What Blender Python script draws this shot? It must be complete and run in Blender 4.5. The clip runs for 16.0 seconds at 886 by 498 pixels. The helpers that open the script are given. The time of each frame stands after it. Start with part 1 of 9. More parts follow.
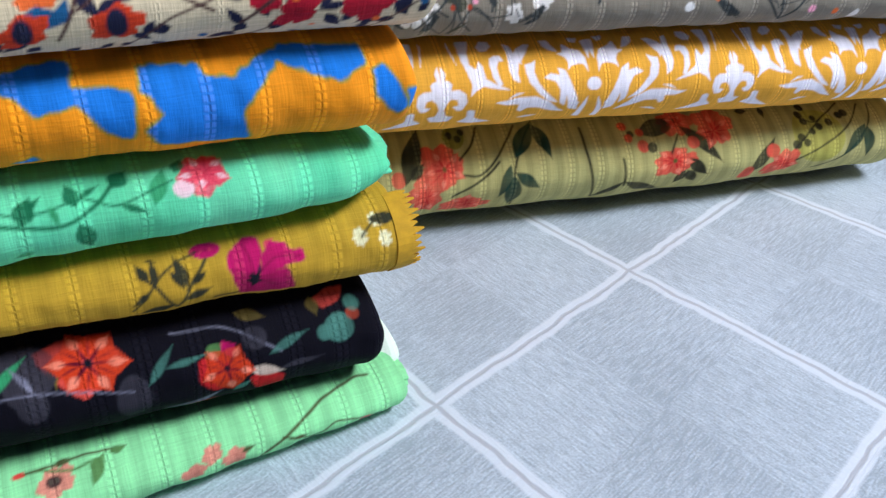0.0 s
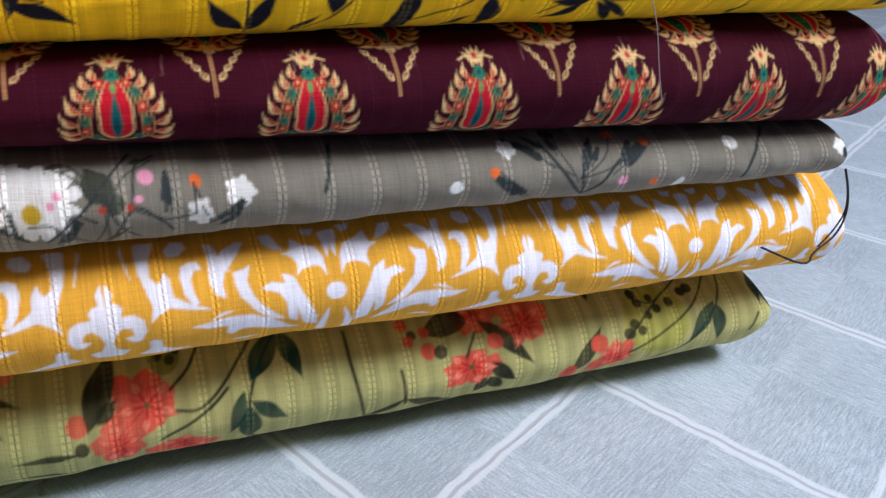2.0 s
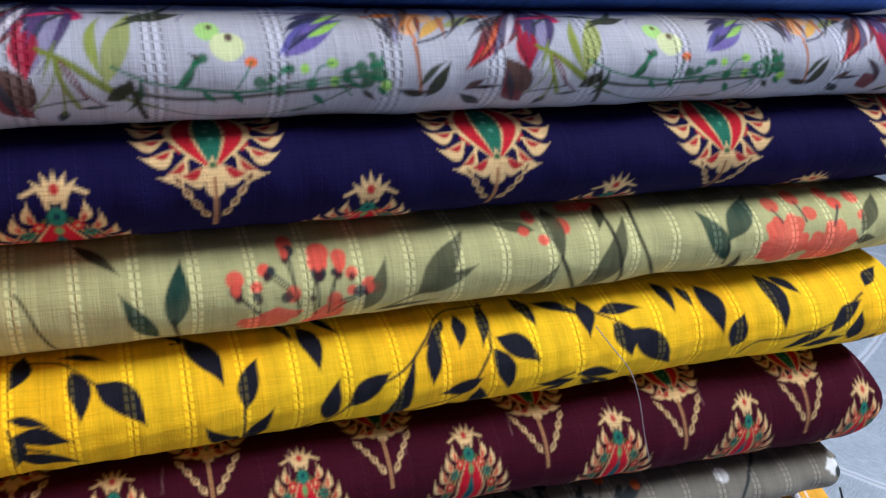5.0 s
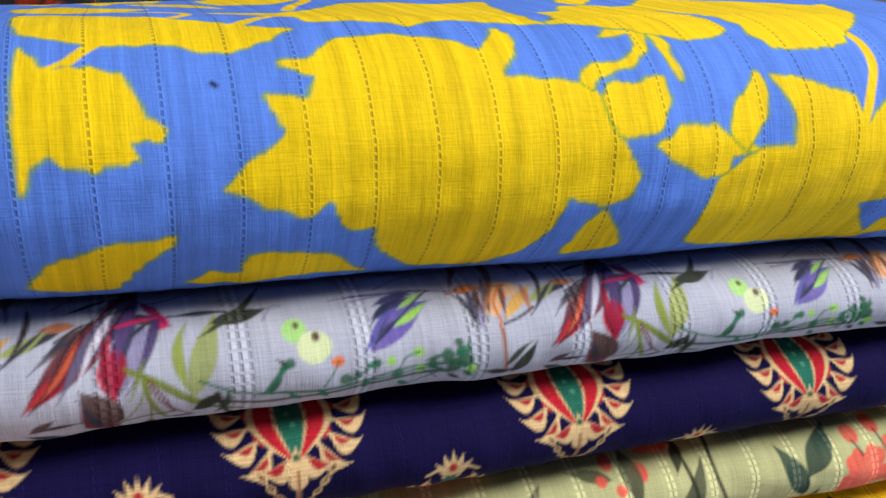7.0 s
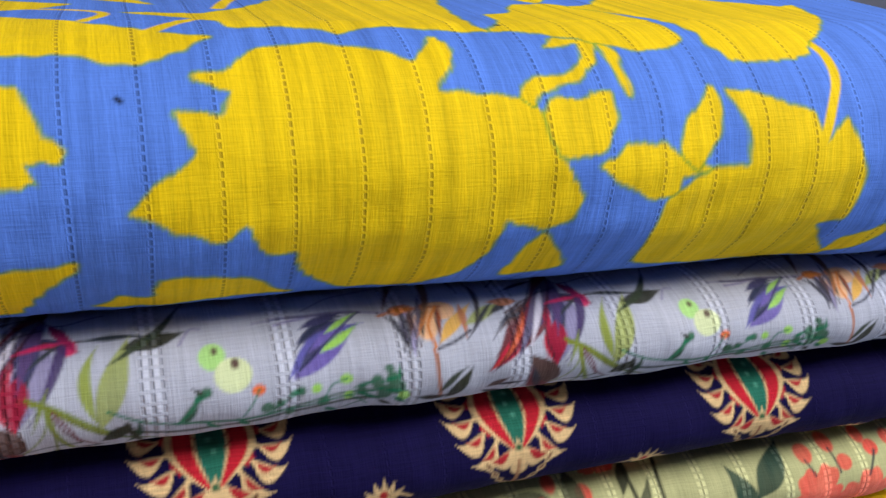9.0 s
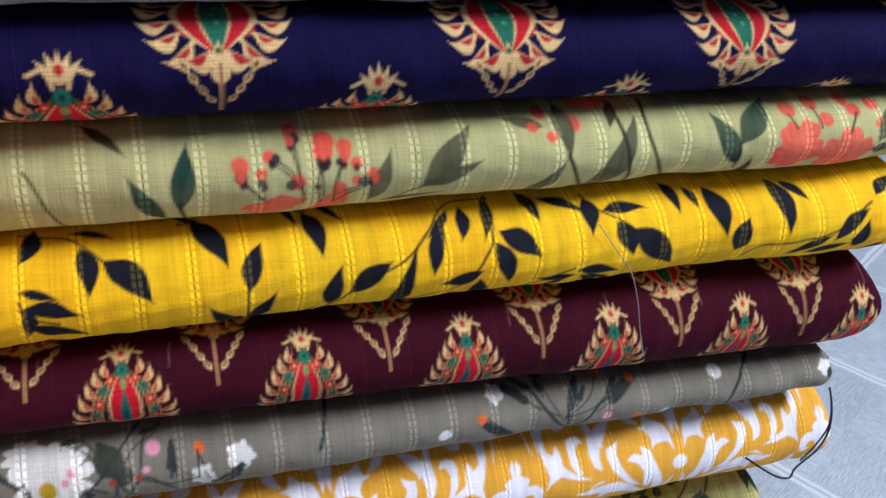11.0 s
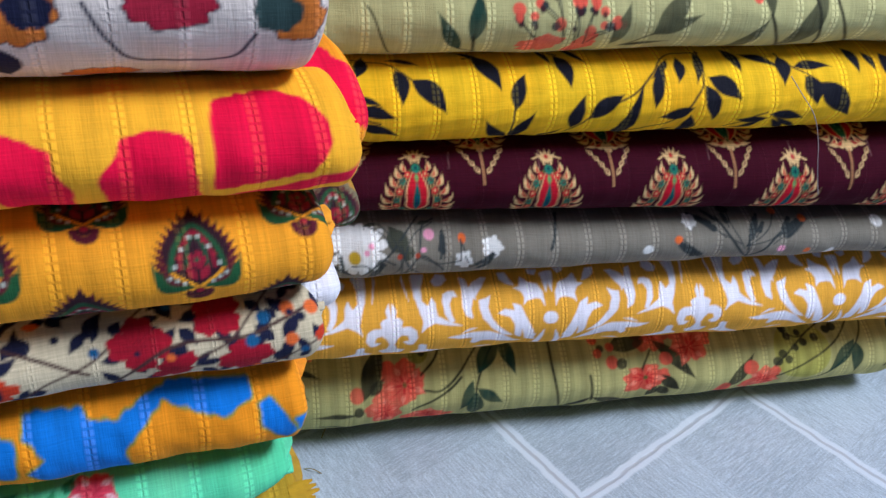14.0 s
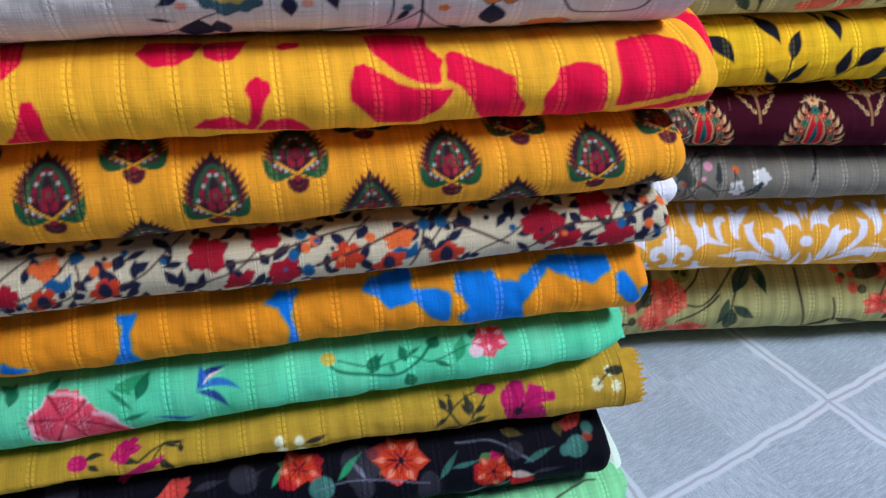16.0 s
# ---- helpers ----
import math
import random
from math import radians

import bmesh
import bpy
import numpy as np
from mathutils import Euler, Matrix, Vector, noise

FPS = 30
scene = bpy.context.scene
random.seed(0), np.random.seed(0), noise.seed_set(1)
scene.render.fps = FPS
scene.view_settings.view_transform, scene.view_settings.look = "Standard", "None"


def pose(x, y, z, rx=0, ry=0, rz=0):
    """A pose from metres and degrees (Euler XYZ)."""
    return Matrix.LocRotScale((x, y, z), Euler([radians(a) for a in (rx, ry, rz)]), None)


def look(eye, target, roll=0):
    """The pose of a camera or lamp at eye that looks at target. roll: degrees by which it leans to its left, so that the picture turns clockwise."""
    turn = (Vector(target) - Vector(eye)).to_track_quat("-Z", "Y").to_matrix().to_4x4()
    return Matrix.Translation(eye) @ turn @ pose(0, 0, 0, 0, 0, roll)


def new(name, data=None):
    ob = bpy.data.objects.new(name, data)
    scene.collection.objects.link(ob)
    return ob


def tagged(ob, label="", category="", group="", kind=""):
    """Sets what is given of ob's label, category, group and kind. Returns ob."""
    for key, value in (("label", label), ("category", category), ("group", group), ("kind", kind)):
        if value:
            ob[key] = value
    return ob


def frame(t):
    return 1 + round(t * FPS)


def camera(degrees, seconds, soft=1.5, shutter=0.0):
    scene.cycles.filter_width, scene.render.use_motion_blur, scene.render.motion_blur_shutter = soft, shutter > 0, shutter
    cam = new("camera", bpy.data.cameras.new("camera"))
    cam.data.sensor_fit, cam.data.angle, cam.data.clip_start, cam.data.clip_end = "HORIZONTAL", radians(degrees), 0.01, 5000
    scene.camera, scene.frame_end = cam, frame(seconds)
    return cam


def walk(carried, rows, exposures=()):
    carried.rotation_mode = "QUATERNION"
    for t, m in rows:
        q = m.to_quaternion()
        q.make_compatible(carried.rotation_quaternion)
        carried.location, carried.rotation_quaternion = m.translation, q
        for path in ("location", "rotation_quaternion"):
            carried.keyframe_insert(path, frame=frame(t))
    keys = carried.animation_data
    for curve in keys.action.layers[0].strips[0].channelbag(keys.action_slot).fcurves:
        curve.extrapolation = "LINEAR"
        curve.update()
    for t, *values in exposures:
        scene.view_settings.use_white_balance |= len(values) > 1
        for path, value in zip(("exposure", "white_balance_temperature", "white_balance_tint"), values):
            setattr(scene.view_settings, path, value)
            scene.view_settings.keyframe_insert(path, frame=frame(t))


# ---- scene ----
cam = camera(51.4, 16.0, soft=1.5)
METRES, EYE, TILT, LEAN, TURN = 0.8, 0.2306, -28.0, -0.8, -16.0
ROWS = [
    (0.0, 0.0, 0.0, 0.0, 0.0, 0.0, -0.0),
    (0.5, 0.0438, 0.0427, 0.011, -2.3, 0.84, -0.1),
    (1.0, 0.08, 0.0856, 0.0305, -3.74, 1.92, -0.19),
    (1.5, 0.1007, 0.1241, 0.0474, -4.46, 3.56, 0.56),
    (2.0, 0.1084, 0.1447, 0.0833, -4.51, 4.93, 2.04),
    (2.5, 0.1198, 0.1412, 0.1143, -4.03, 6.55, 3.37),
    (3.0, 0.122, 0.1363, 0.1329, -3.46, 7.87, 3.42),
    (3.5, 0.1223, 0.1274, 0.1512, -3.21, 9.35, 3.15),
    (4.0, 0.1243, 0.1194, 0.1704, -3.26, 10.79, 3.07),
    (6.5, 0.1151, 0.0965, 0.25, -2.76, 13.99, 2.68),
    (7.0, 0.1027, 0.096, 0.2978, -2.26, 12.64, 2.18),
    (7.5, 0.1052, 0.1017, 0.3355, -3.11, 11.15, 2.17),
    (8.0, 0.0992, 0.1024, 0.3491, -2.7, 11.56, 1.68),
    (8.5, 0.1026, 0.1081, 0.3363, -2.7, 10.87, 1.41),
    (9.0, 0.1237, 0.1082, 0.321, -3.11, 10.27, 1.33),
    (9.5, 0.1187, 0.1123, 0.2927, -2.56, 8.91, 0.89),
    (10.0, 0.1226, 0.1115, 0.2636, -2.5, 7.45, 0.62),
    (12.5, 0.1338, 0.09, 0.1448, -0.14, 1.4, -0.32),
    (13.0, 0.1132, 0.0683, 0.1398, 1.42, 1.57, -1.14),
    (13.5, 0.0947, 0.0291, 0.1337, 2.99, 1.84, -2.04),
    (14.0, 0.0762, -0.0054, 0.124, 5.06, 1.74, -2.98),
    (14.5, 0.0644, -0.0341, 0.1138, 6.92, 1.41, -3.44),
    (15.0, 0.0451, -0.072, 0.1062, 9.37, 1.18, -3.16),
    (15.5, 0.0198, -0.1147, 0.0919, 12.24, 0.83, -3.52),
    (16.0, 0.0044, -0.1424, 0.0726, 14.28, 0.5, -4.01),
]
walk(cam, [(t, pose(0, 0, EYE, TILT, LEAN, TURN) @ pose(METRES * x, METRES * y, METRES * z, 90 + pitch, roll, yaw)) for t, x, y, z, yaw, pitch, roll in ROWS],
     exposures=[(0.0, 0.05, 6500, 10), (1.5, 0.0, 6650, 10), (4.0, -0.22, 6200, 10), (7.0, -0.02, 6700, 10), (8.5, -0.06, 6700, 10), (9.5, -0.32, 6550, 10), (10.0, -0.14, 6500, 10), (13.0, -0.22, 6200, 10), (16.0, -0.28, 6000, 10)])

# ---- light: unseen lamps added in the shop room ----
world = bpy.data.worlds.new("room_air")
scene.world = world
world.use_nodes = True
world.node_tree.nodes["Background"].inputs["Color"].default_value = (0.75, 0.85, 1.0, 1)
world.node_tree.nodes["Background"].inputs["Strength"].default_value = 0.25


def unseen_lamp(eye, target, sx, sy, power, colour):
    data = bpy.data.lights.new("unseen_lamp", "AREA")
    data.shape, data.size, data.size_y, data.energy, data.color = "RECTANGLE", sx, sy, power, colour
    lamp = new("unseen_lamp", data)
    lamp.matrix_world = look(eye, target)
    return lamp


# added and unseen: main lamp free in the room, weak fill near the ceiling
unseen_lamp((1.18, -0.36, 1.50), (0.28, 0.38, 0.2), 0.9, 0.30, 46, (0.89, 0.96, 1.05))
unseen_lamp((-1.50, -0.50, 2.46), (-0.55, -0.05, 0.0), 0.35, 1.2, 4, (0.82, 0.94, 1.12))

# ---- the shape of a folded piece of cloth ----
# A grid over the folded bundle: u runs along the fold, v goes round it, 0 at the middle of the front
# fold and growing upwards. bottom, top, front: values at the two ends of the span (ua, ub).
def fbm(u, v, seed, scale):
    """Smooth waves that never repeat visibly, for wrinkles and uneven folds."""
    rng = np.random.default_rng(seed)
    total = np.zeros(np.broadcast(u, v).shape)
    for k in range(7):
        fu, fv = rng.normal(0, 1, 2)
        total = total + np.sin((u * fu * (1 + 0.35 * k) + v * fv * 0.7) / scale + rng.uniform(0, 6.28)) / (1 + 0.3 * k)
    return total / 3.0


def profile(h, round_depth, depth, power=2.3, n=400):
    """The cross-section: y inwards and z for v along it; returns v, y, z with v = 0 at the front's middle."""
    a = np.linspace(-math.pi / 2, math.pi / 2, n)
    s, c = np.sin(a), np.clip(np.cos(a), 0, 1)
    z = np.sign(s) * np.abs(s) ** (2 / power) * 0.5
    y = round_depth * (1 - c ** (2 / power))
    flat = np.linspace(0, 1, 60)[1:]
    y = np.concatenate([round_depth + (depth - round_depth) * flat[::-1], y, round_depth + (depth - round_depth) * flat])
    z = np.concatenate([np.full(59, -0.5), z, np.full(59, 0.5)])
    v = np.concatenate([[0], np.cumsum(np.hypot(np.diff(y), np.diff(z * h)))])
    return v - np.interp(59 + n / 2 - 0.5, np.arange(len(v)), v), y, z


def cloth_grid(spec):
    """Arrays us, vs and the places (nu, nv, 3) in the frame of the stack."""
    ua, ub = spec["span"]
    u0, u1 = spec["ends"]
    step = spec.get("step", 0.0007)
    seen = spec.get("seen", u0)
    us = np.concatenate([np.linspace(u0, seen, max(2, int((seen - u0) / 0.006)))[:-1] if seen > u0 else np.zeros(0),
                         np.linspace(seen, u1, int((u1 - seen) / step))])
    h_mean = 0.5 * sum(spec["top"]) - 0.5 * sum(spec["bottom"])
    rd = spec.get("round", 0.85) * h_mean
    pv, py, pz = profile(h_mean, rd, spec["depth"], spec.get("power", 2.0))
    arc = pv[458]
    dense = spec.get("dense", arc)
    coarse = spec.get("coarse", 0.012)
    vs = np.concatenate([np.arange(pv[0], -arc, coarse), np.arange(-arc, dense, step), np.arange(dense, pv[-1], coarse), pv[-1:]])
    y, z = np.interp(vs, pv, py), np.interp(vs, pv, pz)
    f = (us - ua) / (ub - ua)
    lerp = lambda pair: pair[0] + (pair[1] - pair[0]) * f
    bow = spec.get("bow", 0.0) * (4 * f * (1 - f))
    bottom, top, front = lerp(spec["bottom"]), lerp(spec["top"]) + spec.get("crown", 0.0) * np.clip(f, 0, 1), lerp(spec["front"])
    # the ends close like the end of a folded bundle
    e1, e0 = spec.get("taper", 0.008), 0.012
    q = np.clip((us - (u1 - e1)) / e1, 0, 1)
    w = np.clip(((u0 + e0) - us) / e0, 0, 1)
    shut = np.maximum((1 - q ** 2.6) ** (1 / 2.2), 0.004) * np.maximum((1 - w ** 2.6) ** (1 / 2.2), 0.004)
    lean = spec.get("tip", 0.0)
    mid, half = (bottom + top) / 2 + lean * (1 - shut) * (top - bottom), (top - bottom) * shut
    seed = spec["seed"]
    U, V = us[:, None], vs[None, :]
    wr = spec.get("wrinkle", 0.0012)
    ripple = wr * fbm(U, V, seed, 0.018) + 0.45 * wr * fbm(U, V * 2.5, seed + 50, 0.006)
    sway = 0.0018 * fbm(us, us * 0, seed + 9, 0.05)
    P = np.empty((len(us), len(vs), 3))
    P[..., 0] = U + 0 * V
    draw = spec.get("pull", 0.010) * (1 - shut)
    hump = np.clip(z[None, :] * 2, 0, 1) * np.clip((y[None, :] - rd) / spec["depth"], 0, 1)
    P[..., 1] = (front + sway + draw)[:, None] + y[None, :] + ripple * np.clip(1 - y / (2 * rd), 0, 1)
    P[..., 2] = (mid + bow)[:, None] + z[None, :] * half[:, None] + ripple * 0.5 * np.clip(np.abs(z) * 2, 0, 1) * spec.get("top_ripple", 1.0) * (np.abs(z) < 0.499) \
        + hump * spec.get("hump", 0.0) * np.sin(np.clip(y / spec["depth"], 0, 1) * math.pi)[None, :] + hump * spec.get("rise", 0.0) * np.clip(f, 0, 1.1)[:, None]
    return us, vs, P


BASE_RIGHT = dict(span=(0.10, 0.42), depth=0.235)
RIGHT = dict(
    olive=dict(bottom=(0.0010, 0.0010), top=(0.0639, 0.0538), front=(0.4196, 0.4262), ends=(0.034, 0.428), seed=1, taper=0.022, tip=0.1, round=0.95, power=1.9),
    damask=dict(bottom=(0.0639, 0.0538), top=(0.1156, 0.1081), front=(0.3980, 0.4070), ends=(0.034, 0.444), seed=2, taper=0.010),
    grey=dict(bottom=(0.1156, 0.1081), top=(0.1497, 0.1329), front=(0.3940, 0.4010), ends=(0.034, 0.431), seed=3, taper=0.010),
    maroon=dict(bottom=(0.1497, 0.1329), top=(0.1817, 0.1811), front=(0.3910, 0.3910), ends=(0.034, 0.441), seed=4, taper=0.020),
    yellow=dict(bottom=(0.1817, 0.1811), top=(0.2206, 0.2218), front=(0.3910, 0.3880), ends=(0.034, 0.440), seed=5),
    sage=dict(bottom=(0.2206, 0.2218), top=(0.2577, 0.2536), front=(0.3920, 0.3900), ends=(0.034, 0.443), seed=6),
    navy=dict(bottom=(0.2577, 0.2536), top=(0.2917, 0.2877), front=(0.3860, 0.3870), ends=(0.034, 0.445), seed=7),
    white=dict(bottom=(0.2917, 0.2877), top=(0.3263, 0.3188), front=(0.3810, 0.3850), ends=(0.034, 0.444), seed=8),
    azure=dict(bottom=(0.3263, 0.3188), top=(0.4010, 0.4000), front=(0.3750, 0.3760), ends=(0.034, 0.462), seed=9, taper=0.05, dense=0.30, round=0.6, power=2.0, hump=0.006, rise=0.020, pull=0.03),
)
BASE_LEFT = dict(span=(-0.15, 0.08), depth=0.135, seen=-0.225)
LEFT = dict(
    mint=dict(bottom=(0.0010, 0.0010), top=(0.0304, 0.0175), front=(-0.0075, 0.0214), ends=(-0.27, 0.078), seed=11, round=0.8),
    black=dict(bottom=(0.0304, 0.0175), top=(0.0775, 0.0599), front=(0.0100, 0.0200), ends=(-0.27, 0.067), seed=12),
    mustard=dict(bottom=(0.0775, 0.0599), top=(0.0949, 0.0932), front=(0.0100, 0.0210), ends=(-0.27, 0.076), seed=13, taper=0.004, pull=0.004),
    green=dict(bottom=(0.0949, 0.0932), top=(0.1269, 0.1194), front=(0.0120, 0.0160), ends=(-0.27, 0.071), seed=14, taper=0.030, tip=0.05),
    orange=dict(bottom=(0.1269, 0.1194), top=(0.1593, 0.1560), front=(0.0120, 0.0120), ends=(-0.27, 0.077), seed=15),
    cream=dict(bottom=(0.1593, 0.1560), top=(0.1862, 0.1821), front=(0.0070, 0.0070), ends=(-0.27, 0.083), seed=16),
    ochre=dict(bottom=(0.1862, 0.1821), top=(0.2268, 0.2151), front=(0.0020, 0.0020), ends=(-0.27, 0.086), seed=17),
    scarlet=dict(bottom=(0.2268, 0.2151), top=(0.2615, 0.2488), front=(-0.0030, -0.0030), ends=(-0.27, 0.094), seed=18),
    ivory=dict(bottom=(0.2615, 0.2488), top=(0.3030, 0.2970), front=(-0.0030, -0.0030), ends=(-0.27, 0.086), seed=19),
)
for spec in RIGHT.values():
    for key, value in BASE_RIGHT.items():
        spec.setdefault(key, value)
for spec in LEFT.values():
    for key, value in BASE_LEFT.items():
        spec.setdefault(key, value)
LEFT_FRAME = pose(0.0, 0.25, 0.0, 0, 0, 10.0)
# ---- end of the shapes ----

# ---- materials ----
def lin(r, g, b):
    """Screen colour 0..255 to linear."""
    return tuple(((c / 255) / 12.92 if c < 10 else ((c / 255 + 0.055) / 1.055) ** 2.4) for c in (r, g, b))


class Tree:
    """Short hand for building node trees."""

    def __init__(self, name):
        self.material = bpy.data.materials.new(name)
        self.material.use_nodes = True
        self.nodes, self.links = self.material.node_tree.nodes, self.material.node_tree.links
        self.shader = self.nodes["Principled BSDF"]

    def add(self, kind):
        return self.nodes.new(kind)

    def put(self, socket, value):
        if hasattr(value, "is_output"):
            self.links.new(value, socket)
        else:
            socket.default_value = value

    def math(self, op, a, b=0.0, c=None):
        node = self.add("ShaderNodeMath")
        node.operation = op
        self.put(node.inputs[0], a)
        self.put(node.inputs[1], b)
        if c is not None:
            self.put(node.inputs[2], c)
        return node.outputs[0]

    def noise(self, vector, scale, detail=3.0):
        node = self.add("ShaderNodeTexNoise")
        self.put(node.inputs["Vector"], vector)
        node.inputs["Scale"].default_value, node.inputs["Detail"].default_value = scale, detail
        return node.outputs["Fac"]

    def vec(self, x, y, z=0.0):
        node = self.add("ShaderNodeCombineXYZ")
        for k, value in enumerate((x, y, z)):
            self.put(node.inputs[k], value)
        return node.outputs[0]

    def mix(self, fac, a, b, blend="MIX"):
        node = self.add("ShaderNodeMix")
        node.data_type, node.blend_type = "RGBA", blend
        self.put(node.inputs[0], fac)
        self.put(node.inputs[6], a)
        self.put(node.inputs[7], b)
        return node.outputs[2]

    def ramp(self, value, lo, hi, a=0.0, b=1.0):
        node = self.add("ShaderNodeMapRange")
        self.put(node.inputs[0], value)
        for k, x in enumerate((lo, hi, a, b)):
            node.inputs[k + 1].default_value = x
        return node.outputs[0]


def cloth_material(name, at=0.0, period=0.017, width=0.0011, thread=(1, 1, 1), thread_mix=0.0, hole=0.5, band=0.05, slub=0.07, sheen=0.03, lines=1, dash=0.0028, tone=0.0, slit=0.0005, relief_depth=0.0006, grain=0.03, gloss=0.16):
    """Printed dobby cotton. Every period metres along the fold runs a line of open-work dashes."""
    t = Tree(name)
    uv = t.add("ShaderNodeUVMap").outputs[0]
    split = t.add("ShaderNodeSeparateXYZ")
    t.links.new(uv, split.inputs[0])
    u, v = split.outputs[0], split.outputs[1]
    wob = t.math("MULTIPLY", t.math("SUBTRACT", t.noise(t.vec(t.math("MULTIPLY", u, 40.0), t.math("MULTIPLY", v, 30.0)), 1.0, 2.0), 0.5), 0.0012)
    uu = t.math("ADD", t.math("ADD", u, wob), 1.0 + (0.5 * period - at - 1.0) % period)
    phase = t.math("MULTIPLY", t.math("SUBTRACT", t.math("FRACT", t.math("DIVIDE", uu, period)), 0.5), period)
    dist = t.math("ABSOLUTE", phase)
    side = dist
    if lines == 2:
        side = t.math("ABSOLUTE", t.math("SUBTRACT", dist, 0.0009))
    if lines == 3:
        dist = t.math("MINIMUM", dist, t.math("ABSOLUTE", t.math("SUBTRACT", dist, 0.0026)))
        side = t.math("ABSOLUTE", t.math("SUBTRACT", t.math("ABSOLUTE", phase), 0.0013))
    line = t.ramp(side, width * 0.35, width, 1.0, 0.0)
    dash_wave = t.math("FRACT", t.math("DIVIDE", t.math("ADD", v, 1.0), dash))
    dash_in = t.ramp(t.math("ABSOLUTE", t.math("SUBTRACT", dash_wave, 0.5)), 0.26, 0.40, 1.0, 0.0)
    twist = t.math("ADD", 0.3, t.math("MULTIPLY", dash_in, 0.7))
    line = t.math("MULTIPLY", line, twist)
    cut = t.math("MULTIPLY", t.ramp(dist, slit * 0.4, slit, 1.0, 0.0), dash_in)
    # long bands of tighter and looser weave, and slubs along the weft
    bands = t.noise(t.vec(t.math("MULTIPLY", u, 260.0), t.math("MULTIPLY", v, 6.0)), 1.0, 3.0)
    slubs = t.noise(t.vec(t.math("MULTIPLY", u, 60.0), t.math("MULTIPLY", v, 1500.0)), 1.0, 3.0)
    warp = t.noise(t.vec(t.math("MULTIPLY", u, 1700.0), t.math("MULTIPLY", v, 160.0)), 1.0, 1.0)
    weft = t.noise(t.vec(t.math("MULTIPLY", u, 160.0), t.math("MULTIPLY", v, 1700.0), 7.0), 1.0, 1.0)
    weave = t.ramp(t.math("ADD", warp, weft), 0.7, 1.3, -1.0, 1.0)
    blotch = t.noise(uv, 28.0, 4.0)
    shade = t.math("ADD", t.math("ADD", t.ramp(bands, 0.25, 0.75, -band, band), t.ramp(slubs, 0.25, 0.75, -slub, slub)),
                   t.math("ADD", t.math("ADD", t.math("MULTIPLY", weave, grain), t.ramp(t.noise(t.vec(t.math("MULTIPLY", u, 900.0), t.math("MULTIPLY", v, 14.0)), 1.0, 2.0), 0.3, 0.7, -0.07, 0.07)), t.ramp(blotch, 0.3, 0.7, -0.05, 0.05)))
    attr = t.add("ShaderNodeAttribute")
    attr.attribute_name = "print"
    colour = t.mix(1.0, attr.outputs["Color"], t.vec(*(3 * [t.math("ADD", shade, 1.0)])), "MULTIPLY")
    # wide stripes of the cloth, with the shading of soft pleats painted in
    if tone:
        wide = t.math("COSINE", t.math("MULTIPLY", t.math("SUBTRACT", uu, 1.0), 2 * 6.2832 / period))
        gain = t.ramp(wide, -0.6, 0.8, 1.0 - tone, 1.0 + tone)
        colour = t.mix(1.0, colour, t.vec(gain, gain, gain), "MULTIPLY")
    if thread_mix:
        # thicker threads: the light they catch is painted brighter, and less dye shows through
        lift = t.math("ADD", 1.0, t.math("MULTIPLY", line, 1.1 * thread_mix))
        colour = t.mix(1.0, colour, t.vec(lift, lift, lift), "MULTIPLY")
        colour = t.mix(t.math("MULTIPLY", line, 0.14 * thread_mix), colour, (*thread, 1))
    colour = t.mix(t.math("MULTIPLY", cut, hole), colour, (0.25, 0.22, 0.2, 1), "MULTIPLY")
    t.put(t.shader.inputs["Base Color"], colour)
    t.shader.inputs["Roughness"].default_value = 0.82
    t.shader.inputs["Specular IOR Level"].default_value = gloss
    t.shader.inputs["Sheen Weight"].default_value = sheen
    t.shader.inputs["Sheen Roughness"].default_value = 0.45
    relief = t.math("ADD", t.math("MULTIPLY", weave, 0.10), t.math("ADD", t.math("MULTIPLY", slubs, 0.3), t.math("MULTIPLY", bands, 1.1)))
    relief = t.math("ADD", t.math("SUBTRACT", relief, t.math("MULTIPLY", cut, 0.7)), t.math("MULTIPLY", line, 0.45))
    relief = t.math("ADD", relief, t.math("MULTIPLY", t.noise(uv, 70.0, 3.0), 2.5))
    bump = t.add("ShaderNodeBump")
    bump.inputs["Strength"].default_value, bump.inputs["Distance"].default_value = 0.6, relief_depth
    t.links.new(relief, bump.inputs["Height"])
    t.links.new(bump.outputs[0], t.shader.inputs["Normal"])
    return t.material


def plain_material(name, colour, rough=0.8, vary=0.12, scale=30.0, metal=0.0, bump=0.0):
    t = Tree(name)
    pos = t.add("ShaderNodeTexCoord").outputs["Object"]
    a, b = t.noise(pos, scale, 5.0), t.noise(pos, scale * 9, 3.0)
    f = t.math("ADD", t.ramp(a, 0.3, 0.7, 1 - vary, 1 + vary), t.ramp(b, 0.3, 0.7, -vary / 2, vary / 2))
    t.put(t.shader.inputs["Base Color"], t.mix(1.0, (*colour, 1), t.vec(f, f, f), "MULTIPLY"))
    t.shader.inputs["Roughness"].default_value = rough
    t.shader.inputs["Metallic"].default_value = metal
    if bump:
        node = t.add("ShaderNodeBump")
        node.inputs["Strength"].default_value, node.inputs["Distance"].default_value = 0.4, bump
        t.links.new(b, node.inputs["Height"])
        t.links.new(node.outputs[0], t.shader.inputs["Normal"])
    return t.material

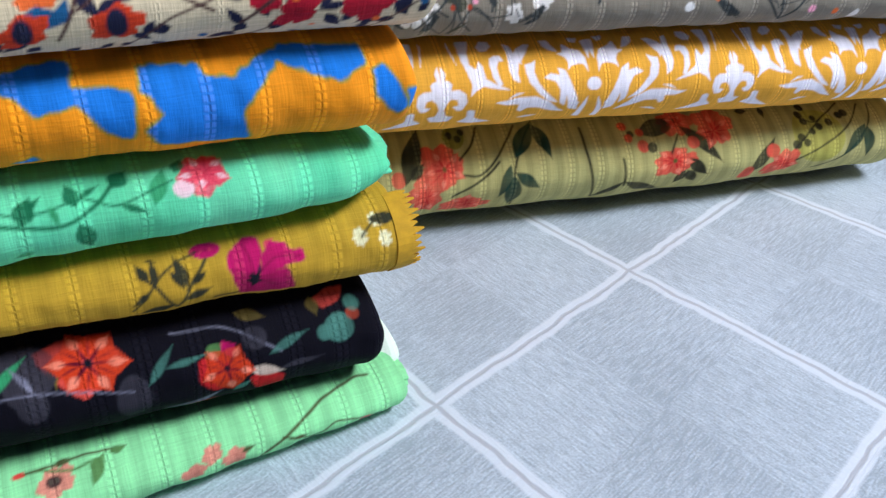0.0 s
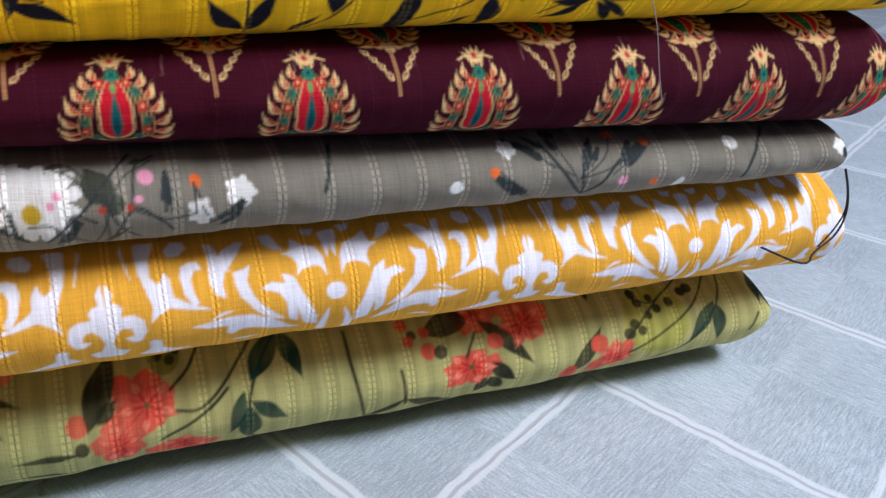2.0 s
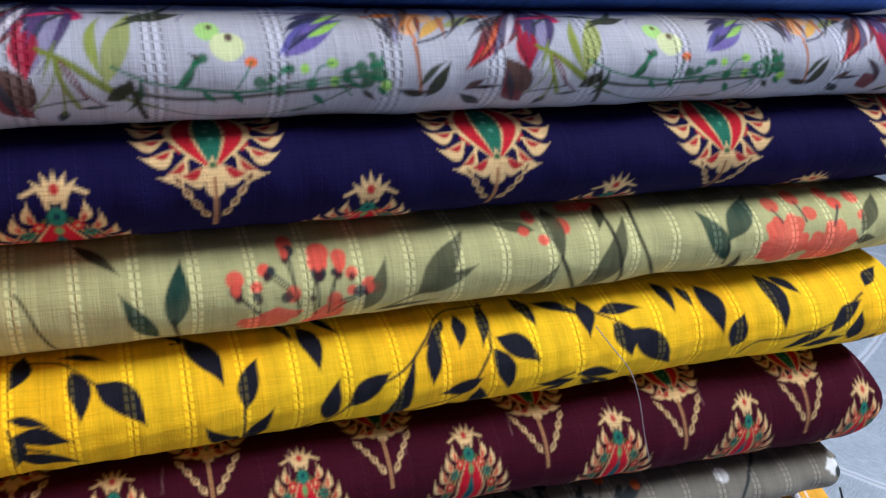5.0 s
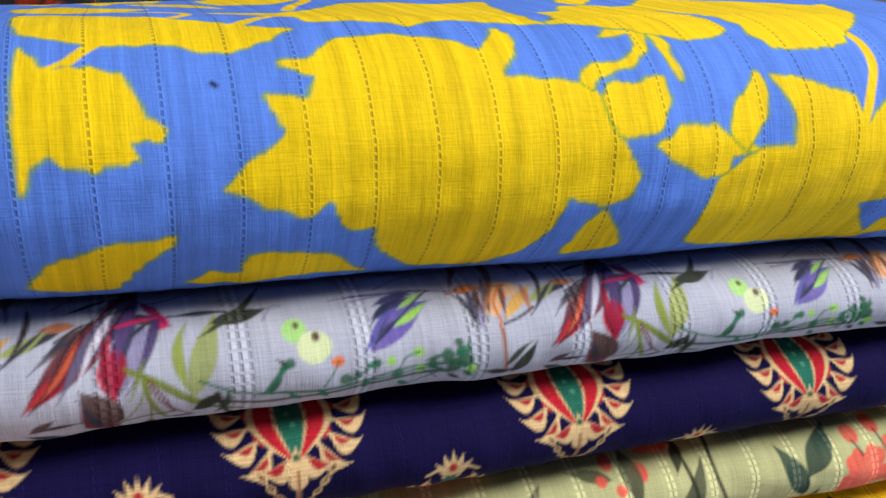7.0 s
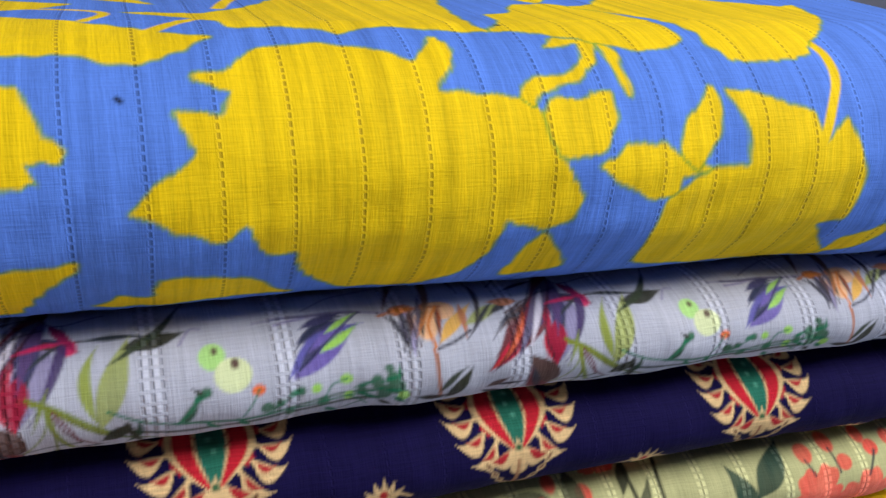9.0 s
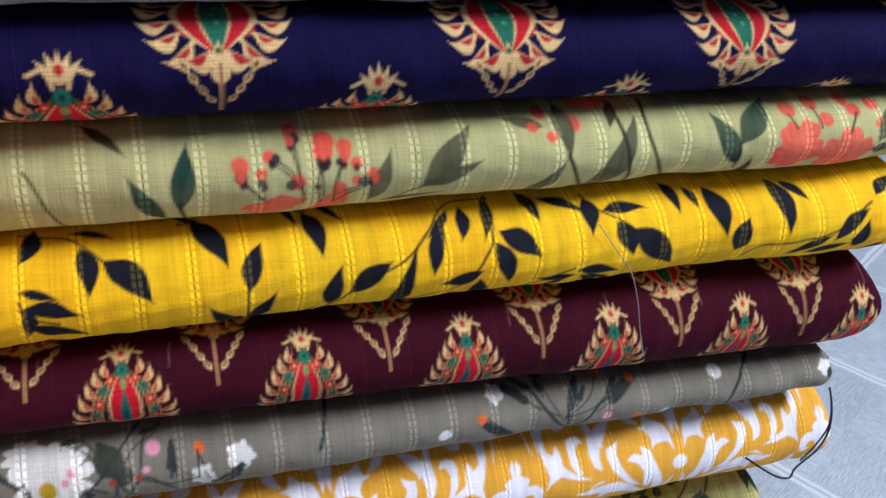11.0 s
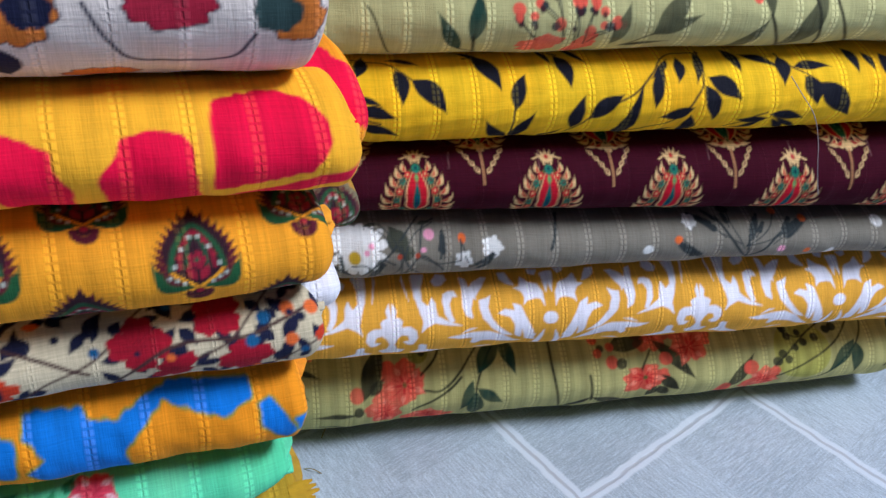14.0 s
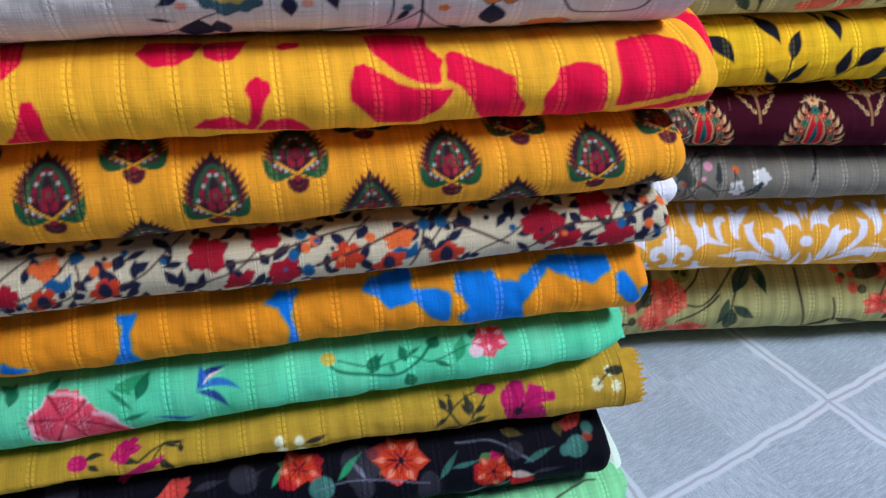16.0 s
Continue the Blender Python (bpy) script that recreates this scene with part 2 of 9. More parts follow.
# ---- a brush for the printed patterns ----
class Canvas:
    """Prints colour on the grid of a cloth: all shapes are given in metres of u and v."""

    def __init__(self, us, vs, base):
        self.us, self.vs = us, vs
        self.rgb = np.empty((len(us), len(vs), 3))
        self.rgb[:] = lin(*base)
        self.soft = 0.0004
        self.off, self.flip = 0.0, 1.0
        self.mid, self.tall = 0.0, 1.0
        # watery ink: how unevenly the colour takes, over the whole cloth
        self.wash = 0.0
        self.pool = np.clip(0.5 + 0.9 * fbm(us[:, None], vs[None, :], 71, 0.0022), 0, 1)

    def at(self, off, flip=1.0):
        """All that follows is shifted along u, and mirrored where flip is -1."""
        self.off, self.flip = off, flip

    def stretch(self, mid=0.0, tall=1.0):
        """All that follows is drawn taller, round the height mid."""
        self.mid, self.tall = mid, tall

    def window(self, u, v, r):
        i = np.searchsorted(self.us, (u - r, u + r))
        j = np.searchsorted(self.vs, (v - r, v + r))
        return slice(*i), slice(*j)

    def lay(self, win, dist, colour, alpha=1.0):
        a = np.clip(0.5 - dist / (2 * self.soft), 0, 1)[..., None] * alpha
        if self.wash:
            a = a * (1 - self.wash * self.pool[win])[..., None]
        self.rgb[win] = self.rgb[win] * (1 - a) + np.array(lin(*colour)) * a

    def local(self, u, v, r, turn):
        u, v = self.off + self.flip * u, self.mid + (v - self.mid) * self.tall
        turn = turn if self.flip > 0 else 180 - turn
        win = self.window(u, v, r * max(1.0, self.tall))
        du, dv = self.us[win[0]][:, None] - u, (self.vs[win[1]][None, :] - v) / self.tall
        c, s = math.cos(math.radians(turn)), math.sin(math.radians(turn))
        return win, du * c + dv * s, -du * s + dv * c

    def dot(self, u, v, r, colour, squash=1.0, turn=0.0, alpha=1.0, ragged=0.0):
        win, x, y = self.local(u, v, r * 1.6 + 0.001, turn)
        if x.size:
            a = np.arctan2(y, x)
            rr = r * (1 + ragged * (0.6 * np.sin(5 * a + u * 900) + 0.4 * np.sin(9 * a + v * 700)))
            self.lay(win, np.hypot(x, y / squash) - rr, colour, alpha)

    def leaf(self, u, v, length, width, turn, colour, vein=None, curve=0.0, alpha=1.0):
        """A pointed leaf that starts at (u, v) and grows towards turn degrees (0: along u, 90: up)."""
        win, x, y = self.local(u, v, length + 0.001, turn)
        if x.size:
            f = np.clip(x / length, 0, 1)
            y = y - self.flip * curve * length * f * (1 - f) * 4
            half = width / 2 * np.sin(math.pi * f ** 0.8) ** 1.25 * 1.08
            d = np.maximum(np.abs(y) - half, np.maximum(-x, x - length))
            self.lay(win, d, colour, alpha)
            if vein:
                self.lay(win, np.maximum(np.abs(y) - 0.0003, np.maximum(-x, x - 0.9 * length)), vein, 0.6)

    def fern(self, u, v, length, width, turn, colour):
        """A small frond: a rib with narrow leaflets on both sides."""
        c, s = math.cos(math.radians(turn)), math.sin(math.radians(turn))
        self.stroke([(u, v), (u + length * c, v + length * s)], 0.0005, colour)
        n = max(3, int(length / 0.0016))
        for k in range(n):
            f = 0.25 + 0.75 * k / n
            size = width * 0.62 * (1.15 - 0.6 * f)
            for side in (-1, 1):
                self.leaf(u + f * length * c, v + f * length * s, size, 0.0013, turn + side * 42, colour)

    def stroke(self, points, width, colour, end_width=None, alpha=1.0):
        """A curved line through a few points."""
        p = np.array(points, float)
        p[:, 0], p[:, 1] = self.off + self.flip * p[:, 0], self.mid + (p[:, 1] - self.mid) * self.tall
        if len(p) > 2:
            t = np.linspace(0, len(p) - 1, 8 * len(p))
            k = np.clip(t.astype(int), 0, len(p) - 2)
            g = np.gradient(p, axis=0)
            s = (t - k)[:, None]
            p = (2 * s**3 - 3 * s**2 + 1) * p[k] + (s**3 - 2 * s**2 + s) * g[k] + (3 * s**2 - 2 * s**3) * p[k + 1] + (s**3 - s**2) * g[k + 1]
        lo, hi = p.min(0) - 0.003, p.max(0) + 0.003
        win = (slice(*np.searchsorted(self.us, (lo[0], hi[0]))), slice(*np.searchsorted(self.vs, (lo[1], hi[1]))))
        X, Y = self.us[win[0]][:, None], self.vs[win[1]][None, :]
        best = np.full(np.broadcast(X, Y).shape, 1.0)
        if not best.size:
            return
        w1 = width if end_width is None else end_width
        for k in range(len(p) - 1):
            (ax, ay), (bx, by) = p[k], p[k + 1]
            l2 = max((bx - ax) ** 2 + (by - ay) ** 2, 1e-12)
            f = np.clip(((X - ax) * (bx - ax) + (Y - ay) * (by - ay)) / l2, 0, 1)
            w = width + (w1 - width) * (k + f) / (len(p) - 1)
            best = np.minimum(best, np.hypot(X - ax - f * (bx - ax), Y - ay - f * (by - ay)) - w / 2)
        self.lay(win, best, colour, alpha)

    def blob(self, points, colour, ragged=0.0, alpha=1.0, seed=0, rim=None):
        """A filled outline through its corners, with an uneven edge."""
        p = np.array(points, float)
        p[:, 0] = self.off + self.flip * p[:, 0]
        # corners of the outline are cut round
        nxt, prv = np.roll(p, -1, 0), np.roll(p, 1, 0)
        p = np.stack([p + 0.14 * (prv - p), p + 0.04 * (prv + nxt - 2 * p), p + 0.14 * (nxt - p)], 1).reshape(-1, 2)
        lo, hi = p.min(0) - 0.003, p.max(0) + 0.003
        win = (slice(*np.searchsorted(self.us, (lo[0], hi[0]))), slice(*np.searchsorted(self.vs, (lo[1], hi[1]))))
        X, Y = self.us[win[0]][:, None], self.vs[win[1]][None, :]
        shape = np.broadcast(X, Y).shape
        if 0 in shape:
            return
        if ragged:
            X, Y = X + ragged * fbm(X, Y, seed + 3, 0.0016), Y + ragged * fbm(X, Y, seed + 4, 0.0016)
        best, inside = np.full(shape, 1.0), np.zeros(shape, bool)
        for (ax, ay), (bx, by) in zip(p, np.roll(p, -1, 0)):
            l2 = max((bx - ax) ** 2 + (by - ay) ** 2, 1e-12)
            f = np.clip(((X - ax) * (bx - ax) + (Y - ay) * (by - ay)) / l2, 0, 1)
            best = np.minimum(best, np.hypot(X - ax - f * (bx - ax), Y - ay - f * (by - ay)))
            if ay != by:
                inside ^= ((ay > Y) != (by > Y)) & (X < (bx - ax) * (Y - ay) / (by - ay) + ax)
        d = np.where(inside, -best, best)
        if rim:
            self.lay(win, d - 0.0009, rim, 0.8)
        self.lay(win, d, colour, alpha)

    def flower(self, u, v, r, petals, colour, heart=None, turn=0.0, squash=1.0, deep=0.35, alpha=1.0, shade=None):
        """A flower of rounded petals, with streaks towards its heart."""
        win, x, y = self.local(u, v, r * 1.3 + 0.001, turn)
        if not x.size:
            return
        y = y / squash
        a, d = np.arctan2(y, x), np.hypot(x, y)
        edge = r * (1 - deep + deep * np.abs(np.cos(a * petals / 2)) ** 0.6) * (1 + 0.05 * np.sin(11 * a + u * 500))
        self.lay(win, d - edge, colour, alpha)
        if shade:
            streak = 0.5 + 0.5 * np.sin(a * petals * 3 + 7 * d / r)
            self.rgb[win] = np.where((d < edge)[..., None], self.rgb[win] + (np.array(lin(*shade)) - self.rgb[win]) * (0.38 * streak * np.clip(1.1 - d / r, 0, 1))[..., None], self.rgb[win])
        if heart:
            self.lay(win, d - 0.22 * r, heart)

    def mottle(self, colour, amount, scale, seed):
        m = np.clip(fbm(self.us[:, None], self.vs[None, :], seed, scale) * 0.8 + 0.3, 0, 1)[..., None] * amount
        self.rgb = self.rgb * (1 - m) + np.array(lin(*colour)) * m

def floor_material():
    """A pale vinyl sheet printed with leaning tiles: white double lines and quarters of streaked grey linen."""
    t = Tree("printed_vinyl_sheet")
    split = t.add("ShaderNodeSeparateXYZ")
    t.links.new(t.add("ShaderNodeTexCoord").outputs["Object"], split.inputs[0])
    x, y = split.outputs[0], split.outputs[1]
    ax, ay, bx, by = 0.1265, 0.0815, 0.0530, -0.1340
    det = ax * by - ay * bx
    dx, dy = t.math("SUBTRACT", x, 0.2092), t.math("SUBTRACT", y, 0.3690)
    a0 = t.math("SUBTRACT", t.math("MULTIPLY", dx, by / det), t.math("MULTIPLY", dy, bx / det))
    b0 = t.math("SUBTRACT", t.math("MULTIPLY", dy, ax / det), t.math("MULTIPLY", dx, ay / det))
    wob = lambda s: t.math("MULTIPLY", t.math("SUBTRACT", t.noise(t.vec(x, y, s), 45.0, 2.0), 0.5), 0.035)
    a, b = t.math("ADD", t.math("ADD", a0, 20.0), wob(0.0)), t.math("ADD", t.math("ADD", b0, 20.0), wob(3.0))
    fa, fb = t.math("FRACT", a), t.math("FRACT", b)
    edge = lambda f: t.math("SUBTRACT", 0.5, t.math("ABSOLUTE", t.math("SUBTRACT", f, 0.5)))
    near = t.math("MINIMUM", edge(fa), edge(fb))
    line = t.ramp(near, 0.026, 0.036, 0.85, 0.0)
    groove = t.ramp(near, 0.004, 0.010, 1.0, 0.0)
    half = t.math("FRACT", t.math("MULTIPLY", t.math("ADD", t.math("FLOOR", t.math("MULTIPLY", a, 2.0)), t.math("FLOOR", t.math("MULTIPLY", b, 2.0))), 0.5))
    odd = t.math("GREATER_THAN", half, 0.25)
    streak_a = t.noise(t.vec(t.math("MULTIPLY", a0, 16.0), t.math("MULTIPLY", b0, 120.0)), 1.0, 4.0)
    streak_b = t.noise(t.vec(t.math("MULTIPLY", a0, 120.0), t.math("MULTIPLY", b0, 16.0)), 1.0, 4.0)
    streak = t.math("ADD", t.math("MULTIPLY", streak_a, odd), t.math("MULTIPLY", streak_b, t.math("SUBTRACT", 1.0, odd)))
    grain = t.noise(t.vec(x, y), 900.0, 3.0)
    cloud = t.noise(t.vec(x, y), 14.0, 3.0)
    tone = t.math("ADD", t.ramp(streak, 0.28, 0.72, 0.05, 0.80), t.math("ADD", t.ramp(grain, 0.3, 0.7, -0.32, 0.32), t.ramp(cloud, 0.3, 0.7, -0.15, 0.15)))
    tone = t.math("SUBTRACT", tone, t.math("MULTIPLY", odd, 0.14))
    base = t.mix(tone, (0.36, 0.415, 0.49, 1), (0.66, 0.735, 0.85, 1))
    base = t.mix(line, base, (0.74, 0.79, 0.90, 1))
    base = t.mix(t.math("MULTIPLY", groove, 0.75), base, (0.42, 0.43, 0.49, 1))
    t.put(t.shader.inputs["Base Color"], base)
    t.put(t.shader.inputs["Roughness"], t.ramp(grain, 0.3, 0.7, 0.38, 0.6))
    bump = t.add("ShaderNodeBump")
    bump.inputs["Strength"].default_value, bump.inputs["Distance"].default_value = 0.5, 0.0006
    t.links.new(t.math("SUBTRACT", t.math("ADD", streak, t.math("MULTIPLY", grain, 0.5)), t.math("MULTIPLY", groove, 0.6)), bump.inputs["Height"])
    t.links.new(bump.outputs[0], t.shader.inputs["Normal"])
    return t.material


# ---- the room ----
def slab(name, x0, x1, y0, y1, z0, z1, material, label, category):
    bm = bmesh.new()
    bmesh.ops.create_cube(bm, size=1.0)
    for v in bm.verts:
        v.co = ((x0 + x1) / 2 + v.co.x * (x1 - x0), (y0 + y1) / 2 + v.co.y * (y1 - y0), (z0 + z1) / 2 + v.co.z * (z1 - z0))
    me = bpy.data.meshes.new(name)
    bm.to_mesh(me)
    bm.free()
    me.materials.append(material)
    return tagged(new(name, me), label, category, kind="structure")


PAINT = plain_material("lilac_grey_wall_paint", (0.30, 0.29, 0.35), 0.7, 0.06, 3.0, bump=0.0004)
CEILING = plain_material("white_ceiling_paint", (0.45, 0.45, 0.45), 0.8, 0.04, 2.0)
slab("floor", -2.2, 2.6, -2.2, 2.0, -0.05, 0.0, floor_material(), "pale grey vinyl floor sheet printed with streaked tiles", "floor")
slab("wall_north", -2.2, 2.6, 2.0, 2.12, 0.0, 2.6, PAINT, "plain lilac-grey painted wall behind the cloth", "wall")
slab("wall_south", -2.2, 2.6, -2.32, -2.2, 0.0, 2.6, PAINT, "plain lilac-grey painted wall", "wall")
slab("wall_west", -2.32, -2.2, -2.32, 2.12, 0.0, 2.6, PAINT, "plain lilac-grey painted wall", "wall")
slab("wall_east", 2.6, 2.72, -2.32, 2.12, 0.0, 2.6, PAINT, "plain lilac-grey painted wall", "wall")
slab("ceiling", -2.32, 2.72, -2.32, 2.12, 2.6, 2.7, CEILING, "plain white ceiling", "ceiling")

# ---- linking ----
def part(name, bm, material, parent, label="", smooth=True):
    me = bpy.data.meshes.new(name)
    bm.to_mesh(me)
    bm.free()
    if smooth:
        me.polygons.foreach_set("use_smooth", [True] * len(me.polygons))
    me.materials.append(material)
    ob = new(name, me)
    ob.parent = parent
    if label:
        ob["label"] = label
    return ob


def cloth_object(name, spec, painter, material, frame_of_stack):
    us, vs, P = cloth_grid(spec)
    nu, nv = len(us), len(vs)
    canvas = Canvas(us, vs, spec["colour"])
    painter(canvas)
    me = bpy.data.meshes.new(name)
    i, j = np.meshgrid(np.arange(nu - 1), np.arange(nv - 1), indexing="ij")
    a = (i * nv + j).ravel()
    quads = np.stack([a, a + nv, a + nv + 1, a + 1], 1)
    # the back closes from top to bottom
    b = np.arange(nu - 1) * nv
    quads = np.concatenate([quads, np.stack([b + nv - 1, b + nv + nv - 1, b + nv, b], 1)])
    me.vertices.add(nu * nv)
    me.vertices.foreach_set("co", P.reshape(-1).astype(np.float32))
    me.loops.add(quads.size)
    me.loops.foreach_set("vertex_index", quads.ravel().astype(np.int32))
    me.polygons.add(len(quads))
    me.polygons.foreach_set("loop_start", np.arange(0, quads.size, 4, dtype=np.int32))
    me.update(calc_edges=True)
    me.polygons.foreach_set("use_smooth", np.ones(len(quads), bool))
    uv = me.uv_layers.new(name="UVMap")
    flat = np.stack(np.meshgrid(us, vs, indexing="ij"), -1).reshape(-1, 2)
    uv.data.foreach_set("uv", flat[quads.ravel()].ravel().astype(np.float32))
    attr = me.color_attributes.new("print", "FLOAT_COLOR", "POINT")
    attr.data.foreach_set("color", np.concatenate([np.clip(canvas.rgb, 0, 1).reshape(-1, 3), np.ones((nu * nv, 1))], 1).ravel().astype(np.float32))
    me.validate()
    me.materials.append(material)
    ob = new(name, me)
    ob.matrix_world = frame_of_stack
    return ob


def inner_layers(name, parent, spec, colour_material, count=3, out=0.004, seed=0):
    """The cut edges of the folded layers that peep out at the right end of a bundle."""
    rng = random.Random(seed)
    ub = spec["ends"][1]
    lo, hi, fr = spec["bottom"][1], spec["top"][1], spec["front"][1]
    h = hi - lo
    for k in range(count):
        z = lo + h * (0.30 + 0.42 * (k + 0.5) / count)
        bm = bmesh.new()
        rows = []
        reach = out * rng.uniform(0.5, 1.2)
        for i in range(15):
            f = i / 14
            y = fr + h * 0.42 + (spec["depth"] - h * 0.6) * f
            edge = ub + reach * math.sin(min(1.0, f * 9) * math.pi / 2) + 0.0012 * math.sin(17 * f + k * 2 + seed)
            wave = 0.0008 * math.sin(9 * f + 1.7 * k + seed)
            rows.append([bm.verts.new((x, y, z + wave + dz)) for x, dz in ((ub - 0.03, 0.0007), (edge - 0.0006, 0.0007), (edge, 0.0), (edge - 0.0006, -0.0007), (ub - 0.03, -0.0007))])
        for a, b in zip(rows, rows[1:]):
            for j in range(4):
                bm.faces.new((a[j], a[j + 1], b[j + 1], b[j]))
        bm.faces.new(rows[0][::-1])
        bm.faces.new(rows[-1])
        part(name, bm, colour_material, parent)

# ---- the prints ----
def print_plain(c):
    pass

# ---- the prints, in metres along and round each fold ----
CORAL = (222, 88, 70)
CORAL2 = (240, 135, 110)
LEAFD = (48, 48, 34)
LEAFT = (28, 58, 48)
LEAFO = (82, 82, 58)
STEM = (45, 45, 32)
MOSS = (130, 130, 60)
MOSSPALE = (170, 165, 80)
WHITE = (225, 222, 220)
CREAM = (205, 195, 185)
MUST = (185, 150, 40)
SLATE = (48, 54, 56)
SLATEG = (62, 64, 54)
RUST = (165, 65, 45)
PINK = (225, 150, 175)
ORANGEC = (225, 105, 50)
INK = (20, 20, 32)
PLUM = (105, 45, 50)
RED = (190, 30, 55)
BROWN = (85, 60, 55)
LILAC = (135, 125, 155)
MAGENTA = (205, 40, 90)
OLIVEST = (120, 130, 50)
OLIVEL = (150, 155, 90)
LIME = (150, 195, 85)
LIMEB = (165, 205, 120)
LIMEP = (208, 212, 160)
VIOLET = (105, 88, 155)
VIOLETD = (62, 58, 92)
ROBIN = (180, 110, 75)
PEACH = (225, 170, 125)
GOLDP = (215, 160, 70)
LEAFG = (62, 98, 74)
YEL = (232, 190, 10)
BLUE = (24, 118, 212)
YELRIM = (120, 150, 40)
BLUERIM = (110, 140, 70)
SCAR = (236, 4, 62)
AMBER = (246, 168, 50)
CRIM = (165, 18, 42)
CRIMD = (95, 15, 35)
VERMI = (205, 60, 30)
TEALB = (25, 85, 130)
INKB = (25, 28, 55)
BROWND = (70, 45, 45)
ROSE = (225, 70, 95)
ROSED = (195, 40, 70)
ROSEP = (245, 205, 215)
INDIGO = (30, 40, 130)
AZUREB = (45, 100, 190)
GDARK = (20, 105, 70)
GMID = (50, 150, 100)
MUSTL = (200, 180, 70)
MAGEN = (190, 15, 95)
MAG2 = (120, 10, 60)
DAISY = (235, 230, 190)
CORALR = (215, 75, 65)
REDP = (200, 35, 40)
MOSSD = (105, 90, 45)
MOSSG = (85, 130, 75)
CREAM2 = (200, 180, 165)
TEALP = (70, 120, 110)
LILACD = (120, 120, 140)
SMOKE = (52, 50, 60)
TWIG = (75, 85, 50)
BLUSH = (215, 140, 120)
BLUSHD = (170, 80, 75)
DWHITE = (238, 232, 244)
TERRA = (205, 115, 45)
TERRAD = (140, 65, 35)
PETROL = (55, 85, 95)
PETROLD = (45, 65, 65)
CRIMI = (160, 30, 55)


def draw_olive(c):
    c.flower(0.1239, 0.0122, 0.0124, 5, CORAL, shade=CORAL2, deep=.3, squash=1, turn=0)
    c.flower(0.1141, -0.0018, 0.0104, 5, CORAL, shade=CORAL2, deep=.3, squash=1, turn=34)
    c.flower(0.1365, -0.0137, 0.0157, 5, CORAL, shade=CORAL2, deep=.3, squash=.45, turn=0)
    c.dot(0.1169, 0.0199, 0.0039, CORAL, 1.08)
    c.dot(0.1, 0.0073, 0.0039, CORAL, 1.07)
    c.leaf(0.1035, 0.0045, 0.0343, 0.0098, 70, LEAFD)
    c.leaf(0.107, 0.0066, 0.0109, 0.0056, 45, LEAFD)
    c.leaf(0.1, -0.0032, 0.0239, 0.0032, -178, LEAFD)
    c.leaf(0.1, -0.0179, 0.0297, 0.0025, 173, LEAFD)
    c.dot(0.1007, -0.0018, 0.0026, LEAFD, 1.23)
    c.stroke([(0.1358, 0.0059), (0.1457, 0.0059), (0.1576, 0.0164), (0.1695, 0.0339)], 0.0013, STEM)
    c.stroke([(0.1295, -0.0053), (0.1457, 0.0031), (0.1562, 0.0115)], 0.0014, STEM)
    c.stroke([(0.1344, 0.0143), (0.1429, 0.0227), (0.1478, 0.0339)], 0.0013, STEM)
    c.dot(0.1337, 0.0283, 0.006, MOSS, 1.28)
    c.dot(0.1316, 0.0297, 0.0018, LEAFD, 1.59)
    c.dot(0.1358, 0.0269, 0.0021, LEAFD, 1.15)
    c.dot(0.1386, 0.0311, 0.0018, LEAFD, 1.37)
    c.stroke([(0.1653, -0.0214), (0.1639, 0.0038), (0.1717, 0.0227), (0.1794, 0.0346)], 0.0012, STEM)
    c.leaf(0.1653, 0.0129, 0.029, 0.009, 58, LEAFT)
    c.leaf(0.1801, 0.0339, 0.0239, 0.0074, -75, LEAFT)
    c.leaf(0.1625, 0.0094, 0.0202, 0.0058, -110, LEAFT)
    c.leaf(0.1639, 0.0038, 0.0225, 0.0087, -92, LEAFT)
    c.leaf(0.1646, 0.0052, 0.0177, 0.0061, -34, LEAFT)
    c.stroke([(0.2068, 0.0283), (0.2075, 0.0087), (0.2138, -0.0214)], 0.0015, STEM)
    c.stroke([(0.2278, 0.008), (0.2292, -0.0081)], 0.0015, STEM)
    c.leaf(0.2285, -0.0053, 0.0243, 0.0049, -134, LEAFD)
    c.leaf(0.2292, -0.0053, 0.0351, 0.0068, -29, LEAFD)
    c.flower(0.2658, 0.0276, 0.0124, 5, CORAL, shade=CORAL2, deep=.3, squash=.8, turn=10)
    c.leaf(0.2398, 0.0227, 0.0303, 0.0113, 13, LEAFD)
    c.dot(0.2321, 0.0283, 0.0028, CORAL, 1.11)
    c.dot(0.2356, 0.0227, 0.0021, LEAFD, 1.15)
    c.dot(0.2412, 0.0234, 0.0025, CORAL, 1.13)
    c.dot(0.2335, 0.0199, 0.0025, CORAL, 1.14)
    c.dot(0.2412, 0.0143, 0.0035, CORAL, 1.09)
    c.dot(0.2468, 0.0129, 0.0032, LEAFD, 0.99)
    c.flower(0.2889, 0.0248, 0.0131, 5, CORAL, shade=CORAL2, deep=.3, squash=1, turn=5)
    c.flower(0.2601, 0.0031, 0.0145, 5, CORAL, shade=CORAL2, deep=.35, squash=.55, turn=10)
    c.leaf(0.2672, 0.0248, 0.0332, 0.0073, -46, LEAFD)
    c.leaf(0.2686, 0.0045, 0.0174, 0.0066, -40, LEAFD)
    c.leaf(0.2672, -0.0025, 0.012, 0.0056, -111, LEAFD)
    c.leaf(0.2686, -0.0025, 0.013, 0.0062, -55, LEAFD)
    c.dot(0.2728, 0.0136, 0.0039, CORAL, 0.99)
    c.stroke([(0.2644, 0.0192), (0.2594, 0.0108), (0.2573, 0.0059)], 0.0012, STEM)
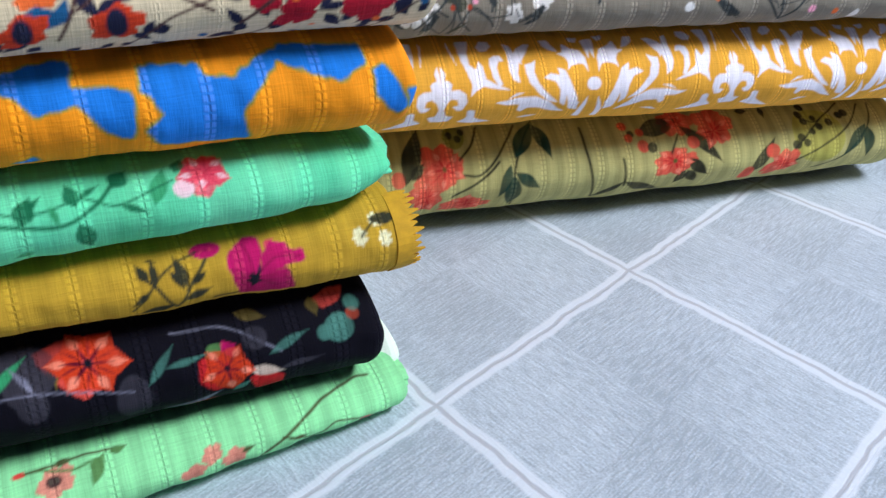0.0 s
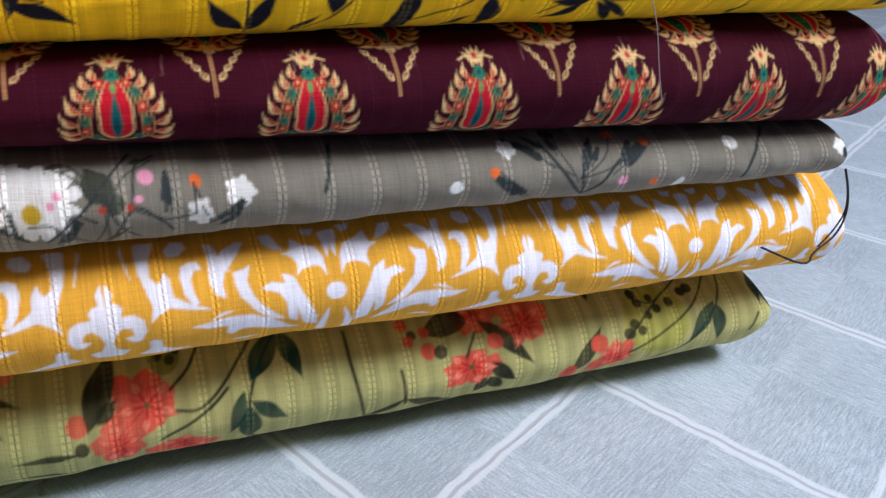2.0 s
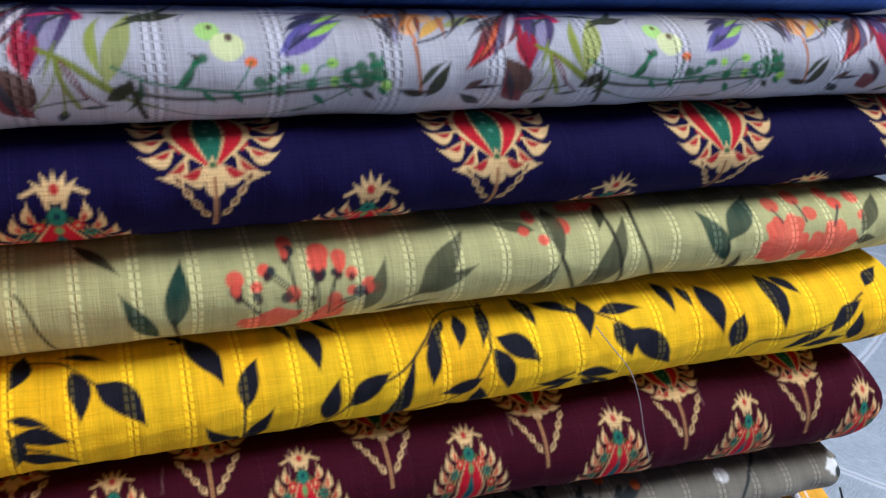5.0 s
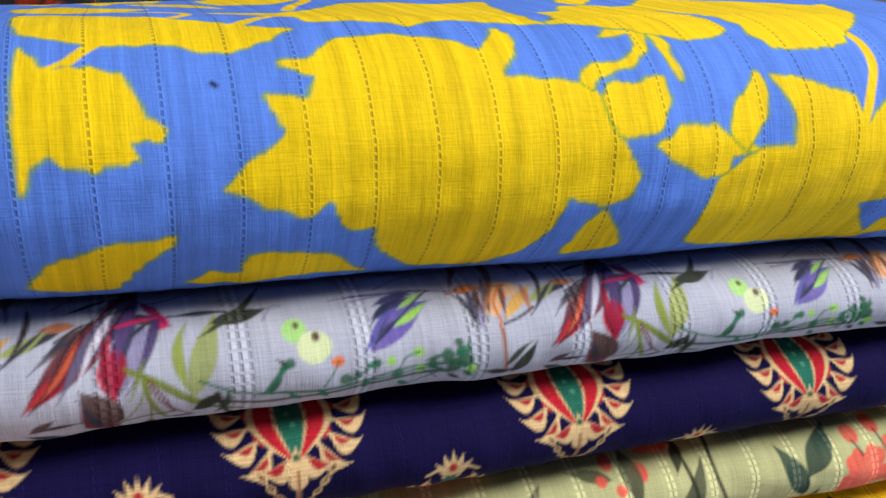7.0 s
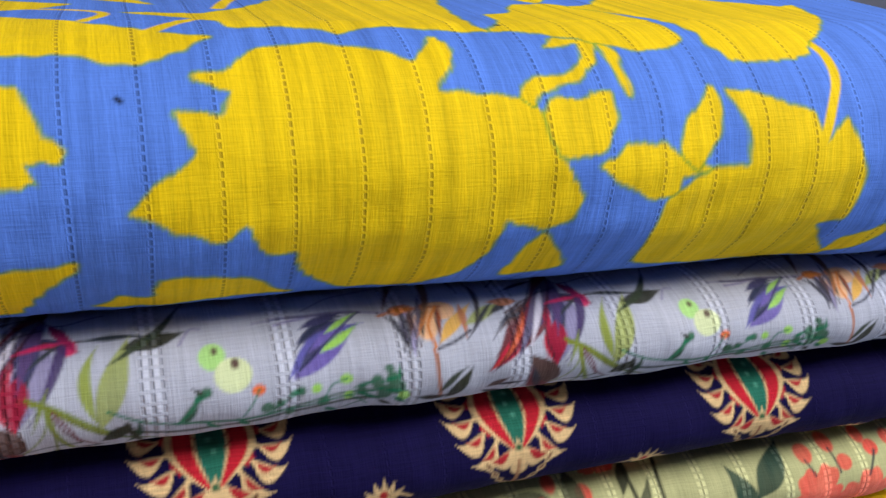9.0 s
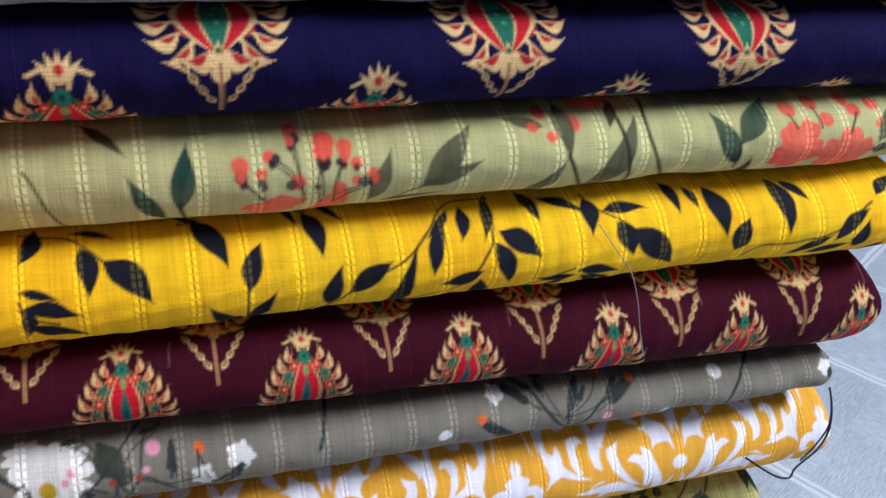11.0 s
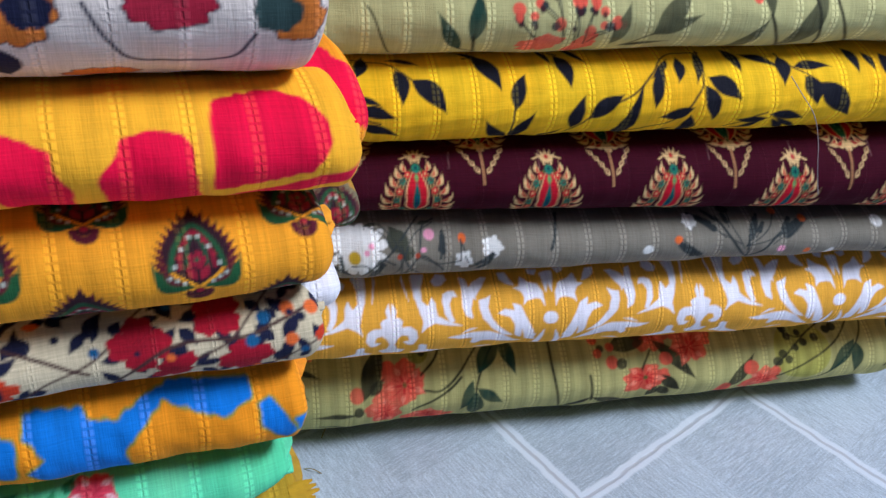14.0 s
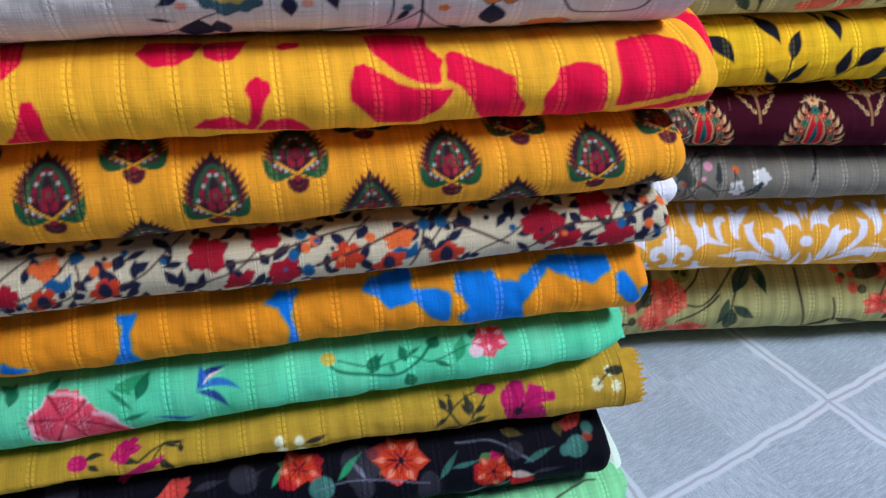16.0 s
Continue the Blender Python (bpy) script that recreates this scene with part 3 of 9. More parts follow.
    c.flower(0.3311, -0.0053, 0.0147, 5, CORAL, shade=CORAL2, deep=.3, squash=.55, turn=35)
    c.leaf(0.3093, -0.0109, 0.0296, 0.007, 54, LEAFD)
    c.dot(0.3241, 0.0045, 0.0046, CORAL, 0.92)
    c.dot(0.3093, -0.0109, 0.0046, CORAL, 1.46)
    c.dot(0.3571, 0.0122, 0.0176, MOSSPALE, 1.05)
    c.stroke([(0.3395, 0.0045), (0.3606, 0.022), (0.3795, 0.0353)], 0.0012, STEM)
    c.dot(0.3493, 0.0213, 0.0025, STEM, 1.13)
    c.dot(0.3479, 0.0262, 0.0025, STEM, 1.14)
    c.dot(0.3514, 0.0325, 0.0028, STEM, 1.11)
    c.dot(0.3564, 0.0234, 0.0021, STEM, 1.15)
    c.dot(0.3529, 0.0143, 0.0021, STEM, 1.00)
    c.dot(0.3585, 0.0171, 0.0025, STEM, 0.99)
    c.dot(0.3444, 0.0108, 0.0028, STEM, 0.87)
    c.dot(0.3409, 0.0066, 0.0032, STEM, 0.89)
    c.dot(0.3479, 0.0073, 0.0025, STEM, 1.00)
    c.dot(0.3753, 0.0248, 0.0028, STEM, 0.99)
    c.dot(0.3795, 0.0262, 0.0028, STEM, 1.11)
    c.dot(0.3662, 0.0199, 0.0025, STEM, 1.14)
    c.stroke([(0.3465, 0.0241), (0.355, 0.0206), (0.3606, 0.022)], 0.0009, STEM)
    c.stroke([(0.3409, -0.0032), (0.3606, 0.0059), (0.3788, 0.0164), (0.3929, 0.0318)], 0.0012, STEM)
    c.stroke([(0.3557, -0.013), (0.3746, -0.0025), (0.3887, 0.0101), (0.3957, 0.0199), (0.4006, 0.0325)], 0.0012, STEM)
    c.leaf(0.3915, 0.0164, 0.0283, 0.0072, -132, LEAFT)
    c.leaf(0.3922, 0.0143, 0.021, 0.0076, -90, LEAFT)
    c.leaf(0.4203, 0.0318, 0.0211, 0.0069, -96, LEAFT)
    c.leaf(0.4217, 0.0269, 0.0228, 0.0041, -79, LEAFT)
    c.stroke([(0.4154, 0.0066), (0.4104, -0.0025)], 0.0012, STEM)
    c.leaf(0.3072, 0.0332, 0.0084, 0.004, 0, LEAFD)
    c.leaf(0.3241, 0.0346, 0.0084, 0.0034, -90, LEAFD)
    c.flower(0.0719, 0.0374, 0.012, 5, CORAL2, shade=CORAL, deep=.3, squash=1, turn=15)
    c.leaf(0.0628, 0.0234, 0.0202, 0.0038, -20, LEAFD)
    c.leaf(0.0621, 0.0157, 0.0166, 0.0042, -36, LEAFD)
    c.leaf(0.0614, 0.0038, 0.0091, 0.0023, -23, LEAFD)
    c.dot(0.0635, 0.0178, 0.0039, CORAL, 1.16)
    c.leaf(0.1267, 0.0101, 0.0113, 0.0067, -30, CORAL)
    c.leaf(0.1253, 0.0094, 0.0106, 0.0069, -98, CORAL)
    c.leaf(0.1246, 0.0101, 0.0113, 0.0067, -173, CORAL)
    c.leaf(0.1246, 0.0115, 0.011, 0.0069, 117, CORAL)
    c.leaf(0.1267, 0.0108, 0.0109, 0.0067, 45, CORAL)
    c.leaf(0.1302, 0.008, 0.0063, 0.0029, -26, CORAL2)
    c.leaf(0.1253, 0.0101, 0.0078, 0.0015, -26, REDP)
    c.leaf(0.1267, 0.008, 0.0066, 0.0006, -58, REDP)
    c.leaf(0.1246, 0.0052, 0.005, 0.0025, -98, CORAL2)
    c.leaf(0.1253, 0.0101, 0.0063, 0.0013, -96, REDP)
    c.leaf(0.1239, 0.0087, 0.0065, 0.0006, -139, REDP)
    c.leaf(0.1204, 0.0094, 0.0057, 0.0027, -173, CORAL2)
    c.leaf(0.1253, 0.0101, 0.0071, 0.0013, -174, REDP)
    c.leaf(0.1232, 0.0115, 0.0063, 0.0005, 154, REDP)
    c.leaf(0.1232, 0.015, 0.0056, 0.0028, 120, CORAL2)
    c.leaf(0.1253, 0.0101, 0.0069, 0.0013, 114, REDP)
    c.leaf(0.126, 0.0129, 0.0056, 0.0005, 83, REDP)
    c.leaf(0.1295, 0.0136, 0.0059, 0.0029, 45, CORAL2)
    c.leaf(0.1253, 0.0101, 0.0075, 0.0014, 41, REDP)
    c.leaf(0.1281, 0.0108, 0.0064, 0.0005, 6, REDP)
    c.dot(0.1253, 0.0101, 0.0011, MOSSD, 1.33)
    c.leaf(0.1148, -0.0039, 0.0117, 0.0071, -73, CORAL)
    c.leaf(0.1134, -0.0039, 0.0113, 0.0069, -112, CORAL)
    c.leaf(0.1134, -0.0032, 0.0078, 0.0046, 154, CORAL)
    c.leaf(0.1141, -0.0025, 0.0077, 0.0049, 90, CORAL)
    c.leaf(0.1148, -0.0032, 0.0073, 0.0043, 17, CORAL)
    c.leaf(0.1162, -0.0074, 0.0064, 0.0028, -73, CORAL2)
    c.leaf(0.1141, -0.0032, 0.0069, 0.0012, -66, REDP)
    c.leaf(0.1141, -0.0053, 0.0068, 0.0006, -90, REDP)
    c.leaf(0.112, -0.0067, 0.0057, 0.0028, -111, CORAL2)
    c.leaf(0.1141, -0.0032, 0.0056, 0.0009, -120, REDP)
    c.leaf(0.1127, -0.0032, 0.0044, 0.0004, -162, REDP)
    c.leaf(0.1106, -0.0018, 0.0041, 0.0018, 149, CORAL2)
    c.leaf(0.1141, -0.0032, 0.0053, 0.0008, 157, REDP)
    c.leaf(0.1134, -0.0018, 0.0051, 0.0004, 124, REDP)
    c.leaf(0.1141, 0.001, 0.0035, 0.0017, 90, CORAL2)
    c.leaf(0.1141, -0.0032, 0.0049, 0.0008, 90, REDP)
    c.leaf(0.1155, -0.0018, 0.0041, 0.0004, 59, REDP)
    c.leaf(0.1176, -0.0025, 0.0038, 0.0016, 22, CORAL2)
    c.leaf(0.1141, -0.0032, 0.0051, 0.0008, 16, REDP)
    c.leaf(0.1155, -0.0039, 0.0051, 0.0004, -34, REDP)
    c.leaf(0.1386, -0.0123, 0.0094, 0.0054, -26, CORAL)
    c.leaf(0.1379, -0.0123, 0.0062, 0.0074, -99, CORAL)
    c.leaf(0.1372, -0.0116, 0.0094, 0.0054, 154, CORAL)
    c.leaf(0.1379, -0.0109, 0.0062, 0.0074, 77, CORAL)
    c.leaf(0.1422, -0.0137, 0.0047, 0.0021, -26, CORAL2)
    c.leaf(0.1379, -0.0116, 0.0063, 0.0012, -26, REDP)
    c.leaf(0.1386, -0.013, 0.0057, 0.0006, -63, REDP)
    c.leaf(0.1372, -0.0172, 0.0034, 0.0031, -101, CORAL2)
    c.leaf(0.1379, -0.0116, 0.004, 0.0015, -94, REDP)
    c.leaf(0.1365, -0.013, 0.0047, 0.0004, -154, REDP)
    c.leaf(0.1337, -0.0095, 0.0044, 0.002, 162, CORAL2)
    c.leaf(0.1379, -0.0116, 0.006, 0.0011, 160, REDP)
    c.leaf(0.1365, -0.0102, 0.0051, 0.0005, 124, REDP)
    c.leaf(0.1386, -0.0081, 0.0034, 0.0031, 79, CORAL2)
    c.leaf(0.1379, -0.0116, 0.0042, 0.0015, 82, REDP)
    c.leaf(0.1393, -0.0109, 0.0044, 0.0004, 18, REDP)
    c.leaf(0.2608, 0.0031, 0.0113, 0.0065, -4, CORAL)
    c.leaf(0.2601, 0.0031, 0.01, 0.0079, -65, CORAL)
    c.leaf(0.2587, 0.0031, 0.0095, 0.0061, -163, CORAL)
    c.leaf(0.2587, 0.0045, 0.0097, 0.0062, 150, CORAL)
    c.leaf(0.2601, 0.0045, 0.0076, 0.006, 56, CORAL)
    c.leaf(0.2651, 0.0031, 0.0064, 0.0029, -6, CORAL2)
    c.leaf(0.2601, 0.0038, 0.0072, 0.0012, -11, REDP)
    c.leaf(0.2616, 0.0024, 0.0066, 0.0008, -32, REDP)
    c.leaf(0.2616, -0.0004, 0.0047, 0.0031, -63, CORAL2)
    c.leaf(0.2601, 0.0038, 0.006, 0.0014, -69, REDP)
    c.leaf(0.2587, 0.0024, 0.0047, 0.0007, -117, REDP)
    c.leaf(0.2552, 0.0017, 0.0051, 0.0027, -164, CORAL2)
    c.leaf(0.2601, 0.0038, 0.0067, 0.0012, -162, REDP)
    c.leaf(0.2573, 0.0038, 0.0072, 0.0008, 169, REDP)
    c.leaf(0.2552, 0.0066, 0.0051, 0.0027, 146, CORAL2)
    c.leaf(0.2601, 0.0038, 0.0072, 0.0013, 151, REDP)
    c.leaf(0.2587, 0.0052, 0.0044, 0.0006, 108, REDP)
    c.leaf(0.2616, 0.0073, 0.0035, 0.0023, 53, CORAL2)
    c.leaf(0.2601, 0.0038, 0.0047, 0.001, 63, REDP)
    c.leaf(0.2616, 0.0045, 0.006, 0.0007, 20, REDP)
    c.dot(0.2601, 0.0038, 0.0014, MOSSD, 0.97)
    c.leaf(0.2882, 0.0192, 0.0094, 0.0054, -42, CORAL)
    c.leaf(0.2868, 0.0185, 0.0103, 0.0058, -118, CORAL)
    c.leaf(0.2868, 0.0199, 0.0106, 0.006, -176, CORAL)
    c.leaf(0.2875, 0.0213, 0.0112, 0.0064, 94, CORAL)
    c.leaf(0.2882, 0.0206, 0.0123, 0.007, 31, CORAL)
    c.leaf(0.291, 0.0164, 0.0051, 0.0024, -34, CORAL2)
    c.leaf(0.2875, 0.0199, 0.0065, 0.0012, -41, REDP)
    c.leaf(0.2875, 0.0171, 0.0051, 0.0004, -74, REDP)
    c.leaf(0.2847, 0.015, 0.0053, 0.0025, -113, CORAL2)
    c.leaf(0.2875, 0.0199, 0.0072, 0.0013, -119, REDP)
    c.leaf(0.2854, 0.0185, 0.0072, 0.0005, -151, REDP)
    c.leaf(0.2826, 0.0199, 0.0056, 0.0025, 180, CORAL2)
    c.leaf(0.2875, 0.0199, 0.0071, 0.0013, -174, REDP)
    c.leaf(0.2861, 0.0213, 0.0055, 0.0004, 140, REDP)
    c.leaf(0.2875, 0.0255, 0.0063, 0.0029, 90, CORAL2)
    c.leaf(0.2875, 0.0199, 0.007, 0.0012, 90, REDP)
    c.leaf(0.2889, 0.022, 0.0078, 0.0006, 63, REDP)
    c.leaf(0.2925, 0.0234, 0.0066, 0.0031, 32, CORAL2)
    c.leaf(0.2875, 0.0199, 0.0086, 0.0015, 35, REDP)
    c.leaf(0.2896, 0.0199, 0.007, 0.0005, 0, REDP)
    c.leaf(0.2665, 0.0276, 0.0063, 0.0038, -26, CORAL)
    c.leaf(0.2658, 0.0269, 0.0059, 0.0046, -135, CORAL)
    c.leaf(0.2651, 0.0276, 0.0057, 0.0034, 150, CORAL)
    c.leaf(0.2665, 0.0283, 0.0064, 0.005, 49, CORAL)
    c.leaf(0.2686, 0.0269, 0.0031, 0.0013, -26, CORAL2)
    c.leaf(0.2658, 0.0276, 0.0038, 0.0007, -22, REDP)
    c.leaf(0.2665, 0.0262, 0.0029, 0.0002, -76, REDP)
    c.leaf(0.2637, 0.0255, 0.0025, 0.0015, -124, CORAL2)
    c.leaf(0.2658, 0.0276, 0.0035, 0.0008, -127, REDP)
    c.leaf(0.2644, 0.0269, 0.0043, 0.0003, -171, REDP)
    c.leaf(0.2637, 0.029, 0.0038, 0.0016, 158, CORAL2)
    c.leaf(0.2658, 0.0276, 0.0038, 0.0006, 158, REDP)
    c.leaf(0.2658, 0.029, 0.0029, 0.0002, 104, REDP)
    c.leaf(0.2679, 0.0297, 0.0032, 0.0019, 53, CORAL2)
    c.leaf(0.2658, 0.0276, 0.0043, 0.0009, 51, REDP)
    c.leaf(0.2672, 0.0276, 0.0044, 0.0003, 18, REDP)
    c.leaf(0.3339, -0.0053, 0.0099, 0.0056, -8, CORAL)
    c.leaf(0.3332, -0.006, 0.0069, 0.0059, -55, CORAL)
    c.leaf(0.3318, -0.0053, 0.0069, 0.0045, -156, CORAL)
    c.leaf(0.3318, -0.0039, 0.009, 0.0059, 150, CORAL)
    c.leaf(0.3332, -0.0046, 0.0058, 0.0049, 76, CORAL)
    c.leaf(0.3374, -0.006, 0.0054, 0.0025, -7, CORAL2)
    c.leaf(0.3332, -0.0053, 0.0064, 0.0012, -6, REDP)
    c.leaf(0.3353, -0.0067, 0.0055, 0.0006, -38, REDP)
    c.leaf(0.336, -0.0095, 0.0034, 0.0025, -57, CORAL2)
    c.leaf(0.3332, -0.0053, 0.004, 0.0012, -58, REDP)
    c.leaf(0.3325, -0.006, 0.0042, 0.0006, -84, REDP)
    c.leaf(0.3297, -0.0067, 0.0038, 0.002, -158, CORAL2)
    c.leaf(0.3332, -0.0053, 0.0051, 0.001, -164, REDP)
    c.leaf(0.3304, -0.0046, 0.0061, 0.0006, 168, REDP)
    c.leaf(0.3283, -0.0018, 0.0047, 0.0025, 154, CORAL2)
    c.leaf(0.3332, -0.0053, 0.0063, 0.0012, 146, REDP)
    c.leaf(0.3318, -0.0032, 0.0042, 0.0006, 124, REDP)
    c.leaf(0.3332, -0.0018, 0.0031, 0.0023, 63, CORAL2)
    c.leaf(0.3332, -0.0053, 0.0043, 0.0012, 81, REDP)
    c.leaf(0.3346, -0.0046, 0.0041, 0.0005, 31, REDP)


def draw_grey(c):
    c.flower(0.1006, 0.0046, 0.0137, 13, WHITE, shade=CREAM, deep=.35, squash=.9, turn=34)
    c.flower(0.0922, 0.0116, 0.0074, 9, WHITE, shade=CREAM, deep=.35, squash=.9, turn=30)
    c.dot(0.0985, 0.0011, 0.0028, MUST, 1.00)
    c.fern(0.0796, 0.0095, 0.0121, 0.0025, -35, SLATE)
    c.fern(0.0866, -0.001, 0.0126, 0.0025, -34, SLATE)
    c.fern(0.0915, 0.0039, 0.0093, 0.0022, -77, SLATE)
    c.leaf(0.0803, -0.0038, 0.005, 0.0022, -172, RUST)
    c.dot(0.1182, 0.0081, 0.0049, SLATEG, 1.07)
    c.dot(0.1224, 0.0025, 0.0035, SLATEG, 0.89)
    c.stroke([(0.102, -0.008), (0.1168, 0.0046), (0.1287, 0.0207)], 0.001, SLATE)
    c.stroke([(0.1189, -0.015), (0.128, 0.0004), (0.1371, -0.0045), (0.1399, -0.0087)], 0.0009, SLATE)
    c.stroke([(0.128, 0.0004), (0.1301, 0.0144), (0.1357, 0.0186)], 0.0009, SLATE)
    c.stroke([(0.1168, -0.0024), (0.1098, -0.0003), (0.1048, -0.0101)], 0.0008, SLATE)
    c.stroke([(0.1301, -0.0136), (0.1224, -0.0024), (0.1196, 0.006)], 0.0009, SLATE)
    c.dot(0.1329, 0.0102, 0.0025, PINK, 1.14)
    c.dot(0.1301, 0.0032, 0.0014, PINK, 0.75)
    c.dot(0.1062, 0.006, 0.0014, PINK, 1.00)
    c.dot(0.1041, 0.0032, 0.0011, PINK, 1.00)
    c.fern(0.1378, -0.001, 0.0127, 0.0032, 84, SLATE)
    c.fern(0.1399, -0.001, 0.0085, 0.0025, 99, SLATE)
    c.dot(0.1483, 0.0074, 0.0018, ORANGEC, 1.20)
    c.stroke([(0.1476, 0.0067), (0.1497, 0.0011), (0.1518, -0.0052)], 0.0007, SLATE)
    c.dot(0.1624, 0.0039, 0.0046, WHITE, 1.00, ragged=0.2)
    c.dot(0.149, -0.0024, 0.0039, WHITE, 1.17, ragged=0.2)
    c.fern(0.1518, -0.0066, 0.0136, 0.0024, 34, SLATE)
    c.leaf(0.1546, -0.008, 0.0082, 0.0022, 31, SLATE)
    c.stroke([(0.1953, 0.0207), (0.1932, 0.0088), (0.1911, 0.0018)], 0.0015, SLATE)
    c.dot(0.2402, -0.001, 0.0028, WHITE, 0.87)
    c.fern(0.2809, 0.0039, 0.0234, 0.0048, 141, SLATE)
    c.fern(0.2795, 0.0102, 0.0129, 0.003, 131, SLATE)
    c.stroke([(0.2956, -0.0115), (0.283, 0.0046), (0.2774, 0.0151)], 0.0014, SLATE)
    c.stroke([(0.2956, -0.0115), (0.2935, 0.0039), (0.2998, 0.0179)], 0.0015, SLATE)
    c.stroke([(0.2956, -0.0115), (0.3026, -0.0024), (0.3104, 0.006), (0.3244, 0.0151)], 0.0014, SLATE)
    c.dot(0.283, 0.0207, 0.0032, SLATE, 0.83)
    c.fern(0.2928, 0.0018, 0.0151, 0.0057, 68, SLATE)
    c.fern(0.297, 0.0039, 0.0103, 0.0037, 62, SLATE)
    c.fern(0.3068, -0.0003, 0.024, 0.0063, 38, SLATE)
    c.fern(0.3097, 0.0032, 0.0138, 0.0044, 59, SLATE)
    c.dot(0.2627, 0.0137, 0.0035, WHITE, 1.29, ragged=0.2)
    c.dot(0.2556, 0.0039, 0.0021, ORANGEC, 1.00)
    c.fern(0.2697, -0.0087, 0.017, 0.0066, 142, SLATE)
    c.fern(0.2711, -0.008, 0.0109, 0.0047, 140, SLATE)
    c.dot(0.3118, -0.0038, 0.0021, PINK, 1.16)
    c.dot(0.309, 0.0193, 0.0021, ORANGEC, 1.24)
    c.dot(0.3237, 0.0144, 0.0021, ORANGEC, 1.15)
    c.dot(0.3651, 0.0116, 0.0032, WHITE, 1.32)
    c.stroke([(0.3868, 0.0211), (0.3756, 0.0053), (0.37, -0.0066)], 0.0015, SLATE)
    c.dot(0.424, 0.0053, 0.0042, WHITE, 1.00, ragged=0.2)
    c.dot(0.4268, 0.0018, 0.0028, SLATE, 1.11)
    c.dot(0.3398, -0.0087, 0.0032, WHITE, 1.30)
    c.dot(0.3258, -0.0052, 0.0018, ORANGEC, 1.20)


def draw_grey_twigs(c):
    c.stroke([(0.1154, -0.015), (0.1245, 0.0081), (0.135, 0.0165)], 0.0006, SLATE)
    c.stroke([(0.1105, 0.0158), (0.1189, 0.0039), (0.1203, -0.0164)], 0.0006, SLATE)
    c.stroke([(0.128, 0.0004), (0.1392, -0.0038), (0.1476, -0.0024)], 0.0006, SLATE)
    c.stroke([(0.1476, -0.0024), (0.1476, 0.006)], 0.0006, SLATE)
    c.stroke([(0.1041, 0.0158), (0.1119, 0.0102), (0.1161, 0.0032)], 0.0006, SLATE)
    c.stroke([(0.0971, -0.0024), (0.1048, -0.0031), (0.1154, -0.015)], 0.0006, SLATE)
    c.stroke([(0.2914, -0.0024), (0.2851, 0.0095), (0.2844, 0.0207)], 0.0006, SLATE)
    c.stroke([(0.2921, -0.001), (0.3026, 0.0067), (0.309, 0.0172)], 0.0006, SLATE)
    c.stroke([(0.2921, -0.001), (0.309, 0.0039), (0.3209, 0.0137)], 0.0006, SLATE)
    c.stroke([(0.2893, 0.0004), (0.2746, 0.0088), (0.2683, 0.0172)], 0.0006, SLATE)
    c.stroke([(0.2669, -0.0038), (0.2578, 0.0039)], 0.0006, SLATE)
    c.stroke([(0.196, 0.0214), (0.1918, 0.0025)], 0.0006, SLATE)
    c.stroke([(0.1511, -0.0031), (0.1497, -0.0003)], 0.0006, SLATE)
    c.fern(0.1385, -0.001, 0.0105, 0.005, 86, SLATE)
    c.fern(0.2921, -0.001, 0.016, 0.005, 67, SLATE)
    c.fern(0.2767, 0.0088, 0.013, 0.005, 144, SLATE)
    c.fern(0.309, 0.0039, 0.015, 0.006, 37, SLATE)
    c.fern(0.1567, -0.0073, 0.0106, 0.005, 53, SLATE)
    c.fern(0.1048, -0.0129, 0.0133, 0.005, 58, SLATE)
    c.fern(0.2662, -0.0045, 0.0101, 0.006, 146, SLATE)
    c.fern(0.283, 0.0095, 0.0085, 0.004, 99, SLATE)
    c.leaf(0.1147, 0.0151, 0.0097, 0.0042, -69, SLATEG, curve=0.1)
    c.leaf(0.1182, 0.006, 0.0063, 0.0026, 6, SLATEG, curve=0.1)
    c.leaf(0.1034, 0.0151, 0.0078, 0.0021, 0, SLATEG, curve=0.1)
    c.leaf(0.128, 0.0158, 0.0063, 0.0024, 6, SLATEG, curve=0.1)
    c.leaf(0.1196, -0.0164, 0.0136, 0.002, 55, SLATEG, curve=0.1)
    c.dot(0.1273, 0.0011, 0.0012, RUST)
    c.dot(0.1041, 0.0032, 0.0012, PINK)
    c.dot(0.1189, 0.0011, 0.0012, RUST)


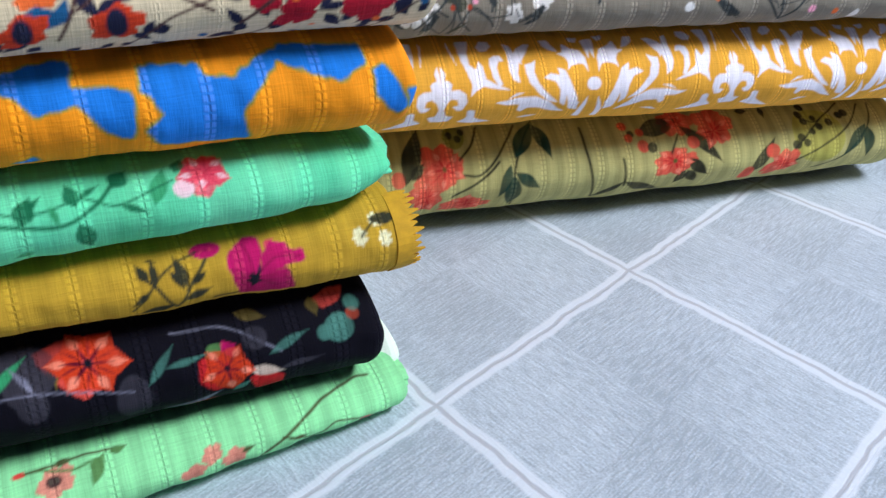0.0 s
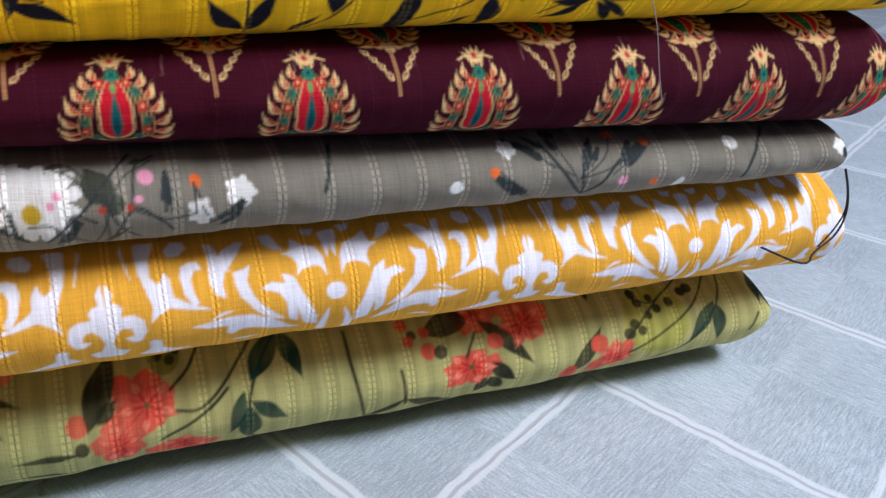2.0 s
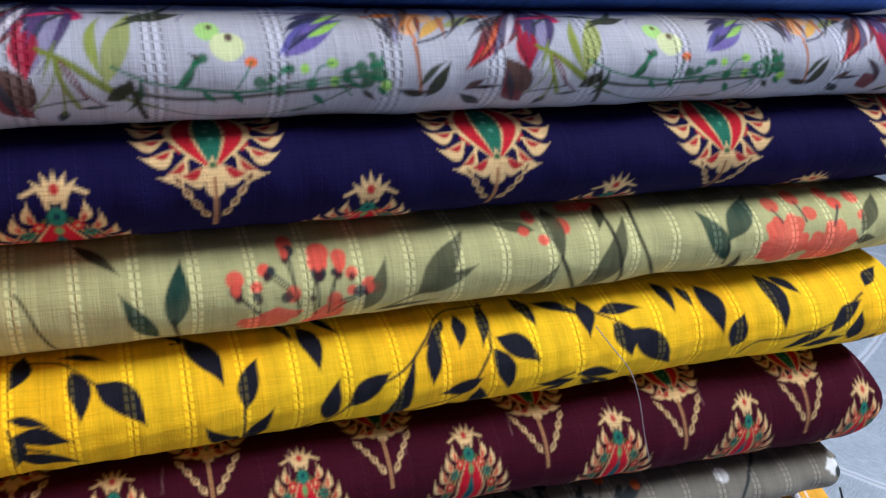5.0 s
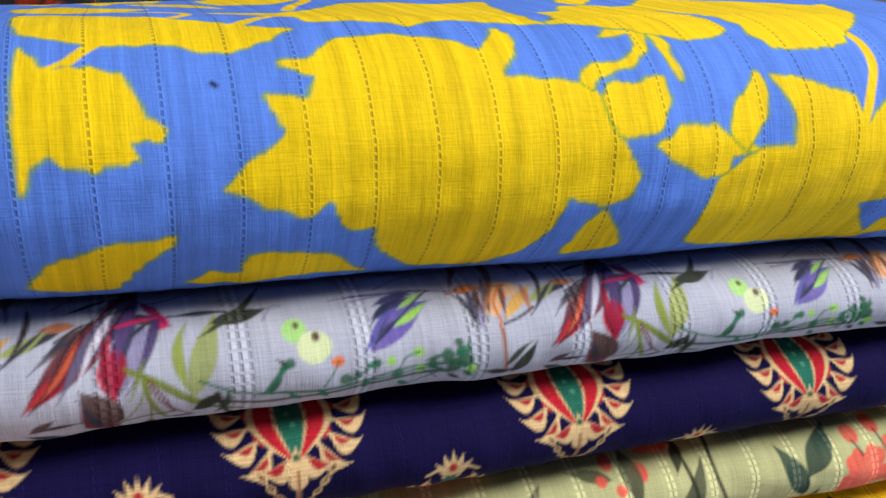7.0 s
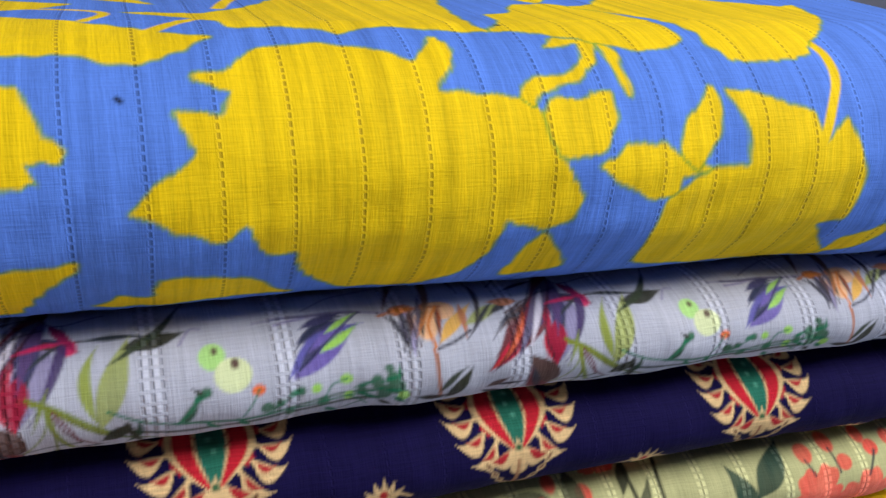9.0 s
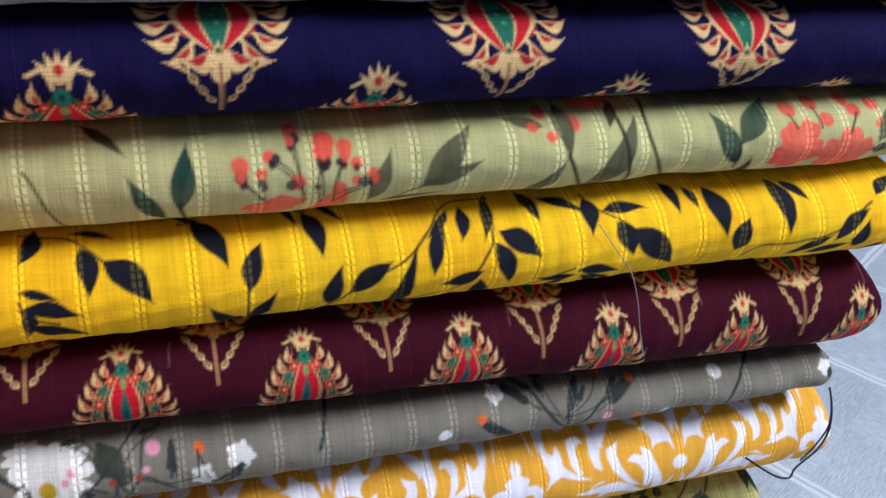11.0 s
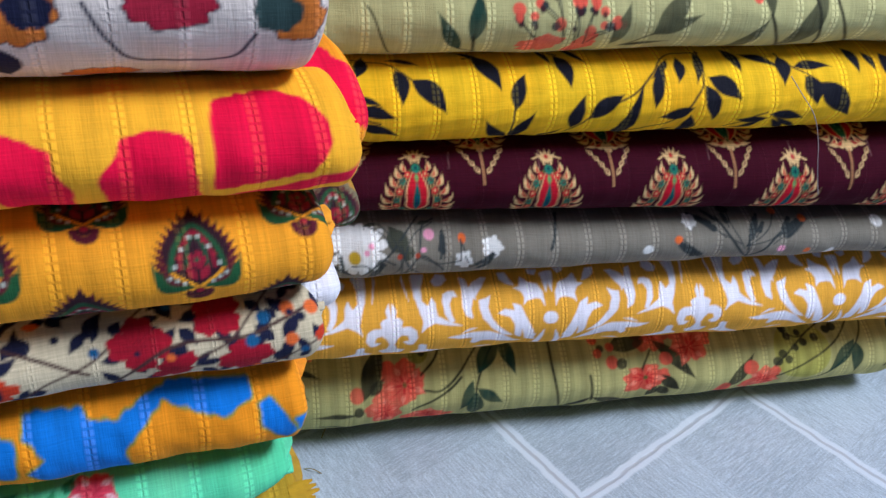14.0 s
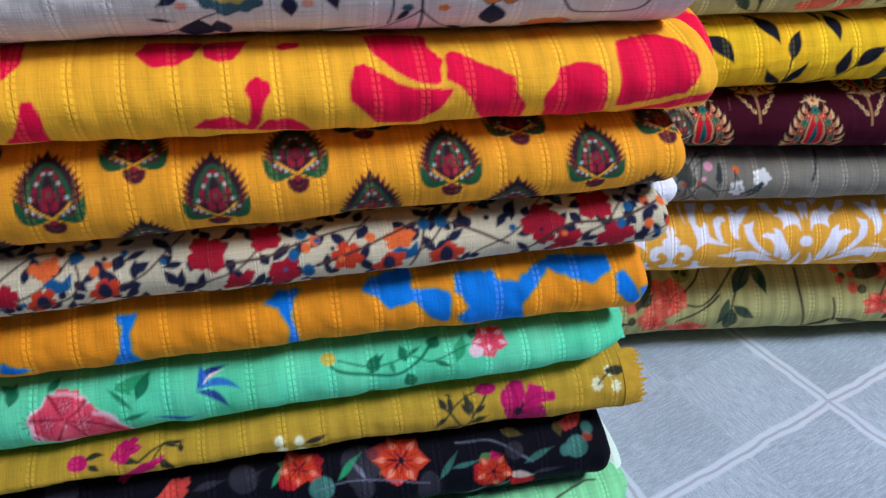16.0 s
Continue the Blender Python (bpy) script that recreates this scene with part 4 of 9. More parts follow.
def draw_yellow(c):
    c.stroke([(0.1006, 0.0292), (0.1146, 0.0264), (0.1245, 0.0159)], 0.0008, INK)
    c.stroke([(0.0999, 0.0047), (0.102, -0.0009), (0.1104, -0.0037)], 0.0008, INK)
    c.leaf(0.1048, 0.0313, 0.0153, 0.0060, -108, INK, curve=0.08)
    c.leaf(0.1146, 0.0292, 0.0150, 0.0030, -21, INK, curve=0.08)
    c.leaf(0.1181, 0.0222, 0.0186, 0.0063, -85, INK, curve=0.08)
    c.leaf(0.1245, 0.0159, 0.0214, 0.0087, -49, INK, curve=0.08)
    c.leaf(0.0999, 0.0019, 0.0182, 0.0052, -12, INK, curve=0.08)
    c.leaf(0.1006, -0.0051, 0.0201, 0.0052, -23, INK, curve=0.08)
    c.leaf(0.102, 0.0033, 0.0132, 0.0042, -97, INK, curve=0.08)
    c.leaf(0.0999, 0.0075, 0.0123, 0.0030, -18, INK, curve=0.08)
    c.stroke([(0.1686, -0.0261), (0.1679, -0.003), (0.17, 0.0096)], 0.0009, INK)
    c.stroke([(0.1806, -0.0261), (0.1925, -0.0177), (0.2058, -0.0016), (0.2205, 0.0054), (0.2303, 0.0152), (0.2402, 0.0271), (0.2563, 0.0285)], 0.0009, INK)
    c.stroke([(0.2556, 0.0299), (0.2542, 0.0124), (0.25, 0.0033), (0.2409, -0.0086), (0.2268, -0.0163), (0.2135, -0.0268)], 0.0009, INK)
    c.stroke([(0.292, 0.0243), (0.2956, 0.0173), (0.304, 0.0117), (0.3131, 0.004)], 0.0009, INK)
    c.stroke([(0.3545, -0.0261), (0.3608, -0.0065), (0.3769, -0.0044), (0.3965, -0.0009), (0.4148, 0.0096)], 0.0009, INK)
    c.stroke([(0.2689, -0.017), (0.2787, -0.0079), (0.285, -0.0051)], 0.0008, INK)
    c.stroke([(0.1483, 0.0285), (0.1539, 0.0292)], 0.0008, INK)
    c.stroke([(0.1813, 0.0348), (0.1904, 0.0292)], 0.0008, INK)
    c.leaf(0.1518, 0.0299, 0.0241, 0.0078, -63, INK, curve=0.06)
    c.leaf(0.1462, 0.0327, 0.0134, 0.0026, -31, INK, curve=0.06)
    c.leaf(0.189, 0.0292, 0.0220, 0.0064, -78, INK, curve=0.06)
    c.leaf(0.1932, 0.0334, 0.0148, 0.0030, -51, INK, curve=0.06)
    c.leaf(0.1813, 0.0348, 0.0149, 0.0026, -69, INK, curve=0.06)
    c.leaf(0.1686, -0.0002, 0.0179, 0.0064, 72, INK, curve=0.06)
    c.leaf(0.1679, -0.0219, 0.0223, 0.0061, 124, INK, curve=0.06)
    c.leaf(0.1693, -0.0233, 0.0239, 0.0059, 69, INK, curve=0.06)
    c.leaf(0.182, -0.0254, 0.0159, 0.0026, 51, INK, curve=0.06)
    c.leaf(0.1953, -0.0128, 0.0190, 0.0064, 76, INK, curve=0.06)
    c.leaf(0.2023, -0.0058, 0.0186, 0.0069, 38, INK, curve=0.06)
    c.leaf(0.2191, -0.0401, 0.0529, 0.0073, 82, INK, curve=0.06)
    c.leaf(0.231, -0.0009, 0.0242, 0.0055, 73, INK, curve=0.06)
    c.leaf(0.2444, 0.0243, 0.0149, 0.0049, -99, INK, curve=0.06)
    c.leaf(0.2542, 0.0285, 0.0197, 0.0044, -101, INK, curve=0.06)
    c.leaf(0.2395, 0.0236, 0.0148, 0.0039, -133, INK, curve=0.06)
    c.leaf(0.2563, 0.0124, 0.0193, 0.0082, -37, INK, curve=0.06)
    c.leaf(0.2542, 0.0089, 0.0196, 0.0069, -72, INK, curve=0.06)
    c.leaf(0.2493, -0.0016, 0.0162, 0.0054, -163, INK, curve=0.06)
    c.leaf(0.2486, -0.0051, 0.0255, 0.0069, -90, INK, curve=0.06)
    c.leaf(0.2675, 0.0299, 0.0171, 0.0049, -72, INK, curve=0.06)
    c.leaf(0.2745, 0.0257, 0.0207, 0.0044, -31, INK, curve=0.06)
    c.leaf(0.2927, 0.0229, 0.0162, 0.0068, -93, INK, curve=0.06)
    c.leaf(0.2984, 0.0159, 0.0185, 0.0052, -2, INK, curve=0.06)
    c.leaf(0.3026, 0.011, 0.0152, 0.0076, -66, INK, curve=0.06)
    c.leaf(0.3082, 0.0075, 0.0262, 0.0098, -43, INK, curve=0.06)
    c.leaf(0.2864, -0.0086, 0.0154, 0.0046, -177, INK, curve=0.06)
    c.leaf(0.2864, -0.0065, 0.0200, 0.0052, -13, INK, curve=0.06)
    c.leaf(0.2892, -0.01, 0.0219, 0.0043, -58, INK, curve=0.06)
    c.leaf(0.2899, -0.0086, 0.0268, 0.0037, -44, INK, curve=0.06)
    c.leaf(0.2836, -0.0107, 0.0170, 0.0042, -141, INK, curve=0.06)
    c.leaf(0.3264, 0.0285, 0.0180, 0.0049, -80, INK, curve=0.06)
    c.leaf(0.3348, 0.0236, 0.0121, 0.0038, -75, INK, curve=0.06)
    c.leaf(0.3432, 0.0229, 0.0228, 0.0086, -78, INK, curve=0.06)
    c.leaf(0.3531, -0.0058, 0.0149, 0.0084, 69, INK, curve=0.06)
    c.leaf(0.3713, 0.0264, 0.0281, 0.0080, -81, INK, curve=0.06)
    c.leaf(0.3762, 0.0236, 0.0148, 0.0048, -47, INK, curve=0.06)
    c.leaf(0.3797, -0.0128, 0.0202, 0.0047, 32, INK, curve=0.06)
    c.leaf(0.3867, -0.0121, 0.0226, 0.0043, 8, INK, curve=0.06)
    c.leaf(0.3972, -0.0044, 0.0200, 0.0066, 35, INK, curve=0.06)
    c.leaf(0.4113, -0.0121, 0.0149, 0.0074, 81, INK, curve=0.06)
    c.leaf(0.4204, -0.0205, 0.0115, 0.0059, 53, INK, curve=0.06)
    c.leaf(0.3538, -0.0268, 0.0118, 0.0028, 67, INK, curve=0.06)
    c.leaf(0.2359, -0.0296, 0.0161, 0.0025, 54, INK, curve=0.06)
    c.leaf(0.1981, -0.0268, 0.0128, 0.0027, 25, INK, curve=0.06)
    c.leaf(0.4176, 0.0124, 0.0150, 0.0053, 35, INK, curve=0.06)


def draw_sage(c):
    c.leaf(0.1224, 0.023, 0.0183, 0.004, -46, LEAFD)
    c.stroke([(0.1063, 0.0063), (0.1098, -0.0007), (0.1154, -0.0189)], 0.0009, STEM)
    c.leaf(0.1491, -0.0091, 0.0227, 0.0068, 81, LEAFT)
    c.stroke([(0.1512, -0.0203), (0.1491, -0.0063)], 0.0015, STEM)
    c.leaf(0.1448, -0.0154, 0.0222, 0.0058, 118, LEAFT)
    c.stroke([(0.1434, -0.014), (0.1519, -0.0196)], 0.0008, STEM)
    c.flower(0.1778, -0.0112, 0.011, 5, CORAL, shade=CORAL2, deep=.3, squash=.5, turn=15)
    c.flower(0.1961, -0.014, 0.0102, 5, CORAL, shade=CORAL2, deep=.3, squash=.5, turn=55)
    c.dot(0.168, 0.0049, 0.0028, CORAL, 1.00)
    c.dot(0.168, 0.0014, 0.0021, SLATE, 1.00)
    c.dot(0.1743, 0.0021, 0.0018, CORAL, 1.00)
    c.dot(0.1743, -0.0007, 0.0014, SLATE, 1.00)
    c.stroke([(0.1687, 0), (0.1743, -0.0063)], 0.0007, SLATE)
    c.dot(0.1771, 0.007, 0.0021, CORAL, 1.00)
    c.dot(0.1792, 0.0063, 0.0014, SLATE, 1.21)
    c.stroke([(0.1799, 0.0056), (0.1848, 0.0007), (0.1876, -0.0063)], 0.0007, SLATE)
    c.dot(0.1848, 0.0154, 0.0025, CORAL, 1.43)
    c.dot(0.1855, 0.0126, 0.0018, SLATE, 1.17)
    c.stroke([(0.1855, 0.0112), (0.1862, 0.0007)], 0.0007, SLATE)
    c.dot(0.1855, -0.0014, 0.0025, CORAL, 1.14)
    c.dot(0.1834, -0.0021, 0.0018, SLATE, 1.00)
    c.dot(0.1947, 0.0112, 0.0035, CORAL, 1.10)
    c.dot(0.194, 0.0077, 0.0032, CORAL, 1.10)
    c.dot(0.194, 0.0042, 0.0025, SLATE, 0.99)
    c.stroke([(0.1933, 0.0021), (0.194, -0.0077)], 0.0008, SLATE)
    c.dot(0.201, 0.0091, 0.0025, CORAL, 1.14)
    c.dot(0.201, 0.007, 0.0021, CORAL, 1.00)
    c.dot(0.1996, 0.0042, 0.0018, SLATE, 0.80)
    c.stroke([(0.1996, 0.0035), (0.1982, -0.0028)], 0.0006, SLATE)
    c.dot(0.2045, 0.0035, 0.0021, CORAL, 1.00)
    c.dot(0.2045, -0.0021, 0.0018, CORAL, 0.98)
    c.dot(0.1989, -0.0049, 0.0025, CORAL, 1.13)
    c.dot(0.2101, -0.0007, 0.0025, CORAL, 1.00)
    c.dot(0.2073, -0.0028, 0.0025, SLATE, 0.86)
    c.dot(0.2129, -0.0021, 0.0018, CORAL, 1.20)
    c.stroke([(0.201, -0.0056), (0.2087, -0.0035)], 0.0007, SLATE)
    c.leaf(0.2094, -0.0133, 0.0215, 0.0061, 71, LEAFO)
    c.leaf(0.2129, -0.0154, 0.0227, 0.0029, 9, LEAFD)
    c.leaf(0.2269, -0.0077, 0.0294, 0.0086, 52, LEAFO)
    c.leaf(0.2276, -0.007, 0.0223, 0.005, 24, LEAFO)
    c.stroke([(0.215, -0.0147), (0.2269, -0.007)], 0.0009, LEAFO)
    c.leaf(0.2711, 0.0126, 0.0171, 0.0047, 161, LEAFO)
    c.dot(0.2711, 0.0189, 0.0025, CORAL, 1.40)
    c.dot(0.2669, 0.0126, 0.0021, CORAL, 1.00)
    c.dot(0.2732, 0.0084, 0.0021, CORAL, 0.98)
    c.dot(0.2823, 0.0133, 0.0028, CORAL, 1.36)
    c.flower(0.2915, 0.023, 0.0088, 5, CORAL, shade=CORAL2, deep=.3, squash=.4, turn=4)
    c.leaf(0.2781, 0.023, 0.0238, 0.0068, -87, LEAFO)
    c.stroke([(0.2788, 0.0014), (0.2915, -0.023)], 0.0015, STEM)
    c.leaf(0.2655, -0.023, 0.0262, 0.0066, 61, LEAFO)
    c.leaf(0.2669, -0.023, 0.0232, 0.0038, 0, LEAFD)
    c.leaf(0.2901, -0.023, 0.0422, 0.0097, 65, LEAFO)
    c.stroke([(0.2992, 0.023), (0.3013, 0.0056), (0.3076, -0.0196)], 0.0016, STEM)
    c.leaf(0.3006, 0.023, 0.0141, 0.0045, -110, LEAFD)
    c.stroke([(0.3125, 0.023), (0.3118, 0.0042), (0.3258, -0.023)], 0.0015, STEM)
    c.leaf(0.3483, -0.0084, 0.0263, 0.0077, 115, LEAFT)
    c.leaf(0.3476, 0.0007, 0.0272, 0.0093, 55, LEAFT)
    c.stroke([(0.349, -0.0112), (0.3476, 0.0007)], 0.001, STEM)
    c.leaf(0.3553, -0.023, 0.0189, 0.0042, 96, LEAFD)
    c.flower(0.3728, -0.0021, 0.013, 5, CORAL, shade=CORAL2, deep=.3, squash=.9, turn=55)
    c.flower(0.396, -0.007, 0.0134, 5, CORAL, shade=CORAL2, deep=.3, squash=.9, turn=15)
    c.dot(0.3707, 0.0154, 0.0035, CORAL, 1.19)
    c.dot(0.382, 0.0182, 0.0032, CORAL, 1.43)
    c.dot(0.3862, 0.0091, 0.0032, CORAL, 1.00)
    c.dot(0.3974, 0.0189, 0.0028, CORAL, 1.48)
    c.dot(0.4002, 0.0126, 0.0032, CORAL, 1.00)
    c.dot(0.41, 0.0154, 0.0032, CORAL, 1.22)
    c.dot(0.4114, 0.0056, 0.0028, CORAL, 0.87)
    c.stroke([(0.37, 0.0126), (0.3721, 0.0063)], 0.0009, SLATE)
    c.stroke([(0.382, 0.0154), (0.3834, 0.0056)], 0.0009, SLATE)
    c.stroke([(0.4009, 0.0112), (0.396, 0.0028)], 0.0011, SLATE)
    c.leaf(0.41, -0.0028, 0.0229, 0.0071, 59, LEAFO)
    c.leaf(0.4086, -0.0056, 0.0119, 0.0054, -3, LEAFD)
    c.stroke([(0.1841, 0.0098), (0.1855, 0.0035), (0.1869, -0.0028), (0.1876, -0.0098)], 0.0006, STEM)
    c.stroke([(0.1785, 0.0049), (0.1841, -0.0), (0.1862, -0.0035)], 0.0006, STEM)
    c.stroke([(0.194, 0.0056), (0.1918, -0.0021), (0.1933, -0.0112)], 0.0006, STEM)
    c.stroke([(0.2003, 0.0042), (0.1975, -0.0021), (0.1975, -0.0126)], 0.0006, STEM)
    c.stroke([(0.1687, -0.0), (0.1722, -0.0042), (0.175, -0.0077)], 0.0006, STEM)
    c.stroke([(0.2108, -0.0035), (0.2024, -0.007), (0.1989, -0.0112)], 0.0006, STEM)
    c.stroke([(0.1743, -0.0014), (0.175, -0.0063)], 0.0006, STEM)
    c.dot(0.1841, 0.0098, 0.0012, (52, 26, 34), 1.3)
    c.dot(0.1778, 0.0049, 0.0012, (52, 26, 34), 1.3)
    c.dot(0.194, 0.0035, 0.0015, (52, 26, 34), 1.3)
    c.dot(0.2003, 0.0035, 0.0013, (52, 26, 34), 1.3)
    c.dot(0.1687, -0.0007, 0.0013, (52, 26, 34), 1.3)
    c.dot(0.175, -0.0021, 0.0010, (52, 26, 34), 1.3)
    c.dot(0.1918, -0.0035, 0.0010, (52, 26, 34), 1.3)
    c.dot(0.2045, 0.0021, 0.0010, (52, 26, 34), 1.3)
    c.dot(0.2094, -0.0035, 0.0010, (52, 26, 34), 1.3)
    c.dot(0.1841, 0.0119, 0.0013, CORAL, 1.5)
    c.dot(0.194, 0.0077, 0.0018, CORAL, 1.5)
    c.dot(0.201, 0.0063, 0.0015, CORAL, 1.5)
    c.dot(0.168, 0.0021, 0.0016, CORAL, 1.5)
    c.dot(0.2108, -0.0021, 0.0013, CORAL, 1.5)


def draw_white(c):
    c.stroke([(0.1814, 0.0215), (0.1948, 0.0215), (0.2067, 0.0215)], 0.0007, VIOLETD)
    c.stroke([(0.1765, 0.0215), (0.1878, 0.0215), (0.2004, 0.0215)], 0.0005, LILAC)
    c.leaf(0.1899, 0.0178, 0.0125, 0.0028, 17, VIOLETD)
    c.stroke([(0.2776, 0.0215), (0.286, 0.0215), (0.3001, 0.0215)], 0.0008, SLATE)
    c.leaf(0.2418, -0.0088, 0.0076, 0.0027, 34, BROWN)
    c.leaf(0.2551, -0.006, 0.0141, 0.0071, -53, PLUM)
    c.leaf(0.2495, -0.0179, 0.0119, 0.0039, 140, SLATE)
    c.leaf(0.2713, -0.013, 0.0087, 0.0027, -104, SLATE)
    c.leaf(0.2657, 0.0215, 0.0338, 0.0091, -137, PLUM)
    c.leaf(0.2615, 0.0215, 0.0196, 0.0033, -127, ROBIN)
    c.leaf(0.253, 0.0087, 0.0149, 0.004, -139, RED)
    c.leaf(0.2594, 0.0215, 0.0175, 0.0029, -140, BROWN)
    c.leaf(0.258, 0.0192, 0.0177, 0.0019, -124, ORANGEC)
    c.leaf(0.2706, 0.0215, 0.0254, 0.0087, -109, LILAC)
    c.leaf(0.2671, 0.0215, 0.0156, 0.0029, -129, VIOLETD)
    c.leaf(0.2692, 0.0215, 0.0163, 0.0026, -108, VIOLETD)
    c.leaf(0.2608, 0.0101, 0.0128, 0.0053, -81, RED)
    c.leaf(0.2657, 0.0215, 0.0132, 0.0025, -16, BROWN)
    c.leaf(0.2699, 0.0215, 0.0084, 0.0013, -1, PLUM)
    c.dot(0.2755, 0.0192, 0.0021, MAGENTA, 1.35)
    c.leaf(0.2502, 0.0215, 0.0042, 0.0019, 0, BROWN)
    c.leaf(0.2657, 0.0215, 0.0098, 0.003, 0, VIOLETD)
    c.leaf(0.2797, 0.0215, 0.014, 0.002, 0, SLATE)
    c.stroke([(0.2643, 0.0059), (0.2727, 0.0024), (0.2846, -0.006)], 0.0016, OLIVEST)
    c.stroke([(0.2699, 0.0024), (0.2713, -0.0032), (0.2748, -0.0116)], 0.0015, OLIVEST)
    c.stroke([(0.2839, -0.0053), (0.3029, -0.0088), (0.3247, -0.0081), (0.3541, -0.006)], 0.0013, SLATEG)
    c.leaf(0.2818, -0.0039, 0.0267, 0.0062, 72, OLIVEL)
    c.leaf(0.2881, 0.0171, 0.0167, 0.005, 15, LEAFD)
    c.dot(0.3099, 0.0122, 0.0035, LIMEB, 1.09)
    c.dot(0.3148, 0.0066, 0.0049, LIMEP, 0.92)
    c.dot(0.3106, 0.0136, 0.0008, BROWN, 1.34)
    c.dot(0.3155, 0.0094, 0.0011, BROWN, 1.33)
    c.leaf(0.3303, 0.0031, 0.0247, 0.007, 35, VIOLET)
    c.leaf(0.3387, 0.0087, 0.0146, 0.003, 35, LIME)
    c.leaf(0.3324, 0.0122, 0.0182, 0.0046, 23, VIOLETD)
    c.stroke([(0.3275, 0.0192), (0.3429, 0.0215), (0.3605, 0.0215)], 0.001, LILAC)
    c.stroke([(0.3078, 0.0215), (0.305, 0.0215), (0.3022, 0.0171)], 0.0006, LILAC)
    c.dot(0.2186, 0.0215, 0.0039, ROBIN, 0.60)
    c.dot(0.2165, 0.0215, 0.0014, BROWN, 0.60)
    c.leaf(0.2229, 0.0215, 0.0098, 0.0039, 0, ROBIN)
    c.dot(0.2299, 0.0199, 0.0046, PEACH, 0.86)
    c.dot(0.2243, 0.015, 0.0035, PEACH, 1.39)
    c.leaf(0.2193, 0.0215, 0.0156, 0.0042, -90, LILAC)
    c.leaf(0.2214, 0.0215, 0.0126, 0.0023, -106, BROWN)
    c.leaf(0.2243, 0.0215, 0.0116, 0.0019, -100, SLATE)
    c.leaf(0.2285, 0.0215, 0.0044, 0.0011, -81, ROBIN)
    c.leaf(0.2271, 0.0087, 0.018, 0.0036, 45, GOLDP)
    c.leaf(0.2362, 0.0215, 0.0121, 0.0022, -93, ROBIN)
    c.leaf(0.2292, 0.0215, 0.0129, 0.0015, -99, BROWN)
    c.leaf(0.2362, 0.0136, 0.0167, 0.0039, 28, OLIVEL)
    c.stroke([(0.225, 0.0073), (0.2257, -0.0011), (0.2271, -0.0081)], 0.0009, ROBIN)
    c.leaf(0.2292, -0.0109, 0.0138, 0.0043, 59, LEAFD)
    c.leaf(0.2285, -0.0102, 0.0095, 0.0028, 163, LEAFD)
    c.leaf(0.1548, -0.0053, 0.0109, 0.0016, 50, LEAFG)
    c.dot(0.1625, 0.0031, 0.0014, LEAFG, 1.00)
    c.dot(0.1758, 0.0017, 0.0018, ORANGEC, 0.80)
    c.stroke([(0.1541, -0.0046), (0.1744, -0.0067), (0.1934, -0.0039), (0.2123, -0.0025)], 0.0008, LEAFG)
    c.dot(0.1779, -0.0039, 0.0018, LEAFG, 0.98)
    c.dot(0.1814, -0.0032, 0.0014, LEAFG, 1.00)
    c.dot(0.1842, -0.0074, 0.0014, LEAFG, 1.50)
    c.dot(0.187, -0.0004, 0.0014, LEAFG, 1.00)
    c.dot(0.1913, -0.0004, 0.0014, LIME, 1.00)
    c.dot(0.1934, -0.0053, 0.0018, LEAFG, 1.17)
    c.dot(0.1997, 0.001, 0.0018, LIME, 0.80)
    c.dot(0.2004, -0.0046, 0.0014, LIME, 1.21)
    c.dot(0.2039, -0.0032, 0.0014, LEAFG, 1.50)
    c.dot(0.2081, -0.0004, 0.0018, LEAFG, 1.20)
    c.dot(0.2102, -0.0039, 0.0021, LEAFG, 1.33)
    c.dot(0.2123, 0.0003, 0.0018, LEAFG, 1.20)
    c.dot(0.2137, -0.0025, 0.0025, LEAFG, 1.00)
    c.dot(0.2158, -0.006, 0.0018, LIME, 1.20)
    c.dot(0.2116, 0.0031, 0.0014, LEAFG, 0.73)
    c.leaf(0.1878, -0.0193, 0.0082, 0.0018, 20, LEAFG)
    c.leaf(0.1365, -0.0088, 0.0088, 0.0039, 29, LEAFD)
    c.leaf(0.1295, -0.0123, 0.0085, 0.0015, 9, SLATE)
    c.leaf(0.1189, -0.0102, 0.016, 0.008, 128, BROWN)
    c.leaf(0.1147, -0.013, 0.0132, 0.0057, 115, PLUM)
    c.leaf(0.2587, 0.0215, 0.0251, 0.0016, -128, BROWND)
    c.leaf(0.2594, 0.0215, 0.0233, 0.0011, -125, REDP)
    c.leaf(0.2671, 0.0215, 0.0221, 0.0021, -157, SMOKE)
    c.leaf(0.2558, 0.0215, 0.0185, 0.0013, -133, SMOKE)
    c.leaf(0.2636, 0.0215, 0.0153, 0.0013, -123, GOLDP)
    c.leaf(0.2678, 0.0192, 0.02, 0.0013, -102, SMOKE)
    c.leaf(0.2685, 0.0215, 0.0164, 0.0011, -115, BROWND)
    c.leaf(0.2615, 0.0164, 0.0175, 0.0012, -90, CRIMD)
    c.leaf(0.2629, 0.0094, 0.0119, 0.0012, -93, CRIMI)
    c.leaf(0.2636, 0.0215, 0.0119, 0.001, 0, SMOKE)
    c.leaf(0.2692, 0.0215, 0.0092, 0.0009, -24, MAGENTA)
    c.leaf(0.2608, 0.0215, 0.0049, 0.0006, 0, ROBIN)
    c.leaf(0.2516, 0.0215, 0.0096, 0.0023, -143, SMOKE)
    c.leaf(0.2544, 0.0215, 0.0097, 0.0037, 180, ROBIN)
    c.stroke([(0.2495, 0.0164), (0.258, 0.0215), (0.2692, 0.0215)], 0.0008, BROWND)
    c.stroke([(0.2165, 0.0215), (0.2179, 0.0213), (0.2165, 0.0073)], 0.0005, SMOKE)
